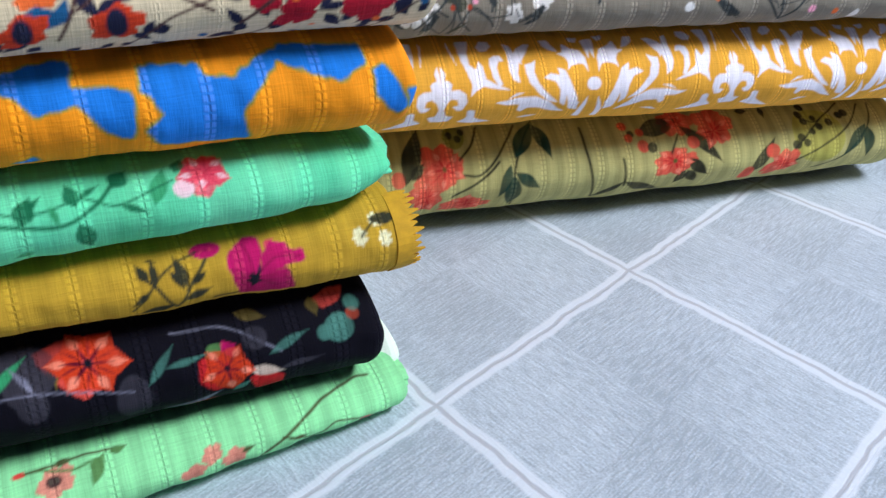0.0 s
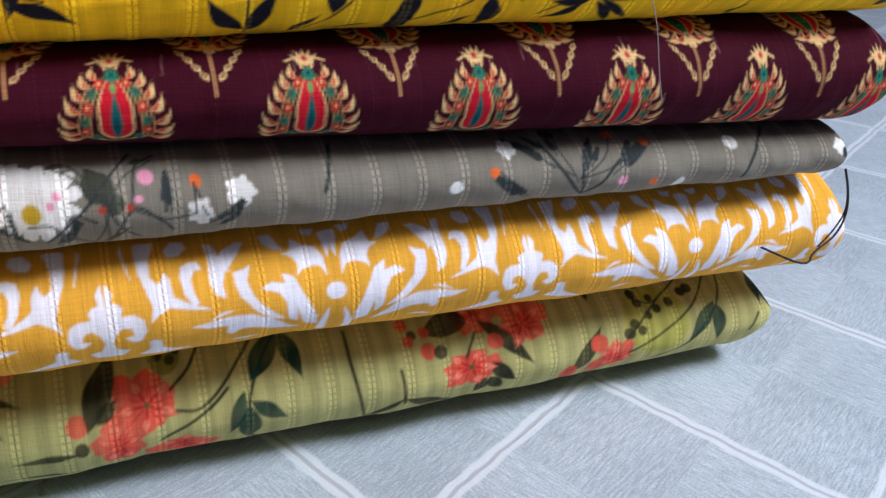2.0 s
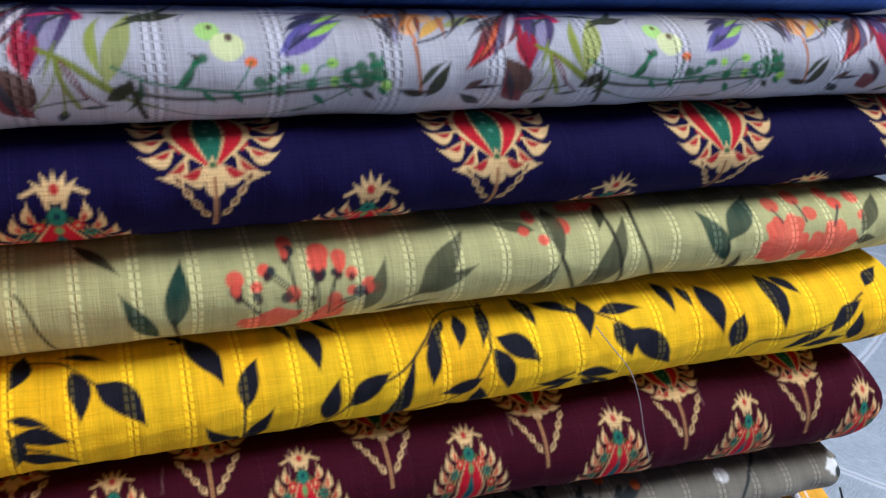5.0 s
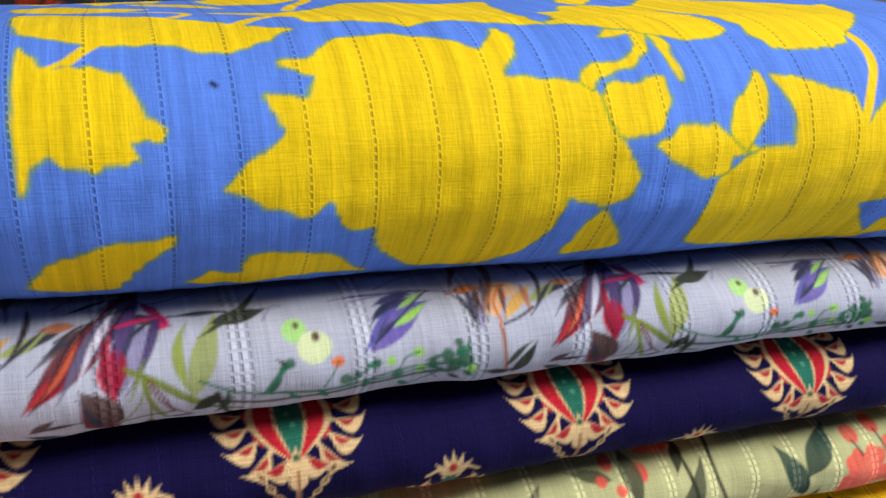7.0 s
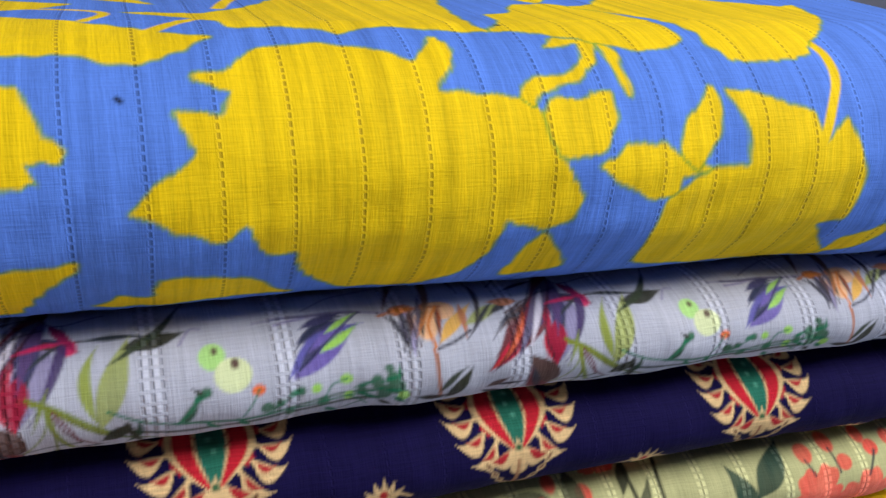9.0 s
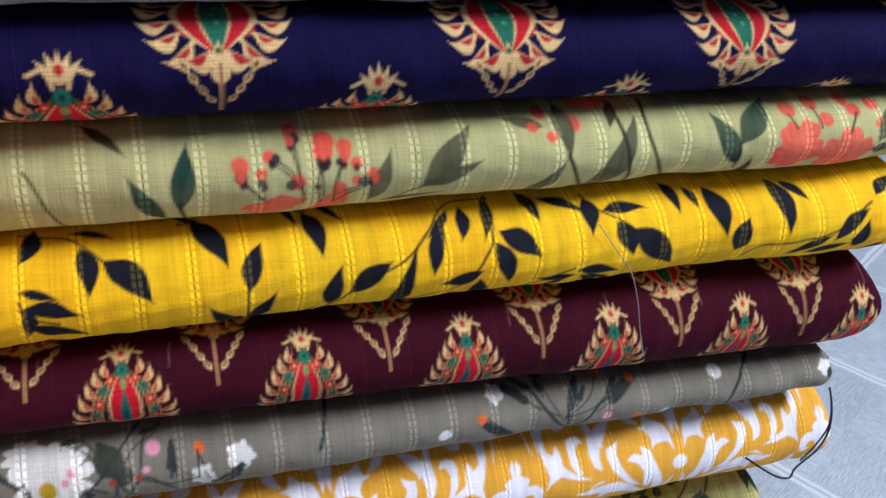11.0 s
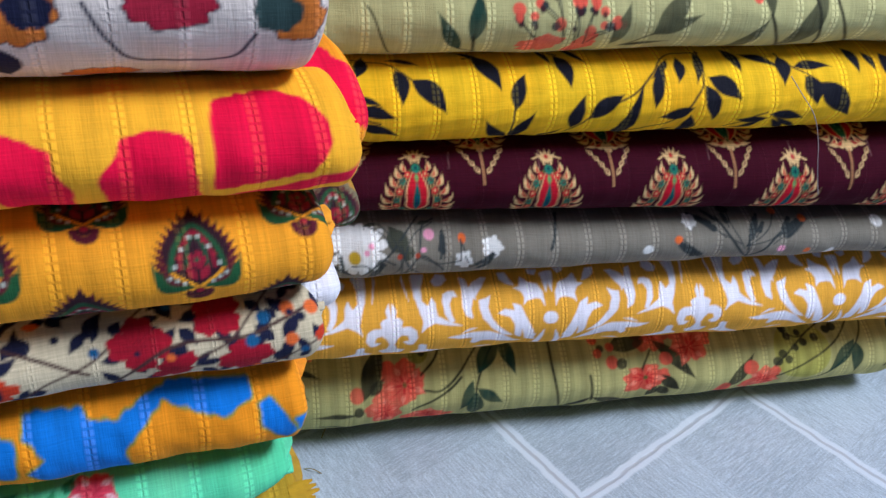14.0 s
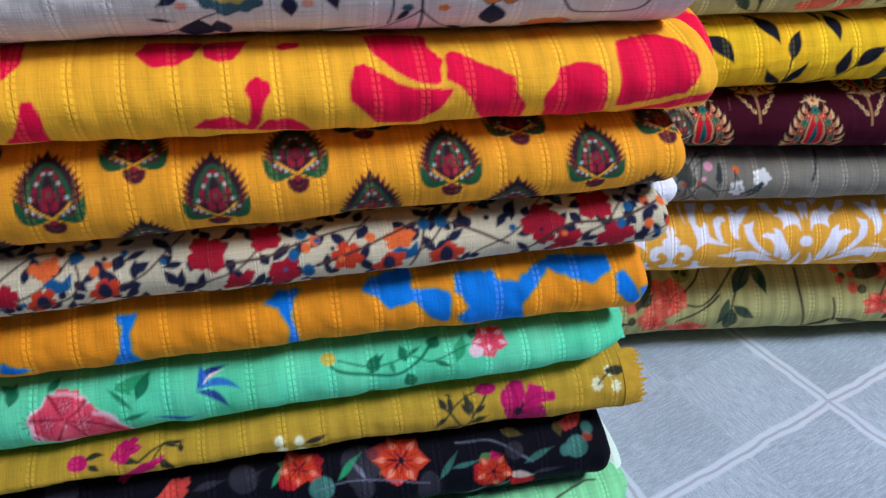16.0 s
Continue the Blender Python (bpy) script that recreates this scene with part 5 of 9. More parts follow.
    c.stroke([(0.2236, 0.0215), (0.2207, 0.0171), (0.2214, 0.0087)], 0.0005, BROWND)
    c.stroke([(0.2116, 0.0213), (0.2151, 0.0171), (0.2179, 0.0101)], 0.0005, SMOKE)
    c.stroke([(0.2116, 0.0199), (0.2165, 0.0215), (0.2243, 0.0215), (0.2306, 0.0215)], 0.001, ROBIN)
    c.stroke([(0.2292, 0.0215), (0.225, 0.0143), (0.2257, 0.008)], 0.0009, TERRA)
    c.stroke([(0.2264, 0.0073), (0.232, 0.0087), (0.2369, 0.0115)], 0.0008, SMOKE)
    c.leaf(0.2467, 0.0215, 0.017, 0.0014, -131, SMOKE)
    c.stroke([(0.2151, 0.0215), (0.22, 0.0215), (0.2236, 0.0206)], 0.0004, BROWND)
    c.leaf(0.2151, 0.0199, 0.0129, 0.0017, -77, SMOKE)
    c.leaf(0.2271, 0.0215, 0.0118, 0.0013, -122, TERRA)
    c.stroke([(0.1821, 0.0215), (0.1885, 0.0215), (0.1983, 0.0215)], 0.0006, VIOLETD)
    c.leaf(0.1885, 0.0164, 0.0136, 0.0019, 22, VIOLETD)
    c.leaf(0.187, 0.0052, 0.0134, 0.0025, 43, VIOLETD)
    c.leaf(0.1906, 0.0094, 0.0196, 0.0028, 38, VIOLET)
    c.leaf(0.1955, 0.0143, 0.0121, 0.0016, 35, LIME)
    c.stroke([(0.187, 0.0052), (0.1948, 0.0108), (0.206, 0.0215)], 0.0005, INKB)
    c.stroke([(0.1386, 0.001), (0.1484, -0.0032), (0.1625, -0.006), (0.173, -0.0067), (0.187, -0.006), (0.2004, -0.0046), (0.2095, -0.0025)], 0.0007, GDARK)
    c.stroke([(0.1555, -0.0046), (0.159, -0.0004), (0.1604, 0.0031)], 0.0006, GDARK)
    c.stroke([(0.1716, -0.0053), (0.1744, -0.0011), (0.1758, 0.0017)], 0.0005, GDARK)
    c.stroke([(0.1779, -0.0067), (0.1821, -0.0032), (0.187, -0.0004)], 0.0005, GDARK)
    c.stroke([(0.1934, -0.0053), (0.1955, -0.0004), (0.1997, 0.001)], 0.0005, GDARK)
    c.stroke([(0.2004, -0.0046), (0.2039, -0.0074), (0.206, -0.0102)], 0.0006, GDARK)
    c.leaf(0.159, 0.001, 0.0047, 0.0017, 26, GDARK)
    c.leaf(0.1618, 0.0024, 0.0035, 0.0012, 143, LEAFD)
    c.leaf(0.1618, -0.006, 0.0065, 0.0017, -49, GDARK)
    c.leaf(0.1702, -0.006, 0.0066, 0.002, -58, GDARK)
    c.leaf(0.1835, -0.0011, 0.0038, 0.0016, 22, GDARK)
    c.leaf(0.1807, -0.0053, 0.004, 0.0012, 135, LEAFG)
    c.leaf(0.1941, -0.0088, 0.0076, 0.0022, -56, GDARK)
    c.leaf(0.2018, -0.0018, 0.0067, 0.0012, 18, GDARK)
    c.leaf(0.2032, -0.0039, 0.0078, 0.0014, -26, GDARK)
    c.leaf(0.2095, -0.0004, 0.0058, 0.0012, 14, GDARK)
    c.leaf(0.2102, -0.0032, 0.0064, 0.0013, -6, GDARK)
    c.leaf(0.213, -0.006, 0.0059, 0.0018, -45, GDARK)
    c.leaf(0.2088, -0.0074, 0.0069, 0.0018, -45, LEAFD)
    c.leaf(0.2144, -0.0004, 0.0042, 0.0012, 90, GDARK)
    c.leaf(0.1386, -0.0067, 0.006, 0.0027, 35, LEAFD)
    c.stroke([(0.1428, -0.0032), (0.1449, -0.0109), (0.147, -0.02)], 0.0017, LEAFD)
    c.stroke([(0.126, 0.0024), (0.1295, -0.0025), (0.1316, -0.0081)], 0.0007, PLUM)
    c.stroke([(0.1316, -0.0081), (0.1246, -0.0095), (0.1189, -0.0109)], 0.0006, LEAFD)
    c.leaf(0.1253, 0.008, 0.0113, 0.001, -112, OLIVEST)
    c.stroke([(0.1253, 0.0024), (0.1232, -0.0039), (0.1182, -0.0116)], 0.0005, OLIVEST)
    c.leaf(0.1112, 0.001, 0.0147, 0.0048, -65, BROWN)
    c.leaf(0.1098, -0.0011, 0.0171, 0.0024, -71, SMOKE)
    c.leaf(0.1211, 0.0136, 0.0115, 0.0012, 43, SLATE)
    c.leaf(0.1175, 0.0185, 0.0137, 0.0014, 13, MAGENTA)
    c.leaf(0.2636, 0.0215, 0.0274, 0.0031, -138, PLUM)
    c.leaf(0.2678, 0.0215, 0.0201, 0.0033, -108, VIOLETD)
    c.leaf(0.2629, 0.0215, 0.0222, 0.0021, -99, CRIMI)
    c.leaf(0.2622, 0.0215, 0.0141, 0.0013, -6, BROWND)
    c.leaf(0.2186, 0.0215, 0.0149, 0.0017, -90, SMOKE)
    c.leaf(0.2299, 0.0215, 0.0109, 0.0011, -101, TERRAD)
    c.leaf(0.2151, 0.0215, 0.007, 0.0023, 0, TERRA)


def draw_white_over(c):
    c.leaf(0.2706, 0.0474, 0.057, 0.0059, -120, (98, 24, 42), curve=0.1)
    c.leaf(0.2551, 0.0178, 0.0221, 0.0018, -125, (190, 84, 52), curve=0.1)
    c.leaf(0.2692, 0.0332, 0.0393, 0.0041, -121, (92, 84, 108), curve=0)
    c.leaf(0.2643, 0.0262, 0.0261, 0.002, -114, (200, 190, 200), curve=0)
    c.leaf(0.2643, 0.0122, 0.0142, 0.0056, -99, (150, 24, 52), curve=0)
    c.leaf(0.2699, 0.0325, 0.026, 0.0037, -104, (84, 62, 104), curve=0)
    c.leaf(0.2741, 0.029, 0.0306, 0.0026, -106, (64, 46, 88), curve=0.1)
    c.leaf(0.2706, 0.0297, 0.0144, 0.003, -61, (150, 28, 76), curve=0)
    c.leaf(0.2516, 0.0269, 0.0154, 0.0016, 24, (42, 32, 44), curve=0)
    c.leaf(0.2537, 0.0003, 0.0166, 0.0023, -53, (58, 34, 44), curve=0.1)
    c.leaf(0.2439, -0.0081, 0.0105, 0.0015, 4, (50, 36, 44), curve=0)
    c.leaf(0.3289, 0.0031, 0.027, 0.004, 31, (88, 82, 148), curve=0.1)
    c.leaf(0.3324, 0.0052, 0.0194, 0.0011, 30, (130, 160, 70), curve=0.1)
    c.leaf(0.3317, 0.0101, 0.0198, 0.0019, 32, (44, 48, 70), curve=0.1)
    c.leaf(0.2818, -0.0025, 0.0217, 0.003, 88, (138, 146, 66), curve=0.15)
    c.leaf(0.2846, 0.0129, 0.0299, 0.0023, 49, (54, 62, 44), curve=-0.1)
    c.leaf(0.291, -0.0018, 0.0133, 0.002, -109, (40, 66, 44), curve=0.1)
    c.leaf(0.3015, -0.0053, 0.007, 0.0019, 53, (36, 74, 50), curve=0)
    c.leaf(0.2264, -0.0067, 0.0114, 0.0021, 43, (48, 54, 36), curve=0.1)
    c.leaf(0.2222, -0.0088, 0.0105, 0.0015, 0, (60, 44, 40), curve=0)
    c.leaf(0.2271, 0.0474, 0.0357, 0.0026, -99, (120, 84, 62), curve=0.1)
    c.leaf(0.2257, 0.0283, 0.0211, 0.0013, -106, (96, 86, 100), curve=0)
    c.leaf(0.2418, 0.0339, 0.0235, 0.0017, -100, (52, 42, 44), curve=0.1)
    c.leaf(0.2236, 0.0474, 0.0282, 0.0023, -112, (110, 80, 70), curve=0)
    c.leaf(0.2355, 0.0474, 0.0206, 0.0015, -84, (70, 54, 56), curve=0)
    c.stroke([(0.2657, 0.0059), (0.2727, 0.0017), (0.2839, -0.0067), (0.2945, -0.0123)], 0.001, (112, 116, 30))
    c.stroke([(0.2706, 0.0017), (0.2713, -0.006), (0.2706, -0.0158)], 0.0007, (112, 116, 30))
    c.stroke([(0.2713, 0.001), (0.2748, -0.0046), (0.2811, -0.0109)], 0.0006, (96, 50, 44))
    c.stroke([(0.2839, -0.006), (0.2945, -0.0123), (0.3169, -0.0207), (0.3366, -0.0165), (0.3506, -0.0074)], 0.0006, (40, 82, 52))
    c.stroke([(0.2692, 0.0269), (0.2573, 0.0206), (0.2481, 0.0059)], 0.0005, (40, 28, 40))
    c.stroke([(0.2678, 0.0276), (0.2601, 0.0094), (0.2615, 0.001)], 0.0005, (40, 28, 40))
    c.stroke([(0.2257, 0.0059), (0.2257, -0.0011), (0.2271, -0.0081)], 0.0006, (150, 90, 60))
    c.stroke([(0.2643, 0.0332), (0.2523, 0.0115), (0.2439, -0.0004)], 0.0004, (40, 22, 34))
    c.stroke([(0.2481, 0.0304), (0.265, 0.0474), (0.2706, 0.0297), (0.2839, 0.0325)], 0.0005, (60, 50, 60))
    c.stroke([(0.1906, 0.0241), (0.206, 0.0325), (0.2207, 0.0354)], 0.0004, (90, 84, 110))


def draw_azure(c):
    c.blob([(0.1477, -0.0024), (0.1519, 0.0025), (0.1638, 0.0109), (0.1589, 0.0221), (0.1701, 0.02), (0.1736, 0.027), (0.1645, 0.0305), (0.1645, 0.0326), (0.1729, 0.034), (0.1806, 0.0424), (0.1954, 0.0445), (0.2087, 0.0424), (0.2206, 0.0354), (0.2284, 0.0494), (0.2319, 0.0424), (0.2298, 0.034), (0.2234, 0.0263), (0.2466, 0.0235), (0.2529, 0.0186), (0.2557, 0.0074), (0.2627, -0.0038), (0.2599, -0.0101), (0.2529, -0.0136), (0.241, -0.0087), (0.2368, -0.0241), (0.2213, -0.043), (0.1996, -0.0395), (0.1877, -0.0241), (0.1863, -0.0157), (0.1785, -0.0164), (0.1743, -0.0066), (0.1687, -0.0108), (0.1568, -0.0073), (0.1519, -0.0031)], YEL, ragged=0.0008, seed=0, rim=YELRIM)
    c.blob([(0.2522, 0.0179), (0.255, 0.0228), (0.2627, 0.0228), (0.2733, 0.0256), (0.274, 0.0172), (0.2705, 0.0116), (0.2662, 0.0074), (0.2557, 0.0074)], YEL, ragged=0.0008, seed=1, rim=YELRIM)
    c.blob([(0.2466, 0.0235), (0.2508, 0.0298), (0.262, 0.0305), (0.2683, 0.0354), (0.2705, 0.0445), (0.2592, 0.041), (0.2641, 0.0473), (0.2754, 0.0452), (0.2726, 0.0354), (0.2655, 0.0291), (0.2536, 0.0256), (0.2501, 0.0214)], YEL, ragged=0.0008, seed=2, rim=YELRIM)
    c.blob([(0.2529, -0.0136), (0.2655, -0.0311), (0.2452, -0.036), (0.248, -0.0213)], YEL, ragged=0.0008, seed=3, rim=YELRIM)
    c.blob([(0.1028, 0.0396), (0.1063, 0.0361), (0.1077, 0.0319), (0.1189, 0.0319), (0.1259, 0.0291), (0.1294, 0.0214), (0.1308, 0.0165), (0.1357, 0.013), (0.1343, 0.0109), (0.1266, 0.0109), (0.1287, 0.006), (0.1231, 0.0053), (0.1182, 0.0039), (0.1119, 0.006), (0.1063, 0.0081), (0.1021, -0.0017), (0.1014, -0.001)], YEL, ragged=0.0008, seed=4, rim=YELRIM)
    c.blob([(0.0993, -0.0332), (0.1049, -0.022), (0.1175, -0.0164), (0.1364, -0.015), (0.1336, -0.0185), (0.1266, -0.0248), (0.1196, -0.0388), (0.1084, -0.0381)], YEL, ragged=0.0008, seed=5, rim=YELRIM)
    c.blob([(0.1371, -0.0381), (0.1442, -0.0304), (0.1512, -0.0339), (0.1533, -0.0227), (0.1638, -0.0234), (0.1757, -0.0262), (0.1884, -0.043), (0.1715, -0.0381), (0.1526, -0.0423)], YEL, ragged=0.0008, seed=6, rim=YELRIM)
    c.blob([(0.2662, 0.0039), (0.2754, 0.0095), (0.2873, 0.0095), (0.2922, 0.006), (0.3048, 0.0011), (0.2936, -0.0003), (0.2922, -0.0052), (0.2845, -0.0059), (0.274, -0.0003)], YEL, ragged=0.0008, seed=7, rim=YELRIM)
    c.blob([(0.2929, 0.0067), (0.295, 0.0137), (0.3062, 0.0263), (0.3083, 0.0179), (0.3048, 0.0088), (0.2985, 0.0018)], YEL, ragged=0.0008, seed=8, rim=YELRIM)
    c.blob([(0.2754, 0.0452), (0.2803, 0.0424), (0.2796, 0.0228), (0.2782, 0.0235)], YEL, ragged=0.0008, seed=9, rim=YELRIM)
    c.stroke([(0.1189, 0.041), (0.1154, 0.0361), (0.1098, 0.0319)], 0.0016, YEL)
    c.dot(0.147, 0.0256, 0.0007, INK, 1.00)
    c.dot(0.1477, 0.0249, 0.0007, INK, 1.00)
    c.blob([(0.288, -0.0353), (0.288, -0.0192), (0.2894, -0.008), (0.2971, -0.0017), (0.3048, 0.0018), (0.3161, 0.0025), (0.3168, 0.0102), (0.3097, 0.0256), (0.3189, 0.0228), (0.3392, 0.0172), (0.3406, 0.0067), (0.3511, 0.0151), (0.3539, 0.0074), (0.3582, -0.0024), (0.3568, -0.0178), (0.3462, -0.0192), (0.3666, -0.0437), (0.3329, -0.0444)], YEL, ragged=0.0008, seed=29, rim=YELRIM)
    c.stroke([(0.3399, 0.0067), (0.3497, 0.0249), (0.3518, 0.0354), (0.3497, 0.0431)], 0.0036, YEL)
    c.blob([(0.361, -0.0402), (0.3631, -0.0283), (0.3736, -0.0206), (0.3771, -0.0248), (0.3715, -0.0367)], YEL, ragged=0.0008, seed=31, rim=YELRIM)
    c.blob([(0.1, 0.076), (0.1077, 0.0816), (0.1378, 0.0634), (0.1575, 0.0529), (0.1708, 0.0501), (0.1645, 0.0431), (0.1533, 0.0368), (0.1449, 0.0368), (0.1378, 0.041), (0.1217, 0.0403), (0.1021, 0.0466)], YEL, ragged=0.0008, seed=40, rim=YELRIM)
    c.blob([(0.1484, 0.0886), (0.1715, 0.0837), (0.1863, 0.1005), (0.2024, 0.1306), (0.2206, 0.1313), (0.2326, 0.1173), (0.255, 0.1264), (0.2487, 0.0984), (0.2431, 0.0585), (0.2473, 0.0522), (0.2403, 0.0515), (0.2164, 0.0571), (0.2031, 0.0508), (0.1982, 0.055), (0.1757, 0.0571), (0.1729, 0.0655), (0.1624, 0.0767)], YEL, ragged=0.0008, seed=41, rim=YELRIM)
    c.blob([(0.2557, 0.0795), (0.2662, 0.083), (0.2747, 0.104), (0.2908, 0.1047), (0.2999, 0.0865), (0.3048, 0.0655), (0.3062, 0.0459), (0.2992, 0.041), (0.2873, 0.0403), (0.2733, 0.0459), (0.2592, 0.0508), (0.2473, 0.0522), (0.255, 0.0641)], YEL, ragged=0.0008, seed=42, rim=YELRIM)
    c.blob([(0.2929, 0.097), (0.3048, 0.1019), (0.3217, 0.1264), (0.3343, 0.1194), (0.3568, 0.1117), (0.3792, 0.0963), (0.3876, 0.0998), (0.3743, 0.0683), (0.3568, 0.048), (0.3504, 0.0438), (0.3462, 0.0368), (0.3336, 0.0347), (0.3175, 0.0347), (0.3126, 0.0438), (0.3133, 0.0508), (0.3083, 0.0732)], YEL, ragged=0.0008, seed=43, rim=YELRIM)
    c.blob([(0.3055, 0.1698), (0.335, 0.1964), (0.3645, 0.202), (0.3911, 0.1789), (0.3996, 0.1537), (0.3729, 0.1236), (0.3575, 0.1306), (0.3406, 0.1404), (0.3189, 0.1565)], YEL, ragged=0.0008, seed=44, rim=YELRIM)
    c.blob([(0.4122, 0.1586), (0.4304, 0.1768), (0.4311, 0.1677), (0.4311, 0.146), (0.4199, 0.1215), (0.3982, 0.1117), (0.3946, 0.1299)], YEL, ragged=0.0008, seed=45, rim=YELRIM)
    c.blob([(0.2571, 0.2559), (0.2992, 0.2503), (0.3245, 0.2335), (0.3273, 0.2118), (0.3069, 0.1782), (0.2768, 0.1747), (0.2564, 0.2013)], YEL, ragged=0.0008, seed=46, rim=YELRIM)
    c.blob([(0.1512, 0.2412), (0.194, 0.2503), (0.2403, 0.2552), (0.241, 0.2272), (0.2171, 0.1831), (0.2024, 0.1782), (0.1771, 0.1299), (0.1589, 0.1292), (0.1533, 0.1628), (0.1617, 0.1775)], YEL, ragged=0.0008, seed=47, rim=YELRIM)
    c.blob([(0.0866, 0.2146), (0.1168, 0.2342), (0.1477, 0.2433), (0.1406, 0.1537), (0.128, 0.1649), (0.121, 0.139), (0.1098, 0.1936), (0.1028, 0.1586), (0.0901, 0.1789)], YEL, ragged=0.0008, seed=48, rim=YELRIM)
    c.blob([(0.0957, 0.1222), (0.1091, 0.1369), (0.1196, 0.1222), (0.1371, 0.1124), (0.1287, 0.0998), (0.1196, 0.0928), (0.1112, 0.0907), (0.0978, 0.0977)], YEL, ragged=0.0008, seed=49, rim=YELRIM)
    c.blob([(0.2178, 0.1684), (0.2501, 0.1747), (0.2662, 0.1929), (0.2655, 0.1649), (0.2873, 0.153), (0.2543, 0.1474), (0.2417, 0.1376)], YEL, ragged=0.0008, seed=50, rim=YELRIM)
    c.blob([(0.3055, 0.1502), (0.3245, 0.1642), (0.2866, 0.1054), (0.2817, 0.1173), (0.2901, 0.139)], YEL, ragged=0.0008, seed=51, rim=YELRIM)
    c.blob([(0.1294, 0.1495), (0.1505, 0.1369), (0.1603, 0.1089), (0.1491, 0.1201), (0.1329, 0.1362)], YEL, ragged=0.0008, seed=52, rim=YELRIM)
    c.blob([(0.3336, 0.1782), (0.3974, 0.2055), (0.4213, 0.2027), (0.3911, 0.1873)], YEL, ragged=0.0008, seed=53, rim=YELRIM)
    c.stroke([(0.1547, 0.0522), (0.1617, 0.0606), (0.1687, 0.069)], 0.0036, YEL)
    c.stroke([(0.1203, 0.041), (0.1175, 0.0382), (0.114, 0.034)], 0.003, YEL)
    c.stroke([(0.1259, 0.0977), (0.1406, 0.0921), (0.1456, 0.0823), (0.1406, 0.0641)], 0.0032, YEL)
    c.stroke([(0.1933, 0.1649), (0.1933, 0.1481), (0.1827, 0.118), (0.1778, 0.0977)], 0.0042, YEL)
    c.stroke([(0.415, 0.1817), (0.4304, 0.1852), (0.4304, 0.1782)], 0.004, YEL)
    c.dot(0.2515, 0.0578, 0.0012, INK, 0.6)


def draw_orange(c):
    c.blob([(-0.1885, 0.0006), (-0.1779, -0.0057), (-0.1843, -0.0064), (-0.1899, -0.005)], BLUE, ragged=0.0007, seed=0, rim=BLUERIM)
    c.blob([(-0.1449, 0.0146), (-0.1372, 0.0146), (-0.1407, 0.0062), (-0.1407, -0.0008), (-0.1365, -0.0155), (-0.1499, -0.012), (-0.1435, 0.0013), (-0.1428, 0.009)], BLUE, ragged=0.0007, seed=1, rim=BLUERIM)
    c.blob([(-0.0873, 0.0118), (-0.0817, 0.0174), (-0.0726, 0.016), (-0.0775, 0.009), (-0.0768, -0.0001), (-0.0747, -0.0134), (-0.0796, -0.0134), (-0.0789, 0.0013), (-0.0817, 0.009)], BLUE, ragged=0.0007, seed=2, rim=BLUERIM)
    c.blob([(-0.048, 0.0125), (-0.0438, 0.0188), (-0.0326, 0.023), (-0.0262, 0.0209), (-0.0283, 0.0104), (-0.0199, 0.0097), (-0.0122, 0.0083), (-0.0129, -0.0071), (-0.0213, -0.0022), (-0.0269, 0.0062), (-0.0375, 0.0034), (-0.0424, 0.0097)], BLUE, ragged=0.0007, seed=3, rim=BLUERIM)
    c.blob([(-0.008, 0.0174), (0.0075, 0.0146), (0.0089, 0.0104), (0.018, 0.009), (0.0243, 0.0146), (0.0349, 0.0195), (0.058, 0.0174), (0.0587, 0.0104), (0.0496, 0.0055), (0.0405, 0.0083), (0.0313, 0.0132), (0.0236, 0.0055), (0.0173, -0.0015), (0.0208, -0.0148), (0.0117, -0.0141), (-0.0066, -0.0099), (-0.0094, -0.0029), (-0.0045, 0.0006), (-0.0066, 0.0055), (-0.0101, 0.0083)], BLUE, ragged=0.0007, seed=4, rim=BLUERIM)
    c.blob([(0.0601, 0.0069), (0.0644, 0.009), (0.0679, 0.0034), (0.0728, -0.0057), (0.0693, -0.0085), (0.0608, -0.0008)], BLUE, ragged=0.0007, seed=5, rim=BLUERIM)
    c.blob([(0.0714, -0.0001), (0.0756, -0.0001), (0.0742, -0.005), (0.0735, -0.0085)], BLUE, ragged=0.0007, seed=6, rim=BLUERIM)
    c.blob([(-0.0459, -0.0155), (-0.0403, -0.0106), (-0.0389, -0.0148), (-0.0459, -0.0155)], BLUE, ragged=0.0007, seed=7, rim=BLUERIM)


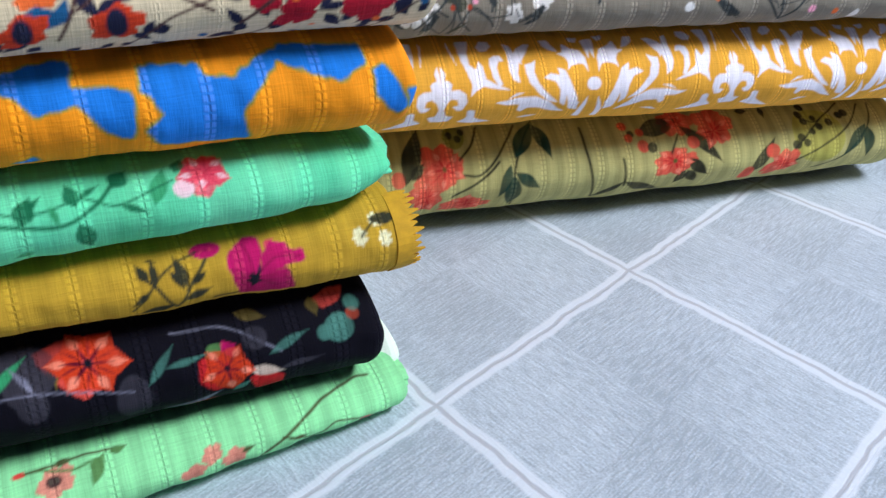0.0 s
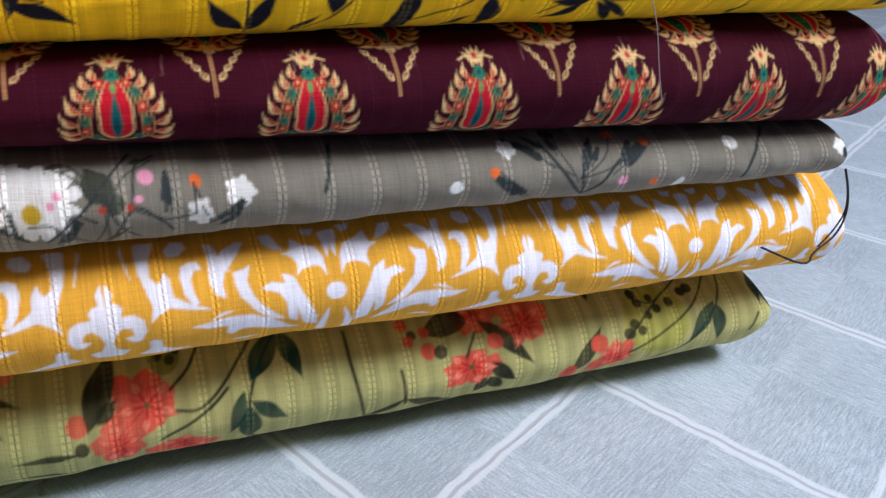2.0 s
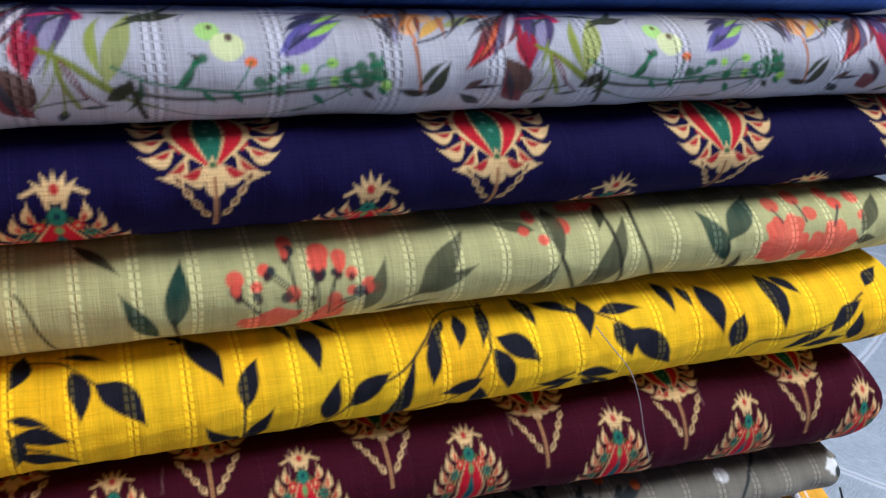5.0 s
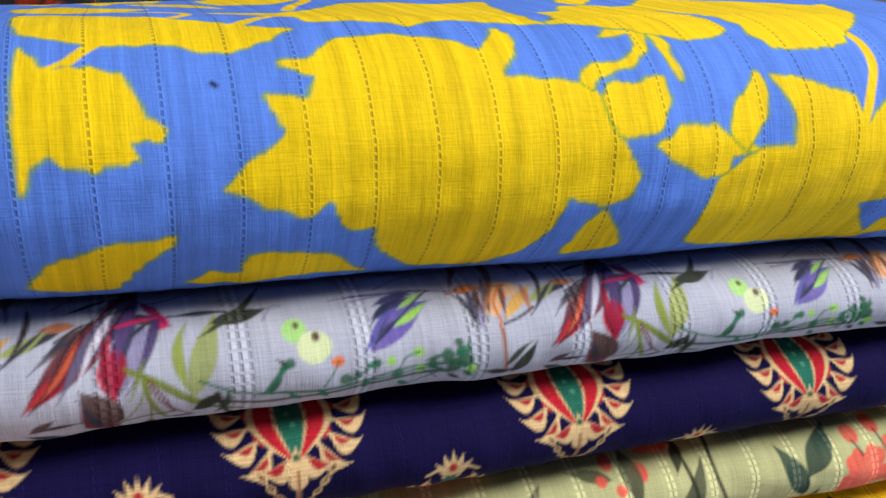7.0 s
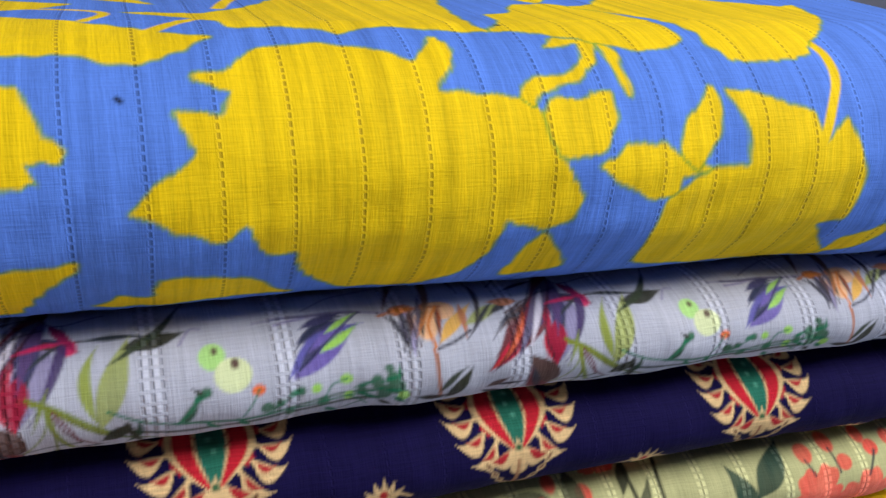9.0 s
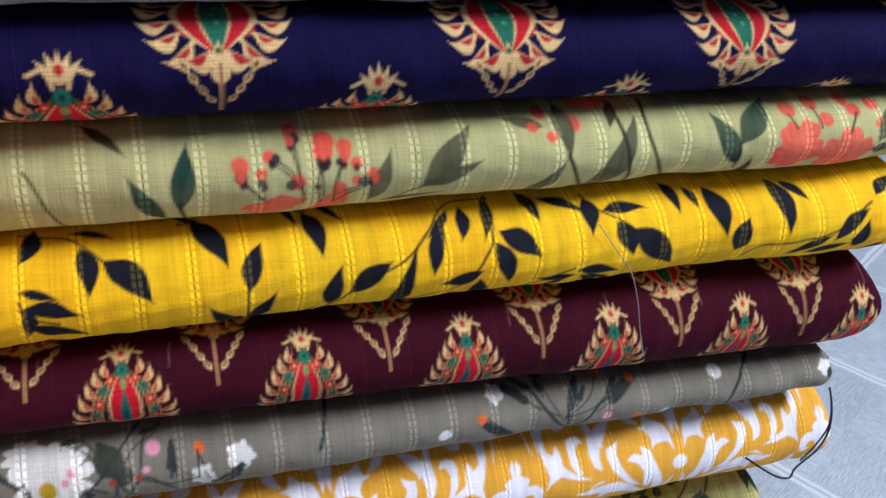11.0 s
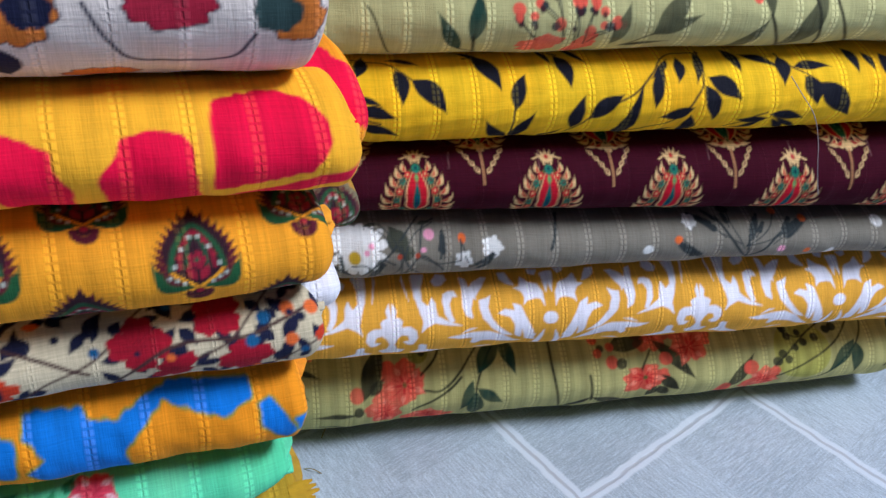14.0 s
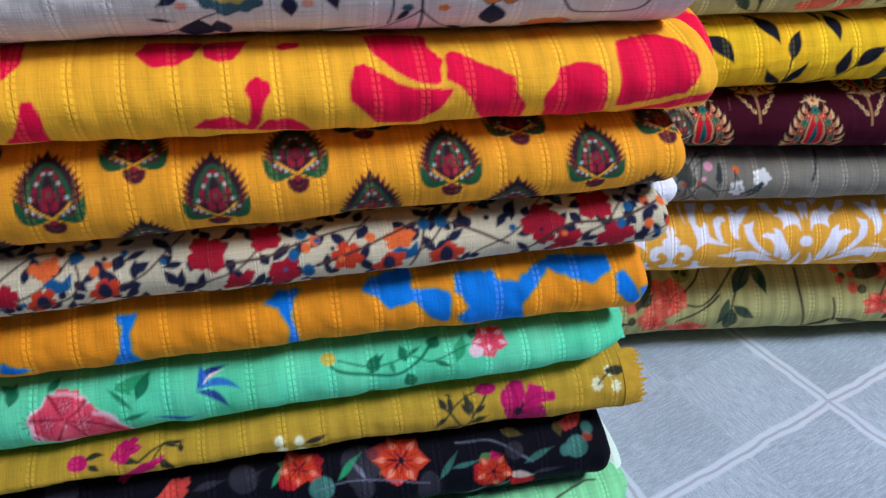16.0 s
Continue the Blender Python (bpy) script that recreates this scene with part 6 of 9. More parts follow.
def draw_scarlet(c):
    c.blob([(-0.0402, 0.031), (-0.017, 0.0289), (-0.017, 0.0198), (-0.0128, 0.0135), (-0.0149, 0.0037), (-0.0226, 0.0044), (-0.0311, 0.0093), (-0.0374, 0.0177)], SCAR, ragged=0.0006, seed=0)
    c.blob([(-0.0451, 0.0114), (-0.0409, 0.0128), (-0.0367, 0.0093), (-0.0304, 0.0051), (-0.0212, 0.003), (-0.01, 0.0023), (-0.0128, -0.0019), (-0.0177, -0.0075), (-0.0254, -0.0145), (-0.0388, -0.0124), (-0.0423, -0.0054), (-0.0472, -0.0005), (-0.0472, 0.0051)], SCAR, ragged=0.0006, seed=1)
    c.blob([(-0.0114, 0.0163), (-0.0086, 0.0177), (-0.0009, 0.0128), (0.0083, 0.0072), (0.0132, 0.0051), (0.0132, -0.0005), (0.0167, -0.0075), (0.0167, -0.0194), (0.0013, -0.0194), (-0.0037, -0.0026), (-0.0086, 0.003), (-0.0128, 0.0051)], SCAR, ragged=0.0006, seed=2)
    c.blob([(0.0251, -0.0208), (0.023, -0.0012), (0.0272, 0.0016), (0.0301, 0.0072), (0.0364, 0.01), (0.0448, 0.0086), (0.0469, 0.0058), (0.0476, -0.0012), (0.0483, -0.011), (0.049, -0.0173)], SCAR, ragged=0.0006, seed=3)
    c.blob([(0.0511, -0.011), (0.0532, 0.0191), (0.0659, 0.024), (0.0701, 0.024), (0.0778, 0.0212), (0.0814, 0.0163), (0.0835, 0.0121), (0.0842, 0.0051), (0.0814, 0.0002), (0.0785, -0.004), (0.0694, -0.0061)], SCAR, ragged=0.0006, seed=4)
    c.blob([(0.0532, -0.0173), (0.0792, -0.0061), (0.0919, -0.0033), (0.0919, -0.004), (0.0898, -0.0096), (0.0645, -0.018)], SCAR, ragged=0.0006, seed=5)
    c.blob([(-0.1182, 0.0219), (-0.114, 0.0296), (-0.095, 0.0289), (-0.0992, 0.0198), (-0.1048, 0.0149), (-0.1126, 0.0149)], SCAR, ragged=0.0006, seed=6)
    c.blob([(-0.0957, 0.0275), (-0.0789, 0.0303), (-0.0831, 0.0226), (-0.0852, 0.017), (-0.0908, 0.017), (-0.095, 0.0198)], SCAR, ragged=0.0006, seed=7)
    c.blob([(-0.0711, 0.024), (-0.0683, 0.0261), (-0.0627, 0.0261), (-0.0634, 0.0219), (-0.0683, 0.0212)], SCAR, ragged=0.0006, seed=8)
    c.blob([(-0.0824, 0.0072), (-0.0789, 0.01), (-0.0746, 0.0079), (-0.0739, 0.0044), (-0.0767, 0.0009), (-0.081, -0.0131), (-0.0845, -0.0124), (-0.081, 0.0016), (-0.0831, 0.0051)], SCAR, ragged=0.0006, seed=9)
    c.blob([(-0.1013, -0.0082), (-0.0971, -0.0047), (-0.0894, -0.004), (-0.0838, -0.0082), (-0.0824, -0.0124), (-0.1013, -0.0096)], SCAR, ragged=0.0006, seed=10)
    c.blob([(-0.081, -0.0131), (-0.0781, -0.0068), (-0.0697, -0.0061), (-0.0627, -0.0124), (-0.0613, -0.0194)], SCAR, ragged=0.0006, seed=11)
    c.blob([(-0.1625, 0.0331), (-0.1547, 0.0352), (-0.154, 0.0219), (-0.1568, 0.0156), (-0.1604, 0.0114)], SCAR, ragged=0.0006, seed=20)
    c.blob([(-0.1547, 0.0037), (-0.1505, 0.0044), (-0.1491, -0.0026), (-0.1498, -0.0187), (-0.1646, -0.0159), (-0.1575, -0.004)], SCAR, ragged=0.0006, seed=21)
    c.stroke([(-0.0381, 0.0163), (-0.0262, 0.0058), (-0.0086, 0.0023)], 0.0012, AMBER)
    c.stroke([(-0.0086, 0.0023), (-0.0163, -0.0068), (-0.0254, -0.0159)], 0.0009, AMBER)
    c.stroke([(-0.0079, 0.0016), (-0.0121, -0.0068), (-0.0212, -0.0145)], 0.0006, AMBER)
    c.stroke([(-0.0065, 0.0009), (-0.0044, -0.0068), (0.002, -0.018)], 0.001, AMBER)
    c.stroke([(0.0497, 0.0086), (0.049, -0.0005), (0.0511, -0.0187)], 0.0016, AMBER)
    c.stroke([(0.0511, -0.0187), (0.0701, -0.0075), (0.0912, -0.004)], 0.0008, AMBER)
    c.stroke([(-0.0072, 0.0002), (-0.0079, -0.0089)], 0.0006, AMBER)


def draw_cream(c):
    c.flower(-0.1057, 0.0092, 0.0081, 4, CRIM, shade=CRIMD, deep=.35, squash=1, turn=35)
    c.flower(-0.0833, 0.0141, 0.0071, 4, CRIM, shade=CRIMD, deep=.35, squash=.9, turn=50)
    c.flower(-0.0777, -0.002, 0.0079, 4, CRIM, shade=CRIMD, deep=.35, squash=.8, turn=55)
    c.flower(-0.0952, -0.0034, 0.0074, 4, CRIM, shade=CRIMD, deep=.35, squash=.6, turn=35)
    c.flower(0.0269, 0.0057, 0.0091, 4, CRIM, shade=CRIMD, deep=.35, squash=1, turn=0)
    c.flower(0.05, 0.0134, 0.0084, 4, CRIM, shade=CRIMD, deep=.35, squash=.9, turn=44)
    c.flower(0.036, -0.0034, 0.0081, 4, CRIM, shade=CRIMD, deep=.35, squash=.6, turn=40)
    c.flower(0.057, -0.002, 0.0085, 4, CRIM, shade=CRIMD, deep=.35, squash=.8, turn=10)
    c.flower(0.0816, 0.0015, 0.0033, 5, VERMI, shade=CRIMD, deep=.3, squash=1, turn=25)
    c.flower(-0.0531, 0.0015, 0.0064, 6, VERMI, shade=CRIMD, deep=.3, squash=1, turn=45)
    c.flower(-0.1633, 0.0099, 0.0057, 5, ORANGEC, shade=VERMI, deep=.3, squash=.7, turn=55)
    c.blob([(-0.1654, 0.0043), (-0.1619, 0.0064), (-0.1583, 0.0043), (-0.1548, 0.0078), (-0.1555, 0.0015), (-0.1612, 0.0001)], TEALB)
    c.flower(-0.1787, 0.0008, 0.005, 5, CRIM, shade=CRIMD, deep=.3, squash=1, turn=10)
    c.flower(-0.1668, -0.0027, 0.0065, 5, VERMI, shade=CRIMD, deep=.35, squash=.7, turn=45)
    c.flower(-0.1443, -0.002, 0.0068, 5, VERMI, shade=CRIMD, deep=.35, squash=.7, turn=35)
    c.dot(-0.1443, -0.002, 0.0025, INKB, 1.55)
    c.dot(-0.1661, -0.0034, 0.0025, INKB, 1.41)
    c.flower(-0.0321, 0.0071, 0.0067, 5, ORANGEC, shade=VERMI, deep=.3, squash=.7, turn=15)
    c.blob([(-0.0363, 0.0015), (-0.0328, 0.0036), (-0.0286, 0.0022), (-0.025, 0.0057), (-0.025, -0.0006), (-0.0314, -0.0027)], TEALB)
    c.flower(-0.037, -0.0034, 0.0078, 5, VERMI, shade=CRIMD, deep=.35, squash=.6, turn=30)
    c.flower(-0.0138, -0.0027, 0.0079, 5, VERMI, shade=CRIMD, deep=.35, squash=.7, turn=10)
    c.dot(-0.037, -0.0034, 0.0025, INKB, 1.60)
    c.dot(-0.0138, -0.0027, 0.0028, INKB, 1.60)
    c.stroke([(-0.065, -0.0006), (-0.0475, 0.0043), (-0.0187, 0.0127), (0.0121, -0.0013)], 0.0011, BROWND)
    c.stroke([(0.0199, -0.0062), (0.036, 0.0043), (0.0591, 0.0057), (0.0802, 0.0134)], 0.0012, BROWND)
    c.stroke([(-0.1801, 0.0071), (-0.1682, 0.0162), (-0.1548, 0.0167)], 0.0009, BROWND)
    c.stroke([(-0.0994, 0.0043), (-0.084, 0.0057), (-0.0636, 0.0113), (-0.0461, 0.0148)], 0.0011, BROWND)
    c.stroke([(-0.1541, 0.012), (-0.1527, 0.0036), (-0.1576, -0.0027), (-0.1703, -0.0048)], 0.0008, BROWND)
    c.stroke([(-0.0215, 0.0106), (-0.0243, 0.0022), (-0.0286, -0.0062)], 0.001, BROWND)
    c.dot(-0.1682, 0.0106, 0.0021, ORANGEC, 1.15)
    c.dot(-0.1471, 0.0064, 0.0018, ORANGEC, 1.17)
    c.dot(-0.065, 0.0099, 0.0021, ORANGEC, 1.15)
    c.dot(-0.0685, 0.0071, 0.0018, ORANGEC, 1.17)
    c.dot(-0.0433, 0.0085, 0.0021, ORANGEC, 1.00)
    c.dot(-0.0019, 0.0167, 0.0021, ORANGEC, 0.60)
    c.dot(-0.0019, 0.0167, 0.0021, ORANGEC, 0.60)
    c.dot(0.0711, 0.0127, 0.0021, ORANGEC, 1.31)
    c.dot(0.0788, 0.012, 0.0025, ORANGEC, 1.13)
    c.dot(0.0711, 0.0022, 0.0021, ORANGEC, 1.00)
    c.dot(-0.1534, 0.0134, 0.0025, TEALB, 1.22)
    c.dot(-0.1471, 0.0167, 0.0025, TEALB, 0.66)
    c.dot(-0.0735, 0.005, 0.0021, TEALB, 1.15)
    c.dot(-0.0699, 0.0134, 0.0025, TEALB, 1.14)
    c.dot(-0.0685, -0.0027, 0.0025, TEALB, 1.41)
    c.dot(-0.0215, 0.012, 0.0025, TEALB, 1.13)
    c.dot(-0.0145, 0.012, 0.0025, TEALB, 1.27)
    c.dot(0.0591, 0.0036, 0.0021, TEALB, 1.00)
    c.dot(0.0634, 0.0106, 0.0021, TEALB, 1.16)
    c.dot(-0.1689, 0.0167, 0.0021, TEALB, 0.60)


def draw_green(c):
    c.leaf(-0.192, 0.0099, 0.0103, 0.0049, 74, GDARK)
    c.leaf(-0.1772, 0.0141, 0.0075, 0.0036, 49, GDARK)
    c.leaf(-0.1519, 0.0113, 0.0165, 0.0056, 20, GMID)
    c.leaf(-0.1434, 0.0064, 0.0132, 0.0049, 65, GDARK)
    c.leaf(-0.1512, 0.0141, 0.0084, 0.004, -42, GMID)
    c.stroke([(-0.0647, 0.0127), (-0.0612, 0.0064), (-0.0394, 0.0015), (-0.0267, 0.0057), (-0.0176, 0.0155)], 0.0012, GDARK)
    c.leaf(-0.0478, 0.0029, 0.0094, 0.0054, 63, GDARK)
    c.leaf(-0.0317, 0.0064, 0.008, 0.0043, 105, GDARK)
    c.leaf(-0.0317, 0.0015, 0.0115, 0.0055, -76, GDARK)
    c.leaf(-0.0211, 0.0106, 0.008, 0.0055, 52, GDARK)
    c.dot(-0.0647, 0.012, 0.0032, MUSTL, 1.00)
    c.leaf(-0.045, -0.0069, 0.006, 0.0029, -160, GMID)
    c.flower(0.0056, 0.012, 0.0085, 5, ROSE, shade=ROSEP, deep=.3, squash=.9, turn=55)
    c.dot(-0.0007, 0.0078, 0.0032, ROSEP, 0.99)
    c.leaf(-0.0099, 0.0036, 0.0142, 0.0048, 70, GMID)
    c.leaf(-0.0021, 0.0141, 0.0056, 0.0041, 60, GDARK)
    c.dot(0.0703, 0.0001, 0.0003, GDARK, 1.60)
    c.dot(-0.1673, 0.0036, 0.0018, CRIMD, 0.98)
    c.leaf(-0.1835, 0.0022, 0.0056, 0.001, 0, CRIMD)
    c.leaf(-0.1821, 0.0015, 0.0041, 0.0003, -31, CRIMD)
    c.leaf(-0.1835, 0.0022, 0.0036, 0.0009, -79, CRIMD)
    c.leaf(-0.1842, 0.0015, 0.0035, 0.0004, -127, CRIMD)
    c.leaf(-0.1835, 0.0022, 0.0043, 0.0008, -171, CRIMD)
    c.leaf(-0.1849, 0.0029, 0.0043, 0.0003, 171, CRIMD)
    c.leaf(-0.1835, 0.0022, 0.0045, 0.0009, 141, CRIMD)
    c.leaf(-0.1835, 0.0036, 0.0031, 0.0003, 117, CRIMD)
    c.leaf(-0.1835, 0.0022, 0.0041, 0.001, 59, CRIMD)
    c.leaf(-0.1821, 0.0029, 0.0047, 0.0004, 26, CRIMD)
    c.leaf(0.007, 0.012, 0.0076, 0.0065, -22, ROSE)
    c.leaf(0.0063, 0.012, 0.0058, 0.0068, -104, ROSE)
    c.leaf(0.0056, 0.0127, 0.0078, 0.0065, -175, ROSE)
    c.leaf(0.0063, 0.0127, 0.0066, 0.0065, 122, ROSE)
    c.leaf(0.007, 0.0127, 0.0075, 0.0075, 41, ROSE)
    c.leaf(0.0098, 0.0113, 0.0038, 0.0017, -22, ROSEP)
    c.leaf(0.0063, 0.012, 0.0051, 0.0009, -16, ROSED)
    c.leaf(0.007, 0.0113, 0.0035, 0.0004, -53, ROSED)
    c.leaf(0.0056, 0.0099, 0.0029, 0.0018, -104, ROSEP)
    c.leaf(0.0063, 0.012, 0.0036, 0.0009, -101, ROSED)
    c.leaf(0.0049, 0.0113, 0.0035, 0.0004, -143, ROSED)
    c.leaf(0.0028, 0.012, 0.0042, 0.0018, 180, ROSEP)
    c.leaf(0.0063, 0.012, 0.0049, 0.0008, 180, ROSED)
    c.leaf(0.0049, 0.0127, 0.0047, 0.0005, 154, ROSED)
    c.leaf(0.0049, 0.0148, 0.0038, 0.0019, 112, ROSEP)
    c.leaf(0.0063, 0.012, 0.0047, 0.001, 117, ROSED)
    c.leaf(0.007, 0.0134, 0.0043, 0.0006, 80, ROSED)
    c.leaf(0.0091, 0.0148, 0.0041, 0.0021, 31, ROSEP)
    c.leaf(0.0063, 0.012, 0.0055, 0.0011, 40, ROSED)
    c.leaf(0.0084, 0.0127, 0.0043, 0.0004, 9, ROSED)
    c.leaf(-0.1456, 0.0029, 0.0129, 0.0019, 135, GDARK)
    c.leaf(-0.1498, -0.0013, 0.0101, 0.002, 12, GDARK)
    c.leaf(-0.1891, 0.0141, 0.0085, 0.0037, 138, GDARK)
    c.stroke([(-0.0605, 0.0106), (-0.0464, 0.0057), (-0.0309, 0.0085), (-0.0197, 0.005), (-0.0035, 0.0113)], 0.0007, GDARK)
    c.leaf(-0.0464, 0.0057, 0.0079, 0.0019, 45, GDARK)
    c.leaf(-0.0309, 0.0085, 0.0072, 0.0017, 29, GDARK)
    c.leaf(-0.0387, 0.0078, 0.0065, 0.0019, -77, GMID)
    c.leaf(-0.0197, 0.005, 0.0085, 0.0021, -24, GDARK)
    c.blob([(-0.1849, 0.0043), (-0.1793, 0.0085), (-0.1772, 0.0127), (-0.1695, 0.012), (-0.1631, 0.0092), (-0.1617, 0.005), (-0.1533, 0.0015), (-0.147, -0.0132), (-0.161, -0.0118), (-0.1751, -0.0076), (-0.1842, -0.0048)], ROSE, ragged=0.0006, seed=3, rim=ROSEP)
    c.blob([(-0.1772, 0.0127), (-0.1695, 0.012), (-0.1631, 0.0092), (-0.1666, 0.0064), (-0.1744, 0.0078)], ROSED, ragged=0.0005, seed=5)
    c.blob([(-0.1828, 0.0036), (-0.1765, 0.005), (-0.173, 0.0008), (-0.1779, -0.0027), (-0.1835, -0.002)], ROSED, ragged=0.0005, seed=5)
    c.blob([(-0.1702, 0.0036), (-0.1603, 0.0036), (-0.1561, -0.0006), (-0.1652, -0.0027)], ROSED, ragged=0.0005, seed=5)
    c.blob([(-0.161, -0.0048), (-0.1526, -0.002), (-0.1477, -0.0125)], ROSED, ragged=0.0005, seed=5)
    c.stroke([(-0.173, 0.0008), (-0.1666, 0.0036), (-0.1631, 0.0078)], 0.0008, ROSEP, alpha=0.7)
    c.stroke([(-0.1723, 0.0001), (-0.1765, 0.0036), (-0.1807, 0.0036)], 0.0008, ROSEP, alpha=0.7)
    c.stroke([(-0.1723, 0.0001), (-0.1624, -0.0013), (-0.1526, -0.0104)], 0.0008, ROSEP, alpha=0.7)
    c.leaf(-0.1195, 0.0071, 0.0161, 0.0036, 34, INDIGO, curve=0.15)
    c.leaf(-0.1181, 0.0071, 0.0112, 0.0031, 90, AZUREB, curve=-0.1)
    c.leaf(-0.1188, 0.0071, 0.0177, 0.0031, -9, AZUREB, curve=0.2)
    c.leaf(-0.1195, 0.0064, 0.0155, 0.0031, -36, INDIGO, curve=0.15)
    c.leaf(-0.1216, -0.0041, 0.0163, 0.0022, 173, AZUREB, curve=0.1)
    c.leaf(-0.1167, 0.0092, 0.0097, 0.0011, 30, ROSEP, curve=0.1)
    c.flower(-0.1709, 0.0078, 0.0071, 4, ROSE, shade=ROSED, deep=0.25, turn=115)
    c.flower(-0.1709, 0.0078, 0.0039, 4, ROSED, shade=ROSEP, deep=0.35, turn=135)
    c.flower(-0.1779, 0.0022, 0.0063, 4, ROSE, shade=ROSED, deep=0.25, turn=85)
    c.flower(-0.1779, 0.0022, 0.0035, 4, ROSED, shade=ROSEP, deep=0.35, turn=105)
    c.flower(-0.1645, 0.0001, 0.0077, 4, ROSE, shade=ROSED, deep=0.25, turn=150)
    c.flower(-0.1645, 0.0001, 0.0042, 4, ROSED, shade=ROSEP, deep=0.35, turn=170)
    c.flower(-0.154, -0.0069, 0.0049, 4, ROSE, shade=ROSED, deep=0.25, turn=205)
    c.flower(-0.154, -0.0069, 0.0027, 4, ROSED, shade=ROSEP, deep=0.35, turn=225)
    c.stroke([(-0.1772, 0.0127), (-0.1744, 0.0078), (-0.1723, 0.0029)], 0.0014, (140, 16, 48), end_width=0.0005)
    c.stroke([(-0.1842, 0.0036), (-0.1779, 0.0036), (-0.1723, 0.0029)], 0.0014, (140, 16, 48), end_width=0.0005)
    c.stroke([(-0.1631, 0.0085), (-0.1666, 0.005), (-0.1709, 0.0029)], 0.0014, (140, 16, 48), end_width=0.0005)
    c.stroke([(-0.147, -0.0132), (-0.1575, -0.002), (-0.1709, 0.0022)], 0.0014, (140, 16, 48), end_width=0.0005)
    c.stroke([(-0.1758, -0.0062), (-0.1737, -0.002), (-0.1716, 0.0015)], 0.0014, (140, 16, 48), end_width=0.0005)
    c.stroke([(-0.1652, -0.0111), (-0.1673, -0.0027), (-0.1709, 0.0015)], 0.0014, (140, 16, 48), end_width=0.0005)
    c.stroke([(-0.1751, 0.0127), (-0.1695, 0.012), (-0.1645, 0.0099)], 0.0016, ROSEP, alpha=0.55)
    c.stroke([(-0.1842, 0.0022), (-0.1842, -0.0013), (-0.1807, -0.0048)], 0.0016, ROSEP, alpha=0.55)
    c.stroke([(-0.1603, 0.0036), (-0.1547, 0.0015), (-0.1491, -0.0055)], 0.0016, ROSEP, alpha=0.55)
    c.stroke([(-0.173, -0.0076), (-0.1702, -0.0125)], 0.0016, ROSEP, alpha=0.55)


def draw_mustard(c):
    c.dot(0.0185, 0.0007, 0.0032, INKB, 1.10)
    c.dot(0.0044, 0.0108, 0.0049, MAGEN, 0.60)
    c.stroke([(0.0037, 0.0077), (-0.0026, 0), (-0.0068, -0.0084)], 0.0011, LEAFD)
    c.stroke([(-0.0068, -0.0084), (-0.0131, 0.0021), (-0.0173, 0.0056)], 0.0011, LEAFD)
    c.leaf(-0.0131, 0.0021, 0.0087, 0.0026, 90, LEAFD)
    c.leaf(-0.0152, 0.0042, 0.0063, 0.003, 117, LEAFD)
    c.leaf(-0.0033, 0, 0.0109, 0.0039, 105, LEAFD)
    c.leaf(-0.0047, -0.0042, 0.0095, 0.003, 17, LEAFD)
    c.leaf(-0.0075, -0.0063, 0.0121, 0.0036, -170, LEAFD)
    c.stroke([(0.0051, -0.0063), (0.0199, -0.007)], 0.0011, LEAFD)
    c.flower(0.0641, 0.0108, 0.0028, 7, DAISY, shade=MUST, deep=.4, squash=1, turn=46)
    c.flower(0.0571, 0.0056, 0.0028, 7, DAISY, shade=MUST, deep=.4, squash=1, turn=26)
    c.flower(0.0662, 0.0042, 0.0025, 7, DAISY, shade=MUST, deep=.4, squash=1, turn=24)
    c.leaf(0.0613, 0.0108, 0.0126, 0.0043, 0, LEAFD)
    c.stroke([(0.0641, 0.0108), (0.0578, 0.0056)], 0.0008, LEAFD)
    c.leaf(-0.1303, 0.0056, 0.0052, 0.0022, 90, LEAFD)
    c.stroke([(-0.1485, 0.0035), (-0.1373, 0.0108), (-0.131, 0.0108)], 0.001, LEAFD)
    c.stroke([(-0.1373, 0.0108), (-0.1422, 0.0035)], 0.0008, LEAFD)
    c.leaf(-0.1562, 0.007, 0.0104, 0.0032, -20, LEAFD)
    c.leaf(-0.1345, -0.0077, 0.0153, 0.0043, 108, LEAFD)
    c.flower(-0.1527, 0.0108, 0.0077, 5, MAGEN, shade=MAG2, deep=.3, squash=.6, turn=54)
    c.flower(-0.1485, -0.0028, 0.0136, 5, MAGEN, shade=MAG2, deep=.3, squash=.25, turn=35)
    c.dot(-0.1717, 0.0077, 0.004, MAGEN, 1.09)
    c.leaf(-0.1689, 0.0091, 0.0072, 0.0026, 14, LEAFD)
    c.leaf(-0.1675, 0.0063, 0.0065, 0.003, -49, LEAFD)
    c.leaf(-0.1668, 0.0108, 0.0057, 0.0026, -10, LEAFD)
    c.dot(-0.0896, 0.0014, 0.0021, DAISY, 1.48)
    c.dot(-0.0889, -0.0056, 0.0022, DAISY, 1.42)
    c.dot(-0.0812, 0, 0.0021, DAISY, 1.48)
    c.dot(-0.0805, -0.0077, 0.0021, DAISY, 1.31)
    c.leaf(-0.0791, -0.0014, 0.0109, 0.003, 15, LEAFD)
    c.leaf(-0.077, -0.0049, 0.0064, 0.002, 6, LEAFD)
    c.leaf(0.0255, 0.0035, 0.0051, 0.003, -16, ROSE)
    c.leaf(0.0213, 0.0007, 0.0049, 0.0037, -82, ROSE)
    c.leaf(0.0164, 0.0035, 0.0051, 0.0032, -164, ROSE)
    c.leaf(0.0178, 0.007, 0.0047, 0.0032, 126, ROSE)
    c.leaf(0.0234, 0.0077, 0.0045, 0.0031, 39, ROSE)
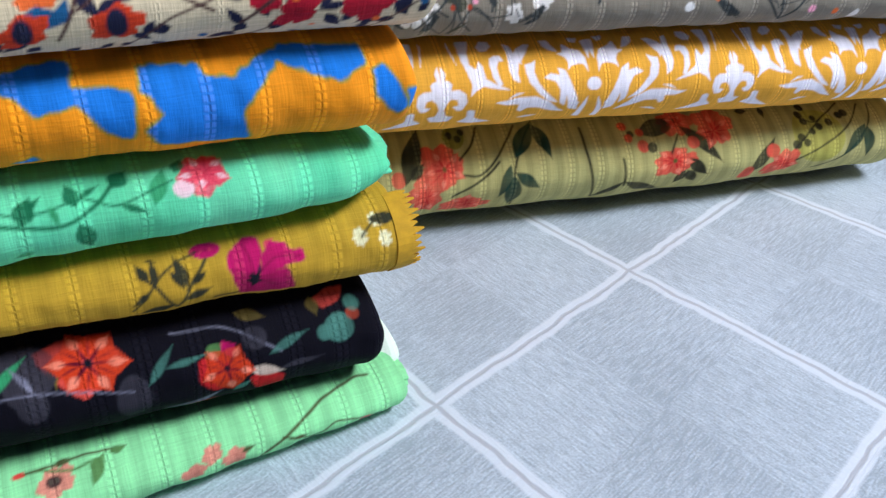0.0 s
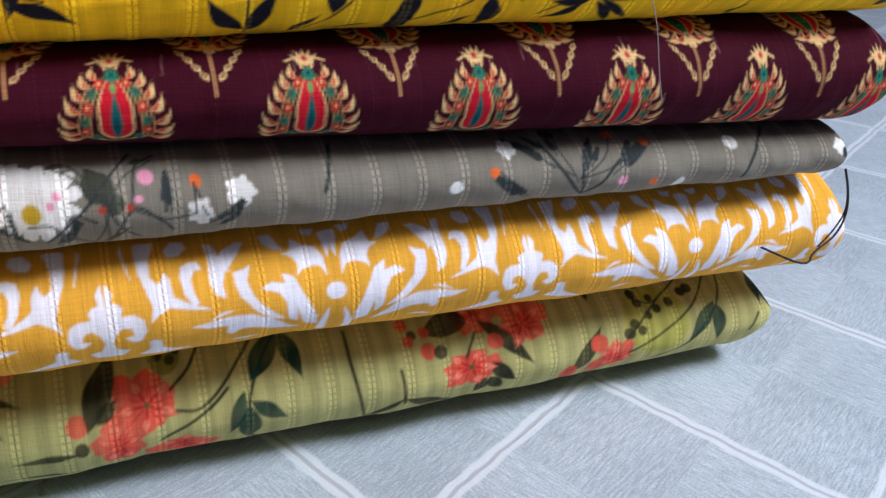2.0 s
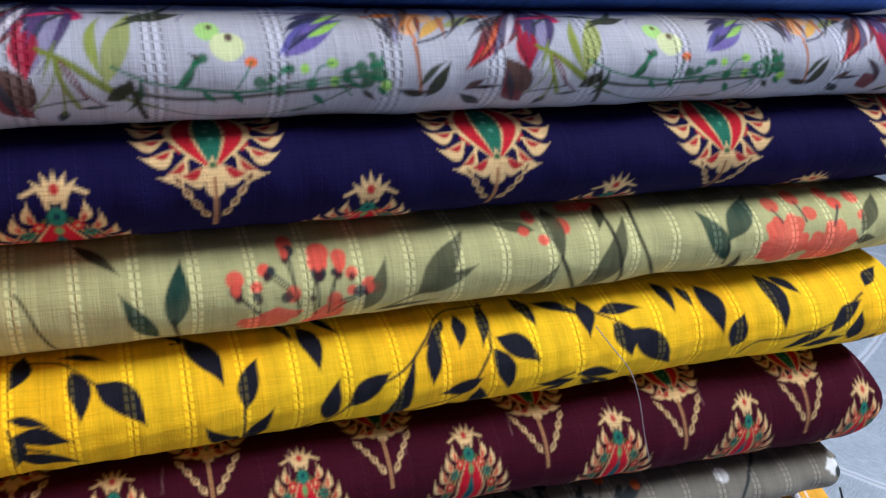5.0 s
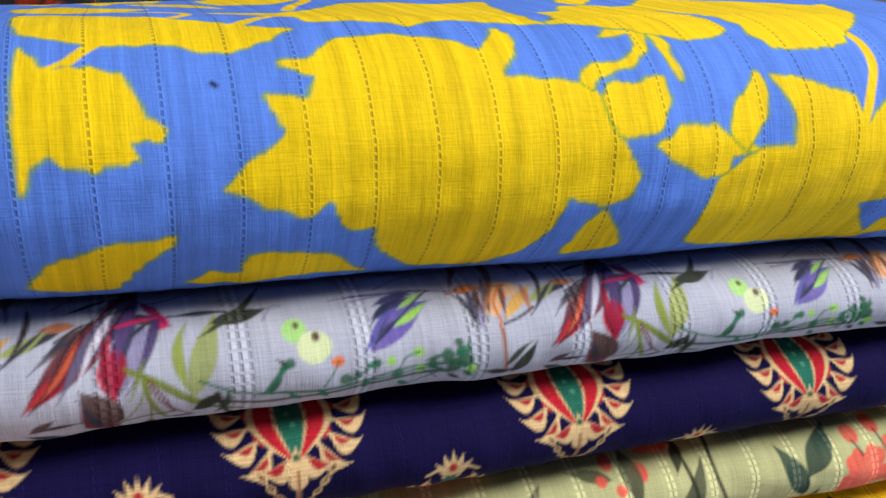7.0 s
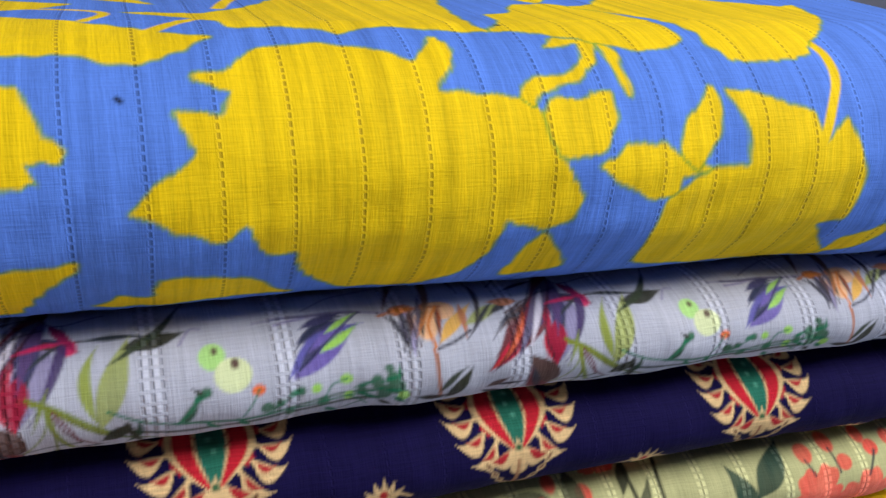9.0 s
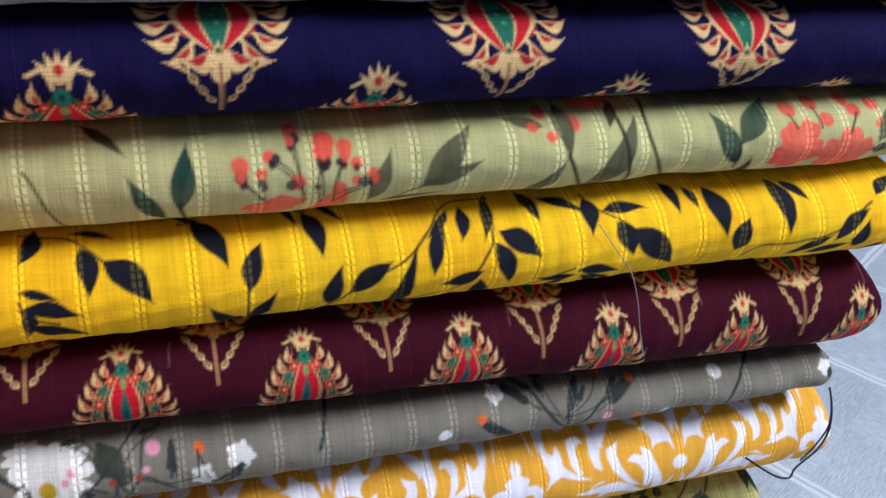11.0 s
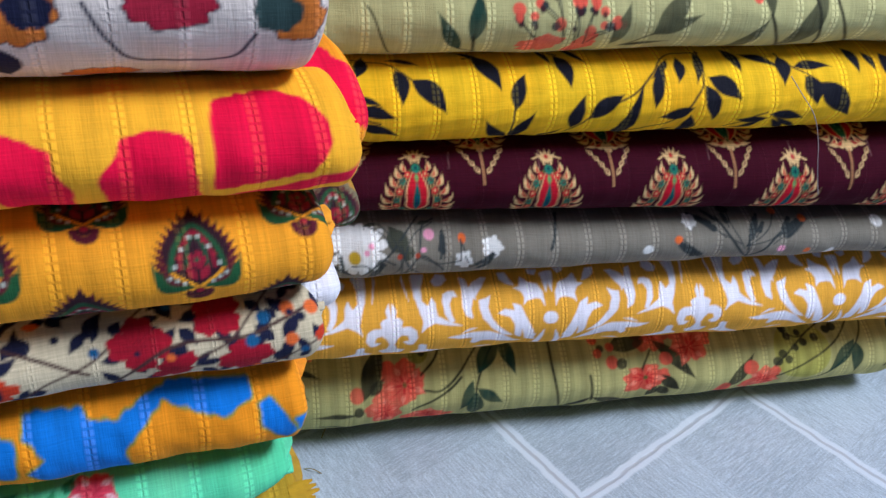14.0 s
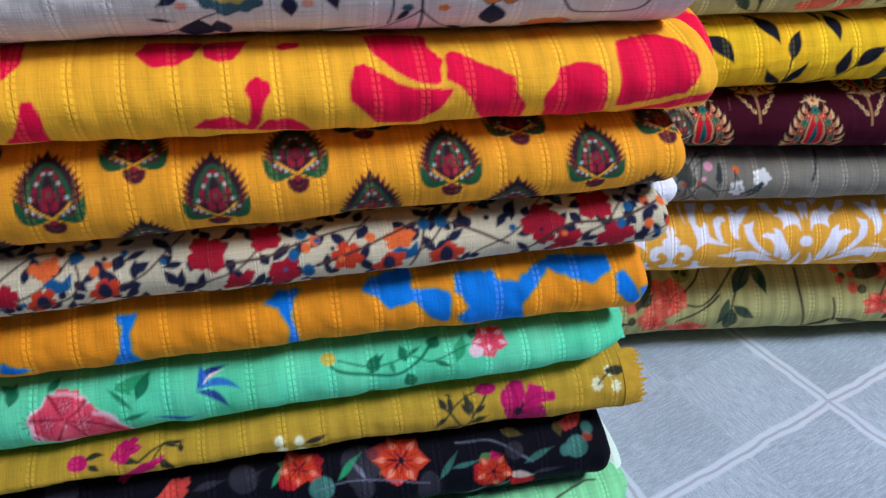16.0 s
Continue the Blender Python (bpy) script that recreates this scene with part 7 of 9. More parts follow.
    c.leaf(0.003, 0.0108, 0.0042, 0.0022, 0, MAGEN)
    c.leaf(0.003, 0.0108, 0.0019, 0.0011, -112, MAGEN)
    c.leaf(0.0023, 0.0108, 0.0035, 0.0019, 180, MAGEN)
    c.leaf(0.003, 0.0108, 0.0014, 0.0008, 0, MAGEN)
    c.leaf(0.0051, 0.0108, 0.0014, 0.0007, 0, ROSE)
    c.leaf(0.003, 0.0108, 0.0021, 0.0004, 0, MAG2)
    c.leaf(0.0037, 0.0108, 0.0007, 0.0001, 0, MAG2)
    c.leaf(0.003, 0.0108, 0.0012, 0.0006, -125, ROSE)
    c.leaf(0.003, 0.0108, 0.0007, 0.0002, 180, MAG2)
    c.leaf(0.0023, 0.0108, 0.0021, 0.0002, 180, MAG2)
    c.leaf(0.0009, 0.0108, 0.0014, 0.0007, 180, ROSE)
    c.leaf(0.003, 0.0108, 0.0028, 0.0005, 180, MAG2)
    c.leaf(0.0023, 0.0108, 0.0007, 0.0001, 180, MAG2)
    c.leaf(0.0037, 0.0108, 0, 0, 0, ROSE)
    c.leaf(0.003, 0.0108, 0.0007, 0.0001, 0, MAG2)
    c.leaf(0.0037, 0.0108, 0.0021, 0.0002, 0, MAG2)
    c.leaf(-0.1506, 0.0108, 0.0049, 0.0042, 0, MAGEN)
    c.leaf(-0.1513, 0.0108, 0.0007, 0.0007, 180, MAGEN)
    c.leaf(-0.152, 0.0108, 0.0049, 0.004, 180, MAGEN)
    c.leaf(-0.1513, 0.0108, 0.0028, 0.0026, 180, MAGEN)
    c.leaf(-0.1506, 0.0108, 0.0035, 0.0031, 0, MAGEN)
    c.leaf(-0.1485, 0.0108, 0.0021, 0.001, 0, ROSE)
    c.leaf(-0.1513, 0.0108, 0.0035, 0.0006, 0, MAG2)
    c.leaf(-0.1506, 0.0108, 0.0014, 0.0001, 0, MAG2)
    c.leaf(-0.1513, 0.0108, 0.0007, 0.0004, 180, ROSE)
    c.leaf(-0.1513, 0.0108, 0.0007, 0.0001, 180, MAG2)
    c.leaf(-0.152, 0.0108, 0.0021, 0.0001, 180, MAG2)
    c.leaf(-0.1541, 0.0108, 0.0021, 0.0009, 180, ROSE)
    c.leaf(-0.1513, 0.0108, 0.0035, 0.0006, 180, MAG2)
    c.leaf(-0.152, 0.0108, 0.0035, 0.0002, 180, MAG2)
    c.leaf(-0.1527, 0.0108, 0.0014, 0.0007, 180, ROSE)
    c.leaf(-0.1513, 0.0108, 0.0014, 0.0003, 180, MAG2)
    c.leaf(-0.1506, 0.0108, 0, 0, 0, MAG2)
    c.leaf(-0.1492, 0.0108, 0.0021, 0.001, 0, ROSE)
    c.leaf(-0.1513, 0.0108, 0.0028, 0.0005, 0, MAG2)
    c.leaf(-0.1499, 0.0108, 0.0035, 0.0002, 0, MAG2)
    c.leaf(-0.0117, 0.0098, 0.0037, 0.0009, 164, LEAFD)
    c.leaf(-0.0082, 0.0063, 0.0082, 0.002, -59, LEAFD)
    c.leaf(0.003, 0.0042, 0.007, 0.0021, -143, LEAFD)
    c.leaf(-0.0152, 0.0007, 0.007, 0.0022, -143, LEAFD)
    c.stroke([(-0.0208, -0.0056), (-0.0096, 0.0063), (0.0009, 0.0105)], 0.0008, LEAFD)
    c.leaf(-0.1345, 0.0108, 0.0063, 0.0014, 0, LEAFD)
    c.leaf(-0.1373, 0.0108, 0.0074, 0.0019, -19, LEAFD)
    c.leaf(-0.1415, 0.0108, 0.0007, 0.0002, 0, LEAFD)
    c.blob([(0.01, 0.0042), (0.0122, 0.0091), (0.0171, 0.0133), (0.022, 0.0126), (0.022, 0.0056), (0.0185, -0.0007), (0.0129, -0.0035)], MAGEN, ragged=0.0005, seed=4)
    c.blob([(0.0213, 0.0056), (0.0255, 0.0098), (0.0304, 0.0084), (0.0311, 0.0063), (0.036, 0.0049), (0.0367, 0.0021), (0.0297, 0.0014), (0.0206, -0.0014)], MAGEN, ragged=0.0005, seed=4)
    c.blob([(0.0107, 0.0007), (0.0178, -0.0007), (0.0304, 0.0014), (0.0332, -0.0091), (0.0241, -0.0091), (0.0143, -0.0084)], (170, 12, 84), ragged=0.0005, seed=4)
    c.stroke([(0.0185, -0.0), (0.0178, 0.0056), (0.0164, 0.0105)], 0.0006, MAG2, alpha=0.7)
    c.stroke([(0.0192, -0.0), (0.0262, 0.0042), (0.0346, 0.0035)], 0.0006, MAG2, alpha=0.7)
    c.stroke([(0.0185, -0.0007), (0.0136, 0.0014), (0.0114, 0.0028)], 0.0006, MAG2, alpha=0.7)
    c.stroke([(0.0199, -0.0014), (0.0262, -0.0049), (0.0304, -0.0049)], 0.0006, MAG2, alpha=0.7)
    c.dot(0.0185, -0.0014, 0.0022, INK, ragged=0.3)


def draw_black(c):
    c.blob([(-0.0523, 0.0211), (-0.0432, 0.0232), (-0.0285, 0.0183), (-0.0271, 0.0155), (-0.0313, 0.012), (-0.0355, 0.005), (-0.0397, 0.0022), (-0.0446, 0.0064), (-0.0474, 0.0092), (-0.0516, 0.0162)], CORALR, ragged=0.0003, seed=0)
    c.flower(-0.0383, 0.012, 0.0078, 5, CORALR, shade=REDP, deep=.25, squash=.9, turn=30)
    c.leaf(-0.0474, 0.0169, 0.0091, 0.0031, -90, MOSSD)
    c.leaf(-0.0369, 0.019, 0.007, 0.0044, 0, RUST)
    c.blob([(-0.0032, 0.0078), (0.0052, 0.0078), (0.0094, 0.0029), (0.0073, -0.0048), (0.0017, -0.0069), (-0.0039, -0.0006)], REDP, ragged=0.0002, seed=4)
    c.leaf(-0.0004, 0.0078, 0.0076, 0.0048, 34, MOSSG)
    c.leaf(0.0052, 0.0085, 0.0057, 0.006, 30, MAGEN)
    c.blob([(0.013, -0.0027), (0.0186, 0.0001), (0.0263, -0.0055), (0.0256, -0.0125), (0.0165, -0.0132)], REDP, ragged=0.0002, seed=7)
    c.leaf(0.013, 0.0008, 0.014, 0.0041, -17, CREAM2)
    c.leaf(0.008, -0.0097, 0.0079, 0.0031, 45, TEALP)
    c.leaf(-0.0158, -0.0174, 0.022, 0.0048, 27, LILACD)
    c.leaf(-0.0088, -0.0139, 0.012, 0.003, -3, RUST)
    c.blob([(0.041, 0.0218), (0.048, 0.026), (0.0544, 0.026), (0.0509, 0.019), (0.0438, 0.0176)], CORALR, ragged=0.0002, seed=12)
    c.leaf(0.0403, 0.0232, 0.0077, 0.0045, -85, MOSSD)
    c.dot(0.048, 0.0092, 0.0057, TEALP, 0.98)
    c.dot(0.0424, 0.0085, 0.0029, TEALP, 1.09)
    c.dot(0.0544, 0.0134, 0.0025, RUST, 0.99)
    c.dot(0.0551, 0.0176, 0.0028, TEALP, 1.24)
    c.leaf(0.0123, 0.0232, 0.0113, 0.0049, -22, MOSSD)
    c.stroke([(-0.0102, 0.019), (0.0087, 0.0169), (0.0256, 0.005)], 0.0008, LILACD)
    c.dot(-0.0565, 0.0099, 0.0061, SMOKE, 1.14)
    c.dot(-0.0551, 0.0036, 0.0047, SMOKE, 1.20)
    c.dot(-0.025, -0.002, 0.0057, SMOKE, 1.60)
    c.dot(-0.0586, 0.0155, 0.0039, SMOKE, 1.16)
    c.dot(0.0172, 0.012, 0.0043, SMOKE, 0.97)
    c.blob([(-0.093, 0.0141), (-0.0853, 0.0148), (-0.0797, 0.0106), (-0.0867, 0.0064), (-0.0923, 0.0078)], REDP, ragged=0.0002, seed=25)
    c.flower(-0.079, 0.0155, 0.0074, 4, REDP, shade=CORALR, deep=.3, squash=.9, turn=35)
    c.leaf(-0.0923, 0.019, 0.0076, 0.0037, -22, MOSSG)
    c.dot(-0.0741, 0.0057, 0.0057, TEALP, 0.99)
    c.flower(-0.138, 0.0127, 0.0093, 5, CORALR, shade=REDP, deep=.3, squash=.5, turn=35)
    c.flower(-0.1555, 0.0253, 0.006, 5, MAGEN, shade=REDP, deep=.3, squash=.4, turn=50)
    c.dot(-0.0551, 0.0148, 0.0092, SMOKE, 0.99)
    c.dot(-0.1078, 0.0141, 0.0064, SMOKE, 1.05)
    c.dot(-0.1829, 0.0197, 0.0068, SMOKE, 1.04)
    c.leaf(-0.0355, 0.0141, 0.0121, 0.01, -10, VERMI)
    c.leaf(-0.0362, 0.0134, 0.011, 0.01, -63, VERMI)
    c.leaf(-0.0376, 0.0134, 0.0104, 0.0096, -132, VERMI)
    c.leaf(-0.0383, 0.0141, 0.012, 0.0101, 173, VERMI)
    c.leaf(-0.0376, 0.0155, 0.0107, 0.0099, 113, VERMI)
    c.leaf(-0.0362, 0.0155, 0.0114, 0.0104, 47, VERMI)
    c.leaf(-0.0313, 0.0134, 0.0064, 0.003, -6, CORAL2)
    c.leaf(-0.0369, 0.0141, 0.0078, 0.0013, -5, CRIMD)
    c.leaf(-0.0348, 0.0127, 0.007, 0.0007, -37, CRIMD)
    c.leaf(-0.0348, 0.0092, 0.0056, 0.0029, -60, CORAL2)
    c.leaf(-0.0369, 0.0141, 0.0069, 0.0013, -66, CRIMD)
    c.leaf(-0.0369, 0.012, 0.0065, 0.0007, -103, CRIMD)
    c.leaf(-0.0404, 0.0099, 0.0055, 0.0028, -140, CORAL2)
    c.leaf(-0.0369, 0.0141, 0.0074, 0.0014, -131, CRIMD)
    c.leaf(-0.0397, 0.0134, 0.0069, 0.0007, -156, CRIMD)
    c.leaf(-0.0432, 0.0148, 0.0064, 0.003, 174, CORAL2)
    c.leaf(-0.0369, 0.0141, 0.0085, 0.0014, 175, CRIMD)
    c.leaf(-0.039, 0.0155, 0.007, 0.0007, 143, CRIMD)
    c.leaf(-0.039, 0.019, 0.0056, 0.0029, 120, CORAL2)
    c.leaf(-0.0369, 0.0141, 0.0069, 0.0013, 114, CRIMD)
    c.leaf(-0.0362, 0.0169, 0.0063, 0.0007, 84, CRIMD)
    c.leaf(-0.0334, 0.0183, 0.0059, 0.0031, 45, CORAL2)
    c.leaf(-0.0369, 0.0141, 0.0074, 0.0014, 49, CRIMD)
    c.leaf(-0.0341, 0.0155, 0.0065, 0.0006, 12, CRIMD)
    c.dot(-0.0369, 0.0141, 0.0014, INK, 1.25)
    c.leaf(-0.0825, 0.0155, 0.0091, 0.0075, -23, VERMI)
    c.leaf(-0.0832, 0.0148, 0.0071, 0.007, -101, VERMI)
    c.leaf(-0.0839, 0.0155, 0.0092, 0.0074, -176, VERMI)
    c.leaf(-0.0839, 0.0162, 0.0088, 0.0078, 119, VERMI)
    c.leaf(-0.0825, 0.0162, 0.0084, 0.0076, 42, VERMI)
    c.leaf(-0.079, 0.0141, 0.0047, 0.0022, -27, CORAL2)
    c.leaf(-0.0832, 0.0155, 0.006, 0.0011, -21, CRIMD)
    c.leaf(-0.0818, 0.0141, 0.0047, 0.0004, -63, CRIMD)
    c.leaf(-0.0839, 0.012, 0.0036, 0.0019, -101, CORAL2)
    c.leaf(-0.0832, 0.0155, 0.0043, 0.0009, -99, CRIMD)
    c.leaf(-0.0846, 0.0148, 0.005, 0.0004, -135, CRIMD)
    c.leaf(-0.0874, 0.0148, 0.0049, 0.0023, 180, CORAL2)
    c.leaf(-0.0832, 0.0155, 0.0057, 0.001, -173, CRIMD)
    c.leaf(-0.0846, 0.0169, 0.0058, 0.0005, 166, CRIMD)
    c.leaf(-0.0853, 0.019, 0.0041, 0.0021, 121, CORAL2)
    c.leaf(-0.0832, 0.0155, 0.0056, 0.0011, 120, CRIMD)
    c.leaf(-0.0825, 0.0176, 0.005, 0.0004, 82, CRIMD)
    c.leaf(-0.0797, 0.019, 0.0035, 0.0019, 37, CORAL2)
    c.leaf(-0.0832, 0.0155, 0.0059, 0.0012, 45, CRIMD)
    c.leaf(-0.0811, 0.0162, 0.0057, 0.0004, 7, CRIMD)
    c.leaf(0.0066, 0.0029, 0.0095, 0.0079, -17, VERMI)
    c.leaf(0.0059, 0.0022, 0.0106, 0.0096, -81, VERMI)
    c.leaf(0.0052, 0.0029, 0.0089, 0.0074, -162, VERMI)
    c.leaf(0.0052, 0.0036, 0.0084, 0.0072, 132, VERMI)
    c.leaf(0.0066, 0.0036, 0.0086, 0.0076, 55, VERMI)
    c.leaf(0.0101, 0.0015, 0.0051, 0.0023, -16, CORAL2)
    c.leaf(0.0059, 0.0029, 0.006, 0.001, -21, CRIMD)
    c.leaf(0.0073, 0.0015, 0.0066, 0.0006, -58, CRIMD)
    c.leaf(0.0066, -0.002, 0.0054, 0.0028, -81, CORAL2)
    c.leaf(0.0059, 0.0029, 0.0069, 0.0012, -80, CRIMD)
    c.leaf(0.0052, 0.0015, 0.0063, 0.0006, -117, CRIMD)
    c.leaf(0.0017, 0.0022, 0.0047, 0.0022, -153, CORAL2)
    c.leaf(0.0059, 0.0029, 0.0058, 0.0009, -166, CRIMD)
    c.leaf(0.0038, 0.0036, 0.0051, 0.0005, 164, CRIMD)
    c.leaf(0.0031, 0.0064, 0.0045, 0.0021, 129, CORAL2)
    c.leaf(0.0059, 0.0029, 0.0055, 0.0009, 130, CRIMD)
    c.leaf(0.0059, 0.005, 0.0049, 0.0005, 90, CRIMD)
    c.leaf(0.0087, 0.0064, 0.0041, 0.002, 59, CORAL2)
    c.leaf(0.0059, 0.0029, 0.006, 0.001, 54, CRIMD)
    c.leaf(0.008, 0.0036, 0.0051, 0.0004, 16, CRIMD)
    c.dot(0.0059, 0.0029, 0.0011, INK, 1.00)
    c.leaf(-0.0664, 0.0085, 0.0169, 0.0027, 45, GMID)
    c.leaf(-0.0537, 0.0078, 0.0111, 0.0019, 125, LILACD)
    c.leaf(-0.02, 0.0022, 0.016, 0.0028, 52, TEALP)
    c.leaf(-0.0137, 0.0071, 0.0142, 0.0021, 9, TEALP)
    c.leaf(-0.1106, 0.012, 0.0138, 0.0026, 24, SMOKE)
    c.leaf(-0.0958, 0.0092, 0.0101, 0.0021, 56, GMID)
    c.leaf(0.0214, 0.005, 0.0164, 0.0029, 20, TEALP)
    c.leaf(0.0242, -0.002, 0.017, 0.0024, 7, SMOKE)
    c.stroke([(-0.0769, 0.005), (-0.0558, 0.0078), (-0.025, 0.0015)], 0.0005, LILACD)
    c.leaf(-0.1295, 0.012, 0.0143, 0.0031, 11, SMOKE)


def draw_mint(c):
    c.stroke([(0.0133, -0.0062), (0.0218, 0.0008), (0.0379, 0.0106), (0.0548, 0.0176), (0.0618, 0.0169)], 0.0013, TWIG)
    c.stroke([(0.0225, 0.0022), (0.0358, -0.0034), (0.045, 0.0008), (0.059, -0.0041)], 0.0009, TWIG)
    c.leaf(0.0316, -0.0006, 0.0071, 0.0018, 174, TWIG)
    c.dot(0.0562, -0.0041, 0.0029, BLUSH, 0.60)
    c.flower(-0.0035, 0.0043, 0.0044, 5, BLUSH, shade=BLUSHD, deep=.3, squash=.8, turn=45)
    c.flower(0.0042, 0.0001, 0.0052, 5, BLUSH, shade=BLUSHD, deep=.3, squash=.8, turn=25)
    c.flower(-0.0106, -0.0006, 0.0052, 5, BLUSH, shade=BLUSHD, deep=.3, squash=.6, turn=15)
    c.leaf(0.007, 0.0015, 0.005, 0.0022, 8, TWIG)
    c.flower(-0.0535, 0.012, 0.0068, 5, BLUSH, shade=BLUSHD, deep=.3, squash=.8, turn=40)
    c.dot(-0.0542, 0.012, 0.0024, BROWND, 0.89)
    c.dot(-0.064, 0.0182, 0.0021, CORALR, 0.60)
    c.stroke([(-0.0591, 0.0182), (-0.0478, 0.0141), (-0.0401, 0.0155)], 0.0009, MOSSG)
    c.leaf(-0.0422, 0.0106, 0.0066, 0.0039, 58, MOSSG)
    c.leaf(-0.0429, 0.0071, 0.0119, 0.0036, 62, MOSSG)
    c.stroke([(-0.0619, 0.0182), (-0.0492, 0.0182), (-0.0394, 0.0182), (-0.031, 0.0182)], 0.0011, TWIG)
    c.leaf(-0.0359, 0.0169, 0.0058, 0.0032, 14, MOSSG)
    c.leaf(-0.0535, 0.0182, 0.0063, 0.0025, 0, TWIG)


def draw_ivory(c):
    c.stroke([(-0.1113, -0.0295), (-0.0944, -0.0127), (-0.0839, -0.0078), (-0.0825, -0.005)], 0.0008, INKB)
    c.stroke([(-0.1028, -0.0036), (-0.0965, 0.0006), (-0.0916, 0.0013)], 0.0008, INKB)
    c.stroke([(-0.0727, -0.0008), (-0.0621, -0.0015), (-0.0551, 0.0041)], 0.0009, INKB)
    c.stroke([(-0.0193, -0.0316), (-0.02, -0.0078), (-0.0207, 0.0027)], 0.001, INKB)
    c.stroke([(-0.02, -0.0113), (-0.0074, -0.0309)], 0.0008, INKB)
    c.stroke([(-0.02, -0.0113), (-0.0383, -0.0302)], 0.0008, INKB)
    c.stroke([(-0.0312, -0.0204), (-0.0298, -0.0071), (-0.0305, 0.0006)], 0.0008, INKB)
    c.stroke([(0.0256, 0.0013), (0.0305, -0.0085), (0.0376, -0.0162), (0.0579, -0.0162), (0.0656, -0.0071)], 0.001, INKB)
    c.stroke([(-0.0095, 0.0013), (-0.0158, 0.0027), (-0.0228, 0.0034)], 0.0008, INKB)
    c.flower(-0.0832, 0.0006, 0.0125, 7, INKB, deep=0.16, squash=0.9)
    c.flower(-0.0832, 0.0006, 0.0119, 7, PETROL, shade=PETROLD, deep=0.16, squash=0.9)
    c.dot(-0.0832, 0.0006, 0.007, (165, 140, 70), 0.9, ragged=0.1)
    c.dot(-0.0825, -0.0001, 0.0021, BROWND, 1.0, ragged=0.1)
    c.flower(0.0081, 0.0006, 0.0125, 6, INKB, deep=0.16, squash=0.85)
    c.flower(0.0081, 0.0006, 0.0119, 6, TERRA, shade=TERRAD, deep=0.16, squash=0.85)
    c.dot(0.0137, -0.0001, 0.0056, INKB, 0.8, ragged=0.1)
    c.flower(0.0762, -0.0029, 0.0083, 6, INKB, deep=0.16, squash=0.85)
    c.flower(0.0762, -0.0029, 0.0077, 6, TERRA, shade=TERRAD, deep=0.16, squash=0.85)
    c.dot(0.0713, -0.0015, 0.0063, PETROLD, 0.8, ragged=0.1)
    c.flower(0.0453, 0.0013, 0.0118, 7, INKB, deep=0.16, squash=0.6)
    c.flower(0.0453, 0.0013, 0.0112, 7, CRIMI, shade=CRIMD, deep=0.16, squash=0.6)
    c.flower(0.0277, -0.026, 0.0098, 6, INKB, deep=0.16, squash=0.6)
    c.flower(0.0277, -0.026, 0.0092, 6, TERRA, shade=TERRAD, deep=0.16, squash=0.6)
    c.flower(0.0776, -0.0351, 0.0034, 5, INKB, deep=0.16, squash=0.35)
    c.flower(0.0776, -0.0351, 0.0028, 5, TERRAD, shade=BROWND, deep=0.16, squash=0.35)
    c.flower(-0.0326, -0.0344, 0.0118, 5, INKB, deep=0.16, squash=0.3)
    c.flower(-0.0326, -0.0344, 0.0112, 5, CRIMI, shade=TERRAD, deep=0.16, squash=0.3)
    c.leaf(-0.0993, -0.0015, 0.0089, 0.0035, -152, INKB, curve=0)
    c.leaf(-0.1106, -0.0113, 0.0088, 0.0019, -14, INKB, curve=0)
    c.leaf(-0.0944, -0.0127, 0.0199, 0.0111, -100, INKB, curve=0)
    c.leaf(-0.0888, -0.0134, 0.015, 0.0063, -79, INKB, curve=0)
    c.leaf(-0.0649, -0.0029, 0.0098, 0.0052, -86, INKB, curve=0)
    c.leaf(-0.0516, 0.0013, 0.0115, 0.0047, -76, INKB, curve=0)
    c.leaf(-0.0376, 0.0041, 0.0063, 0.0031, -84, INKB, curve=0)
    c.leaf(-0.0214, 0.0013, 0.0105, 0.0035, -143, INKB, curve=0)
    c.leaf(-0.0165, 0.002, 0.0119, 0.004, -40, INKB, curve=0)
    c.leaf(0.0046, -0.0092, 0.0162, 0.009, -83, INKB, curve=0)
    c.leaf(-0.0242, -0.0099, 0.0103, 0.0026, -118, INKB, curve=0)
    c.leaf(-0.0081, -0.026, 0.011, 0.0047, -63, INKB, curve=0)
    c.leaf(-0.0677, -0.0323, 0.0357, 0.0027, 19, PETROLD, curve=0)
    c.dot(-0.0446, -0.0015, 0.0021, PETROL, 0.8, ragged=0.1)
    c.dot(-0.0249, -0.0099, 0.0021, PETROL, 0.8, ragged=0.1)
    c.dot(-0.1099, 0.0034, 0.0014, TERRA, 0.8, ragged=0.1)
    c.dot(-0.0993, -0.0057, 0.0021, BLUSH, 0.8, ragged=0.1)
    c.dot(-0.0586, -0.0064, 0.0021, BLUSH, 0.8, ragged=0.1)
    c.dot(-0.0123, -0.0106, 0.0021, TERRA, 0.8, ragged=0.1)


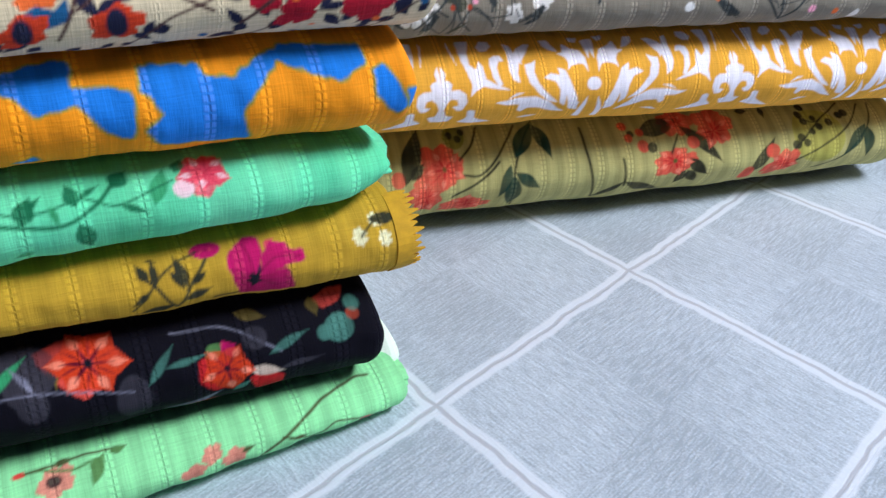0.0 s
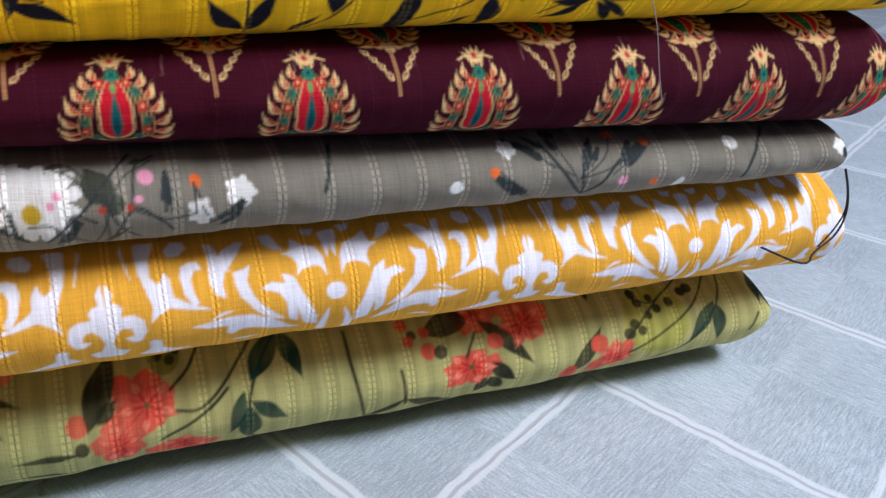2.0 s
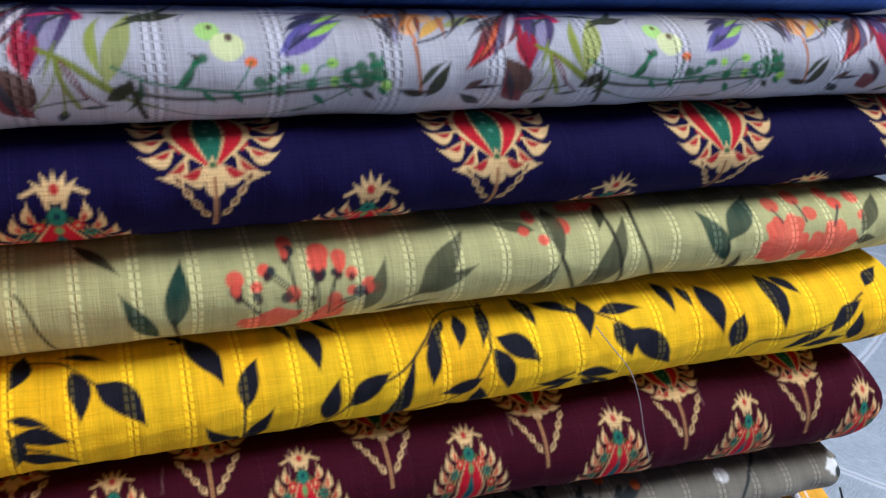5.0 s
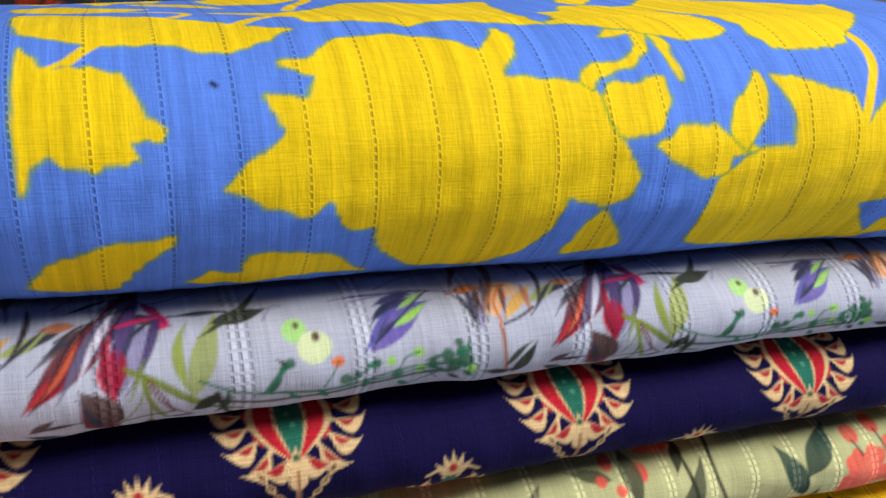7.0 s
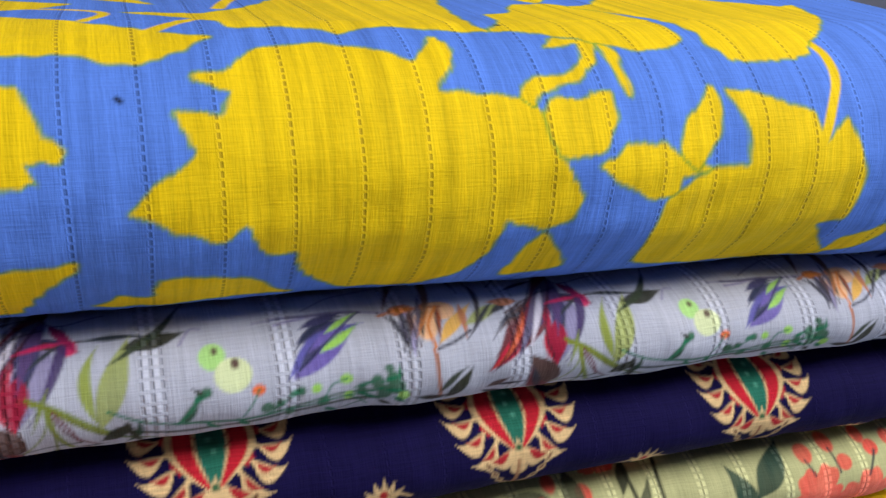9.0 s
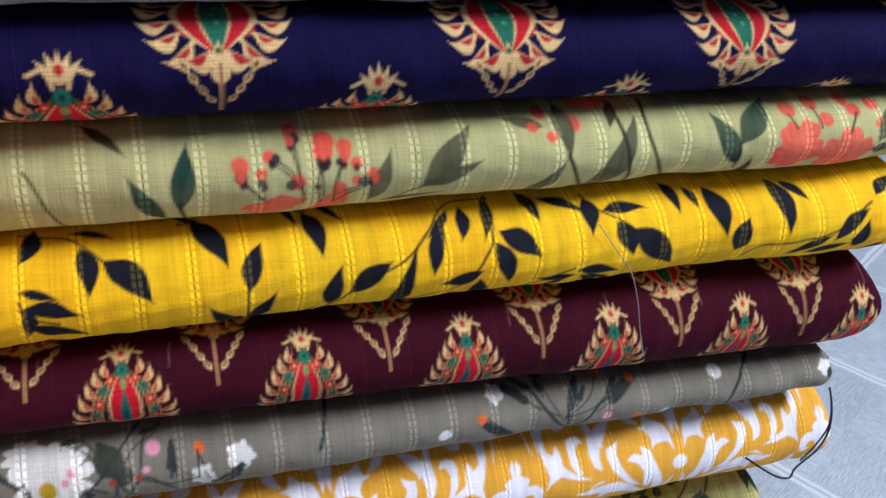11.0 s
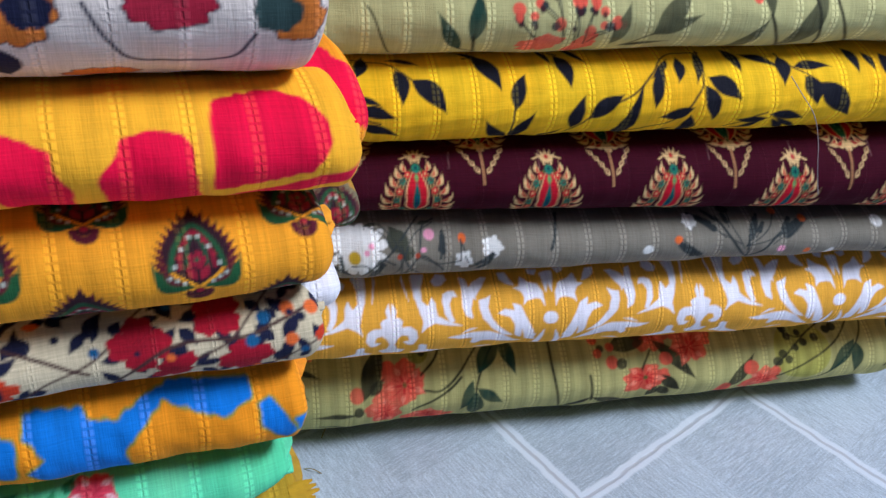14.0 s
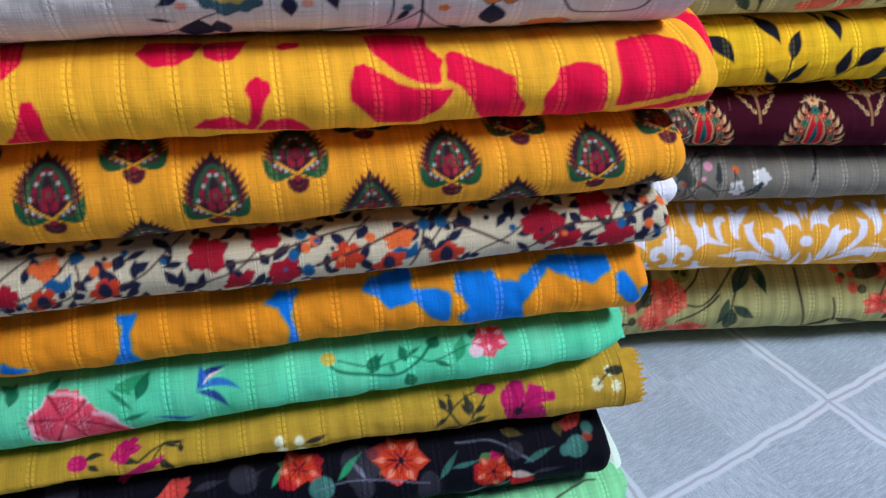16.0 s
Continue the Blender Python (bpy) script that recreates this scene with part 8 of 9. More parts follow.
def draw_damask(c):
    c.blob([(-0.0686, 0.0321), (-0.0616, 0.0321), (-0.0644, 0.0234), (-0.0644, 0.0171), (-0.0616, 0.0143), (-0.0595, 0.0192), (-0.0581, 0.0157), (-0.0574, 0.0094), (-0.0518, 0.0059), (-0.0448, 0.0031), (-0.0518, 0.0038), (-0.0588, 0.0059), (-0.063, 0.0038), (-0.0658, 0.001), (-0.0644, 0.0066), (-0.0658, 0.0115), (-0.0679, 0.0185), (-0.0686, 0.0262)], DWHITE, ragged=0.0002, seed=0)
    c.blob([(-0.0728, 0.0321), (-0.0721, 0.0255), (-0.0707, 0.0164), (-0.0721, 0.0213), (-0.0735, 0.0297)], DWHITE, ragged=0.0002, seed=1)
    c.blob([(-0.0588, 0.0276), (-0.056, 0.0318), (-0.0518, 0.0321), (-0.0511, 0.0283), (-0.0539, 0.0255), (-0.0574, 0.0248)], DWHITE, ragged=0.0002, seed=2)
    c.blob([(-0.0511, 0.0052), (-0.0539, 0.0101), (-0.0546, 0.0164), (-0.0539, 0.0206), (-0.0511, 0.022), (-0.0483, 0.022), (-0.0469, 0.0185), (-0.0497, 0.0185), (-0.0511, 0.015), (-0.0504, 0.0094), (-0.049, 0.0059)], DWHITE, ragged=0.0002, seed=3)
    c.blob([(-0.0398, 0.0059), (-0.0434, 0.008), (-0.0448, 0.0129), (-0.0441, 0.022), (-0.0448, 0.0297), (-0.042, 0.0283), (-0.0405, 0.0227), (-0.0391, 0.0248), (-0.0342, 0.0276), (-0.0307, 0.0276), (-0.0349, 0.0206), (-0.0377, 0.0171), (-0.0377, 0.015), (-0.0391, 0.0164), (-0.0405, 0.0108)], DWHITE, ragged=0.0002, seed=4)
    c.blob([(-0.0363, 0.015), (-0.0328, 0.0157), (-0.03, 0.0171), (-0.0321, 0.0115), (-0.03, 0.0052), (-0.0251, -0.0004), (-0.0188, -0.006), (-0.0251, -0.0039), (-0.0307, 0.001), (-0.0349, 0.0059), (-0.0363, 0.0108)], DWHITE, ragged=0.0002, seed=5)
    c.blob([(-0.0272, 0.008), (-0.0237, 0.0101), (-0.0188, 0.0087), (-0.0195, 0.0129), (-0.0153, 0.0108), (-0.0125, 0.0045), (-0.0083, -0.0046), (-0.0068, -0.013), (-0.0118, -0.0116), (-0.0146, -0.0018), (-0.0146, -0.0088), (-0.0181, -0.006), (-0.0188, 0.0017), (-0.0216, 0.0059)], DWHITE, ragged=0.0002, seed=6)
    c.blob([(-0.0525, -0.0032), (-0.0462, -0.0025), (-0.0398, -0.0011), (-0.0314, -0.0011), (-0.0237, -0.0046), (-0.0188, -0.0095), (-0.0132, -0.0144), (-0.0216, -0.0116), (-0.0286, -0.0081), (-0.0356, -0.0074), (-0.0384, -0.0102), (-0.0405, -0.0088), (-0.0398, -0.0053), (-0.0462, -0.0053)], DWHITE, ragged=0.0002, seed=7)
    c.blob([(-0.0391, -0.0165), (-0.0349, -0.0137), (-0.0286, -0.0137), (-0.0349, -0.0158)], DWHITE, ragged=0.0002, seed=8)
    c.blob([(-0.0462, -0.0018), (-0.042, 0.001), (-0.0377, 0.001), (-0.042, -0.0004)], DWHITE, ragged=0.0002, seed=9)
    c.blob([(-0.0251, 0.0297), (-0.0209, 0.0297), (-0.0195, 0.0262), (-0.0174, 0.022), (-0.0216, 0.0234), (-0.0244, 0.0255)], DWHITE, ragged=0.0002, seed=10)
    c.blob([(-0.0139, 0.0269), (-0.0104, 0.0234), (-0.0054, 0.0213), (-0.0033, 0.0164), (-0.0026, 0.0087), (-0.0047, 0.0129), (-0.0075, 0.0136), (-0.0118, 0.0129), (-0.0139, 0.0108), (-0.0132, 0.015), (-0.0146, 0.0185), (-0.0181, 0.0206), (-0.0153, 0.0213)], DWHITE, ragged=0.0002, seed=11)
    c.blob([(-0.0019, 0.0283), (0.0037, 0.0283), (0.0016, 0.0157), (0.0002, 0.0206)], DWHITE, ragged=0.0002, seed=12)
    c.blob([(-0.0097, 0.0311), (-0.004, 0.0304), (-0.0061, 0.0269), (-0.009, 0.0283)], DWHITE, ragged=0.0002, seed=13)
    c.dot(-0.0005, 0.0031, 0.0032, DWHITE, 0.99)
    c.blob([(-0.0026, -0.0032), (-0.0033, -0.0116), (-0.0033, -0.0214), (-0.0068, -0.0214), (-0.0061, -0.0116), (-0.0047, -0.0074)], DWHITE, ragged=0.0002, seed=15)
    c.blob([(-0.0097, -0.0046), (-0.0068, -0.0074), (-0.0083, -0.0116), (-0.0104, -0.0088)], DWHITE, ragged=0.0002, seed=16)
    c.blob([(-0.0792, 0.0171), (-0.0771, 0.0129), (-0.0778, 0.0094), (-0.0756, 0.0087), (-0.0742, 0.0073), (-0.0749, 0.0045), (-0.0707, 0.0045), (-0.0679, 0.0024), (-0.0672, -0.0018), (-0.0693, -0.006), (-0.0721, -0.006), (-0.0742, -0.0039), (-0.0714, -0.0032), (-0.0721, -0.0004), (-0.0749, 0.0003), (-0.0771, -0.0018), (-0.0785, -0.0053), (-0.0771, -0.0095), (-0.0735, -0.0102), (-0.0756, -0.0144), (-0.0813, -0.0144)], DWHITE, ragged=0.0002, seed=17)
    c.blob([(-0.0665, -0.0067), (-0.0651, -0.006), (-0.063, -0.0067), (-0.0623, -0.0123), (-0.0511, -0.02), (-0.0623, -0.0179), (-0.0707, -0.0151), (-0.0665, -0.0109)], DWHITE, ragged=0.0002, seed=18)


GOLD, TAN, WINE = (216, 178, 126), (190, 142, 96), (85, 22, 38)


def peacock(c, u, v, s, up=1):
    """A red pear with a teal rib and a crowned head, inside a fan of curled flame feathers with round eyes; s is its width."""
    for side in (-1, 1):
        for x, y, heading, size in ((0.31, -0.37, 14, 0.22), (0.34, -0.29, 24, 0.22), (0.34, -0.19, 34, 0.21), (0.31, -0.08, 46, 0.20), (0.26, 0.02, 56, 0.18), (0.20, 0.11, 66, 0.17), (0.13, 0.19, 74, 0.15)):
            turn = 90 - side * (90 - heading)
            c.leaf(u + side * x * s, v + y * s, size * s, 0.070 * s, turn * up, GOLD, curve=-0.26 * side * up)
            c.leaf(u + side * (x + 0.01) * s, v + y * s, 0.62 * size * s, 0.034 * s, turn * up, (188, 62, 52), curve=-0.20 * side * up)
        c.stroke([(u + side * 0.05 * s, v + 0.30 * s), (u + side * 0.09 * s, v + 0.40 * s), (u + side * 0.20 * s, v + 0.37 * s)], 0.028 * s, GOLD)
        c.stroke([(u + side * 0.12 * s, v - 0.40 * s), (u + side * 0.26 * s, v - 0.30 * s), (u + side * 0.24 * s, v - 0.06 * s), (u + side * 0.08 * s, v + 0.22 * s)], 0.030 * s, (92, 96, 52))
        for reach in (0.24, 0.29, 0.34):
            c.stroke([(u + side * 0.14 * s, v - 0.40 * s), (u + side * reach * s, v - 0.32 * s), (u + side * (reach - 0.02) * s, v - 0.06 * s), (u + side * (reach - 0.12) * s, v + 0.16 * s)], 0.014 * s, TAN)
        for x, y, eye in ((0.12, 0.16, 0), (0.20, 0.08, 1), (0.25, -0.04, 0), (0.29, -0.16, 1), (0.29, -0.27, 0), (0.20, -0.36, 1)):
            c.dot(u + side * x * s, v + y * s, 0.043 * s, (40, 112, 92) if eye else (198, 36, 44), ragged=0.18)
            c.dot(u + side * (x + 0.005) * s, v + (y + 0.005) * s, 0.014 * s, (92, 24, 34) if eye else GOLD)
    for w, colour in ((0.185, GOLD), (0.160, (196, 28, 46))):
        c.dot(u, v - 0.215 * s, w * 0.92 * s, colour, 1.0)
        c.leaf(u, v - 0.36 * s, 0.66 * s, 1.72 * w * s, 90 * up, colour)
    c.leaf(u, v - 0.39 * s, 0.50 * s, 0.100 * s, 90 * up, (24, 96, 90))
    c.leaf(u, v - 0.34 * s, 0.32 * s, 0.036 * s, 90 * up, (30, 60, 90))
    c.stroke([(u - 0.16 * s, v - 0.40 * s), (u, v - 0.42 * s), (u + 0.16 * s, v - 0.40 * s)], 0.022 * s, (150, 150, 90))
    c.dot(u, v + 0.12 * s, 0.030 * s, (110, 150, 90), 1.5)
    c.dot(u, v + 0.235 * s, 0.060 * s, (40, 112, 92), 1.1)
    c.dot(u, v + 0.245 * s, 0.020 * s, (20, 50, 70))
    for k in range(-2, 3):
        c.leaf(u, v + 0.32 * s, 0.19 * s, 0.055 * s, 90 - 24 * k, GOLD)
    c.dot(u, v + 0.40 * s, 0.032 * s, (180, 50, 50))


def pomegranate(c, u, v, s):
    """A cream cup, stems that open to a red and green lens, filigree with small red flowers, and a fringe of fat crescents."""
    for side in (-1, 1):
        for k in range(9):
            a = math.radians(-58 + 18 * k)
            pu, pv = u + side * 0.29 * s * math.cos(a), v + 0.29 * s * math.sin(a)
            head = 90 - side * (90 - (math.degrees(a) + 26))
            c.leaf(pu, pv, 0.22 * s, 0.088 * s, head, GOLD, curve=-0.28 * side)
            c.leaf(pu + side * 0.03 * s * math.cos(a), pv + 0.03 * s * math.sin(a), 0.12 * s, 0.034 * s, head, (168, 40, 46), curve=-0.22 * side)
            c.leaf(u + side * 0.19 * s * math.cos(a), v + 0.24 * s * math.sin(a), 0.13 * s, 0.055 * s, head + 35 * side, (52, 104, 84))
            c.leaf(u + side * 0.22 * s * math.cos(a), v + 0.25 * s * math.sin(a), 0.10 * s, 0.030 * s, head - 20 * side, GOLD)
            if k % 2:
                c.flower(u + side * 0.245 * s * math.cos(a), v + 0.26 * s * math.sin(a), 0.055 * s, 4, (172, 34, 46), heart=GOLD)
        c.leaf(u + side * 0.02 * s, v - 0.30 * s, 0.21 * s, 0.09 * s, 90 - side * 104, GOLD, curve=-0.26 * side)
        c.leaf(u + side * 0.07 * s, v - 0.32 * s, 0.14 * s, 0.045 * s, 90 - side * 104, (168, 40, 46), curve=-0.18 * side)
        c.stroke([(u, v - 0.34 * s), (u + side * 0.06 * s, v - 0.22 * s), (u + side * 0.20 * s, v - 0.03 * s), (u + side * 0.20 * s, v + 0.20 * s)], 0.032 * s, (78, 84, 46))
    for w, colour in ((0.50, GOLD), (0.42, (186, 34, 46)), (0.20, GOLD), (0.165, (38, 100, 80))):
        c.leaf(u, v - 0.34 * s, 0.70 * s, w * s, 90, colour)
    for k in range(5):
        for side in (-1, 1):
            c.stroke([(u + side * 0.085 * s, v - 0.10 * s + 0.07 * k * s), (u + side * 0.125 * s, v - 0.06 * s + 0.07 * k * s)], 0.010 * s, (110, 16, 30))
        c.dot(u + 0.012 * s * (-1) ** k, v - 0.12 * s + 0.08 * s * k, 0.016 * s, (84, 150, 124))
    c.leaf(u, v - 0.45 * s, 0.20 * s, 0.10 * s, 90, GOLD)
    c.dot(u, v - 0.42 * s, 0.060 * s, GOLD, 0.9)
    c.dot(u, v - 0.31 * s, 0.024 * s, (62, 92, 60))


def sprig(c, u, v, s):
    """Two chains of links that open like a V from a stem."""
    c.stroke([(u, v), (u, v - 0.5 * s)], 0.032 * s, TAN)
    c.stroke([(u, v), (u, v - 0.48 * s)], 0.012 * s, (120, 60, 50))
    for side in (-1, 1):
        for k in range(4):
            c.leaf(u + side * (0.05 + 0.065 * k) * s, v + (-0.36 + 0.10 * k) * s, 0.135 * s, 0.056 * s, 90 - side * 36, GOLD)
            c.leaf(u + side * (0.065 + 0.065 * k) * s, v + (-0.335 + 0.10 * k) * s, 0.085 * s, 0.026 * s, 90 - side * 36, (96, 54, 44))
    c.dot(u, v + 0.05 * s, 0.05 * s, GOLD, 0.7)


def print_maroon(c):
    for k in range(-1, 7):
        u, v, w = 0.1263 + 0.0597 * k, 0.0030 - 0.0026 * k, 0.0225 - 0.0024 * k
        c.stretch(v, 1.42)
        peacock(c, u, v, 0.0310)
        c.stretch(w, 1.3)
        pomegranate(c, u + 0.0305, w + 0.0140, 0.031)
        c.stretch(w, 1.15)
        sprig(c, u + 0.0302, w, 0.032)
    c.stretch()
    for k in range(9):
        c.stroke([(0.10 + 0.041 * k, 0.012), (0.101 + 0.041 * k, 0.022)], 0.0003, (150, 110, 110), alpha=0.5)


def print_navy(c):
    for k in range(-1, 4):
        u, w = 0.1636 + 0.0895 * k, -0.0010 - 0.0028 * k
        c.stretch(w, 1.22)
        pomegranate(c, u, w + 0.0207, 0.046)
        c.stretch()
        sprig(c, u, w + 0.0040, 0.036)
        c.stretch(-0.024 - 0.0063 * k, 1.25)
        peacock(c, u + 0.0465, -0.024 - 0.0063 * k, 0.041)
    c.stretch()


def pinecone(c, u, v, s):
    """A dark feathered cone, pointed at the top, over a cup of two green arms and a small cluster of lobes."""
    for i in range(-9, 10):
        f, side = abs(i) / 9, 1 if i > 0 else -1
        c.leaf(u + side * 0.21 * s * math.sin(math.pi * 0.60 * f), v + 0.30 * s - 0.50 * s * f, 0.20 * s, 0.062 * s, 90 - side * (14 + 50 * f) if i else 90, WINE)
    c.leaf(u, v - 0.30 * s, 0.76 * s, 0.52 * s, 90, (48, 22, 34))
    c.dot(u, v - 0.05 * s, 0.21 * s, (48, 22, 34), 0.95)
    for wide, colour, w in ((0.23, (34, 80, 50), 0.050), (0.15, (128, 24, 46), 0.040), (0.09, (34, 74, 52), 0.035)):
        c.stroke([(u - wide * s, v - 0.12 * s), (u - 0.72 * wide * s, v + 0.08 * s), (u, v + (0.10 + 0.8 * wide) * s), (u + 0.72 * wide * s, v + 0.08 * s), (u + wide * s, v - 0.12 * s)], w * s, colour)
    for i in range(-5, 6):
        f = abs(i) / 5
        c.dot(u + 0.19 * s * math.copysign(f, i), v + 0.20 * s - 0.30 * s * f ** 1.4, 0.020 * s, (176, 182, 172) if i % 2 else (150, 30, 50))
    c.flower(u, v - 0.06 * s, 0.085 * s, 5, (136, 24, 48), heart=(40, 84, 60))
    for side in (-1, 1):
        c.leaf(u + side * 0.03 * s, v - 0.32 * s, 0.44 * s, 0.17 * s, 90 - side * 52, (34, 82, 48), curve=-0.24 * side)
        c.leaf(u + side * 0.08 * s, v - 0.28 * s, 0.28 * s, 0.055 * s, 90 - side * 52, (92, 28, 40), curve=-0.20 * side)
        for k in range(3):
            c.dot(u + side * (0.12 + 0.06 * k) * s, v + (-0.27 + 0.035 * k) * s, 0.018 * s, (182, 190, 180))
        c.leaf(u + side * 0.02 * s, v - 0.24 * s, 0.16 * s, 0.07 * s, 90 - side * 30, (150, 28, 50))
    for i in range(7):
        a = math.radians(180 + i * 30)
        c.dot(u + 0.085 * s * math.cos(a), v - 0.40 * s + 0.09 * s * math.sin(a), 0.042 * s, WINE)
    c.dot(u, v - 0.39 * s, 0.06 * s, (60, 18, 34))
    c.dot(u, v - 0.37 * s, 0.032 * s, (160, 28, 52))


def print_ochre(c):
    for k, v in enumerate((0.0285, 0.0250, 0.0175, 0.0098, 0.0072)):
        pinecone(c, -0.182 + 0.0568 * k, v, 0.032)
    for k, v in enumerate((0.0085, 0.0042, -0.0085, -0.0150, -0.0190)):
        pinecone(c, -0.1545 + 0.0562 * k, v, 0.032)
    for u, v in ((-0.211, 0.006), (-0.182, -0.018), (-0.1253, -0.0190), (-0.0418, 0.037), (0.0172, 0.0300), (0.0769, 0.0250)):
        pinecone(c, u, v, 0.032)


def print_damask(c):
    for k in range(-1, 3):
        for side in (1.0, -1.0):
            c.at(0.1953 + 0.1595 * k, side)
            draw_damask(c)
    c.at(0.0)


def print_white(c):
    c.wash = 0.08
    for k in (-1, 0, 1, 2):
        c.at(0.1452 * (k - 1))
        draw_white(c)
        draw_white_over(c)
    c.at(0.0)


def print_cream(c):
    rng = random.Random(5)
    for k in range(430):
        u, v = rng.uniform(-0.23, 0.085), rng.uniform(-0.03, 0.03)
        c.leaf(u, v, rng.uniform(0.005, 0.010), rng.uniform(0.0024, 0.0045), rng.choice((40, 70, 120, 200, 230, 310)) + rng.uniform(-15, 15), INKB)
    for k in range(9):
        u = -0.23 + 0.036 * k
        c.stroke([(u, -0.018), (u + 0.012, -0.004), (u + 0.030, 0.004), (u + 0.044, 0.020)], 0.0008, BROWND)
    draw_cream(c)
    for k in range(70):
        u, v = rng.uniform(-0.23, 0.085), rng.uniform(-0.03, 0.03)
        c.dot(u, v, rng.uniform(0.0008, 0.0016), rng.choice((TEALB, ORANGEC, INKB)))


def print_green(c):
    c.mottle((130, 228, 178), 0.5, 0.012, 3)
    c.mottle((60, 175, 115), 0.35, 0.007, 4)
    c.wash = 0.12
    draw_green(c)


def print_azure(c):
    draw_azure(c)


def print_yellow(c):
    c.mottle((214, 176, 30), 0.5, 0.010, 7)
    c.mottle((250, 165, 10), 0.4, 0.016, 17)
    draw_yellow(c)


def print_grey(c):
    draw_grey(c)
    draw_grey_twigs(c)


def print_sage(c):
    c.wash = 0.12
    draw_sage(c)


def print_black(c):
    c.wash = 0.45
    draw_black(c)


def print_olive(c):
    c.wash = 0.15
    c.mottle((190, 175, 110), 0.35, 0.014, 9)
    draw_olive(c)


def print_embroidered(c):
    rng = random.Random(4)
    for k in range(240):
        c.dot(rng.uniform(c.us[0], c.us[-1]), rng.uniform(-0.04, 0.06), rng.uniform(0.002, 0.005), rng.choice(((190, 60, 35), (150, 40, 25), (215, 95, 50))), ragged=0.3)


def print_dark_floral(c):
    rng = random.Random(6)
    for k in range(120):
        u, v = rng.uniform(c.us[0], c.us[-1]), rng.uniform(-0.04, 0.08)
        c.flower(u, v, rng.uniform(0.004, 0.010), 5, rng.choice(((110, 45, 70), (75, 25, 45), (20, 40, 60))), shade=(60, 25, 45))


def print_medley(c):
    rng = random.Random(2)
    for k in range(220):
        u, v = rng.uniform(c.us[0], c.us[-1]), rng.uniform(-0.04, 0.06)
        c.flower(u, v, rng.uniform(0.004, 0.011), rng.choice((4, 5, 6)), rng.choice(((150, 130, 35), (120, 40, 50), (45, 60, 120), (140, 90, 70), (60, 100, 60), (110, 60, 110))), shade=(40, 30, 40))

# ---- the two stacks ----
def stack(specs, frame_of_stack, looks, group):
    made = {}
    for key, (colour, painter, material, label) in looks.items():
        spec = specs[key]
        spec["colour"] = colour
        ob = cloth_object("folded_fabric", spec, painter, material, frame_of_stack)
        tagged(ob, label, "folded fabric", group)
        edge = plain_material("cut_edge_of_" + key, lin(*colour), 0.85, 0.15, 200.0)
        inner_layers("inner_layer", ob, spec, edge, 3, 0.003, spec["seed"])
        made[key] = ob
    return made


# where the open-work lines lie, and how they look on each cloth
right = stack(RIGHT, Matrix.Identity(4), dict(
    olive=((176, 170, 112), print_olive, cloth_material("olive_cotton", 0.1804, thread=lin(215, 205, 140), thread_mix=0.4, hole=0.1, tone=0.11, lines=2), "olive green cotton bundle with coral flower print on the vinyl"),
    damask=((232, 166, 58), print_damask, cloth_material("damask_cotton", 0.1174, thread=lin(240, 190, 60), thread_mix=0.3, hole=0.12, width=0.0008, slub=0.05, tone=0.03, lines=2), "folded orange cotton printed with white damask scrolls"),
    grey=((126, 119, 108), print_grey, cloth_material("grey_cotton", 0.1418, thread=lin(175, 165, 150), thread_mix=0.5, hole=0.22, lines=2, tone=0.034), "grey-brown cotton bundle printed with daisies and twigs"),
    maroon=((60, 12, 28), print_maroon, cloth_material("maroon_cotton", 0.105, thread=lin(130, 90, 95), thread_mix=0.18, hole=0.1, width=0.0006, slub=0.22, sheen=0.0, gloss=0.06), "dark maroon cotton bundle with peacock motif rows"),
    yellow=((240, 188, 26), print_yellow, cloth_material("yellow_cotton", 0.1172, thread=lin(255, 225, 70), thread_mix=0.5, hole=0.28, lines=2, width=0.0010, tone=0.05), "bright yellow cotton bundle with black leaf vines"),
    sage=((180, 174, 122), print_sage, cloth_material("sage_cotton", 0.1221, thread=lin(225, 218, 185), thread_mix=0.5, hole=0.22, lines=2, tone=0.034), "sage green cotton bundle printed with coral buds"),
    navy=((20, 14, 54), print_navy, cloth_material("navy_cotton", 0.11, thread=lin(75, 65, 125), thread_mix=0.15, hole=0.1, width=0.0006, slub=0.2, sheen=0.0, gloss=0.06), "navy blue cotton bundle with gold peacock motifs"),
    white=((174, 172, 182), print_white, cloth_material("white_lace_cotton", 0.1494, period=0.034, thread=lin(245, 245, 250), thread_mix=0.25, hole=0.2, lines=3, dash=0.0030, width=0.0009, slit=0.0007, slub=0.06, band=0.08), "white lace-striped cotton bundle with watercolour flower print"),
    azure=((86, 124, 206), print_azure, cloth_material("azure_cotton", 0.1686, hole=0.55, slit=0.0006, width=0.0010, dash=0.0023, slub=0.03, band=0.18, relief_depth=0.0006, thread=lin(120, 140, 190), thread_mix=0.1, grain=0.05), "blue cotton bundle with yellow leaf print topping the stack"),
), "stack of folded fabrics beside the wall")
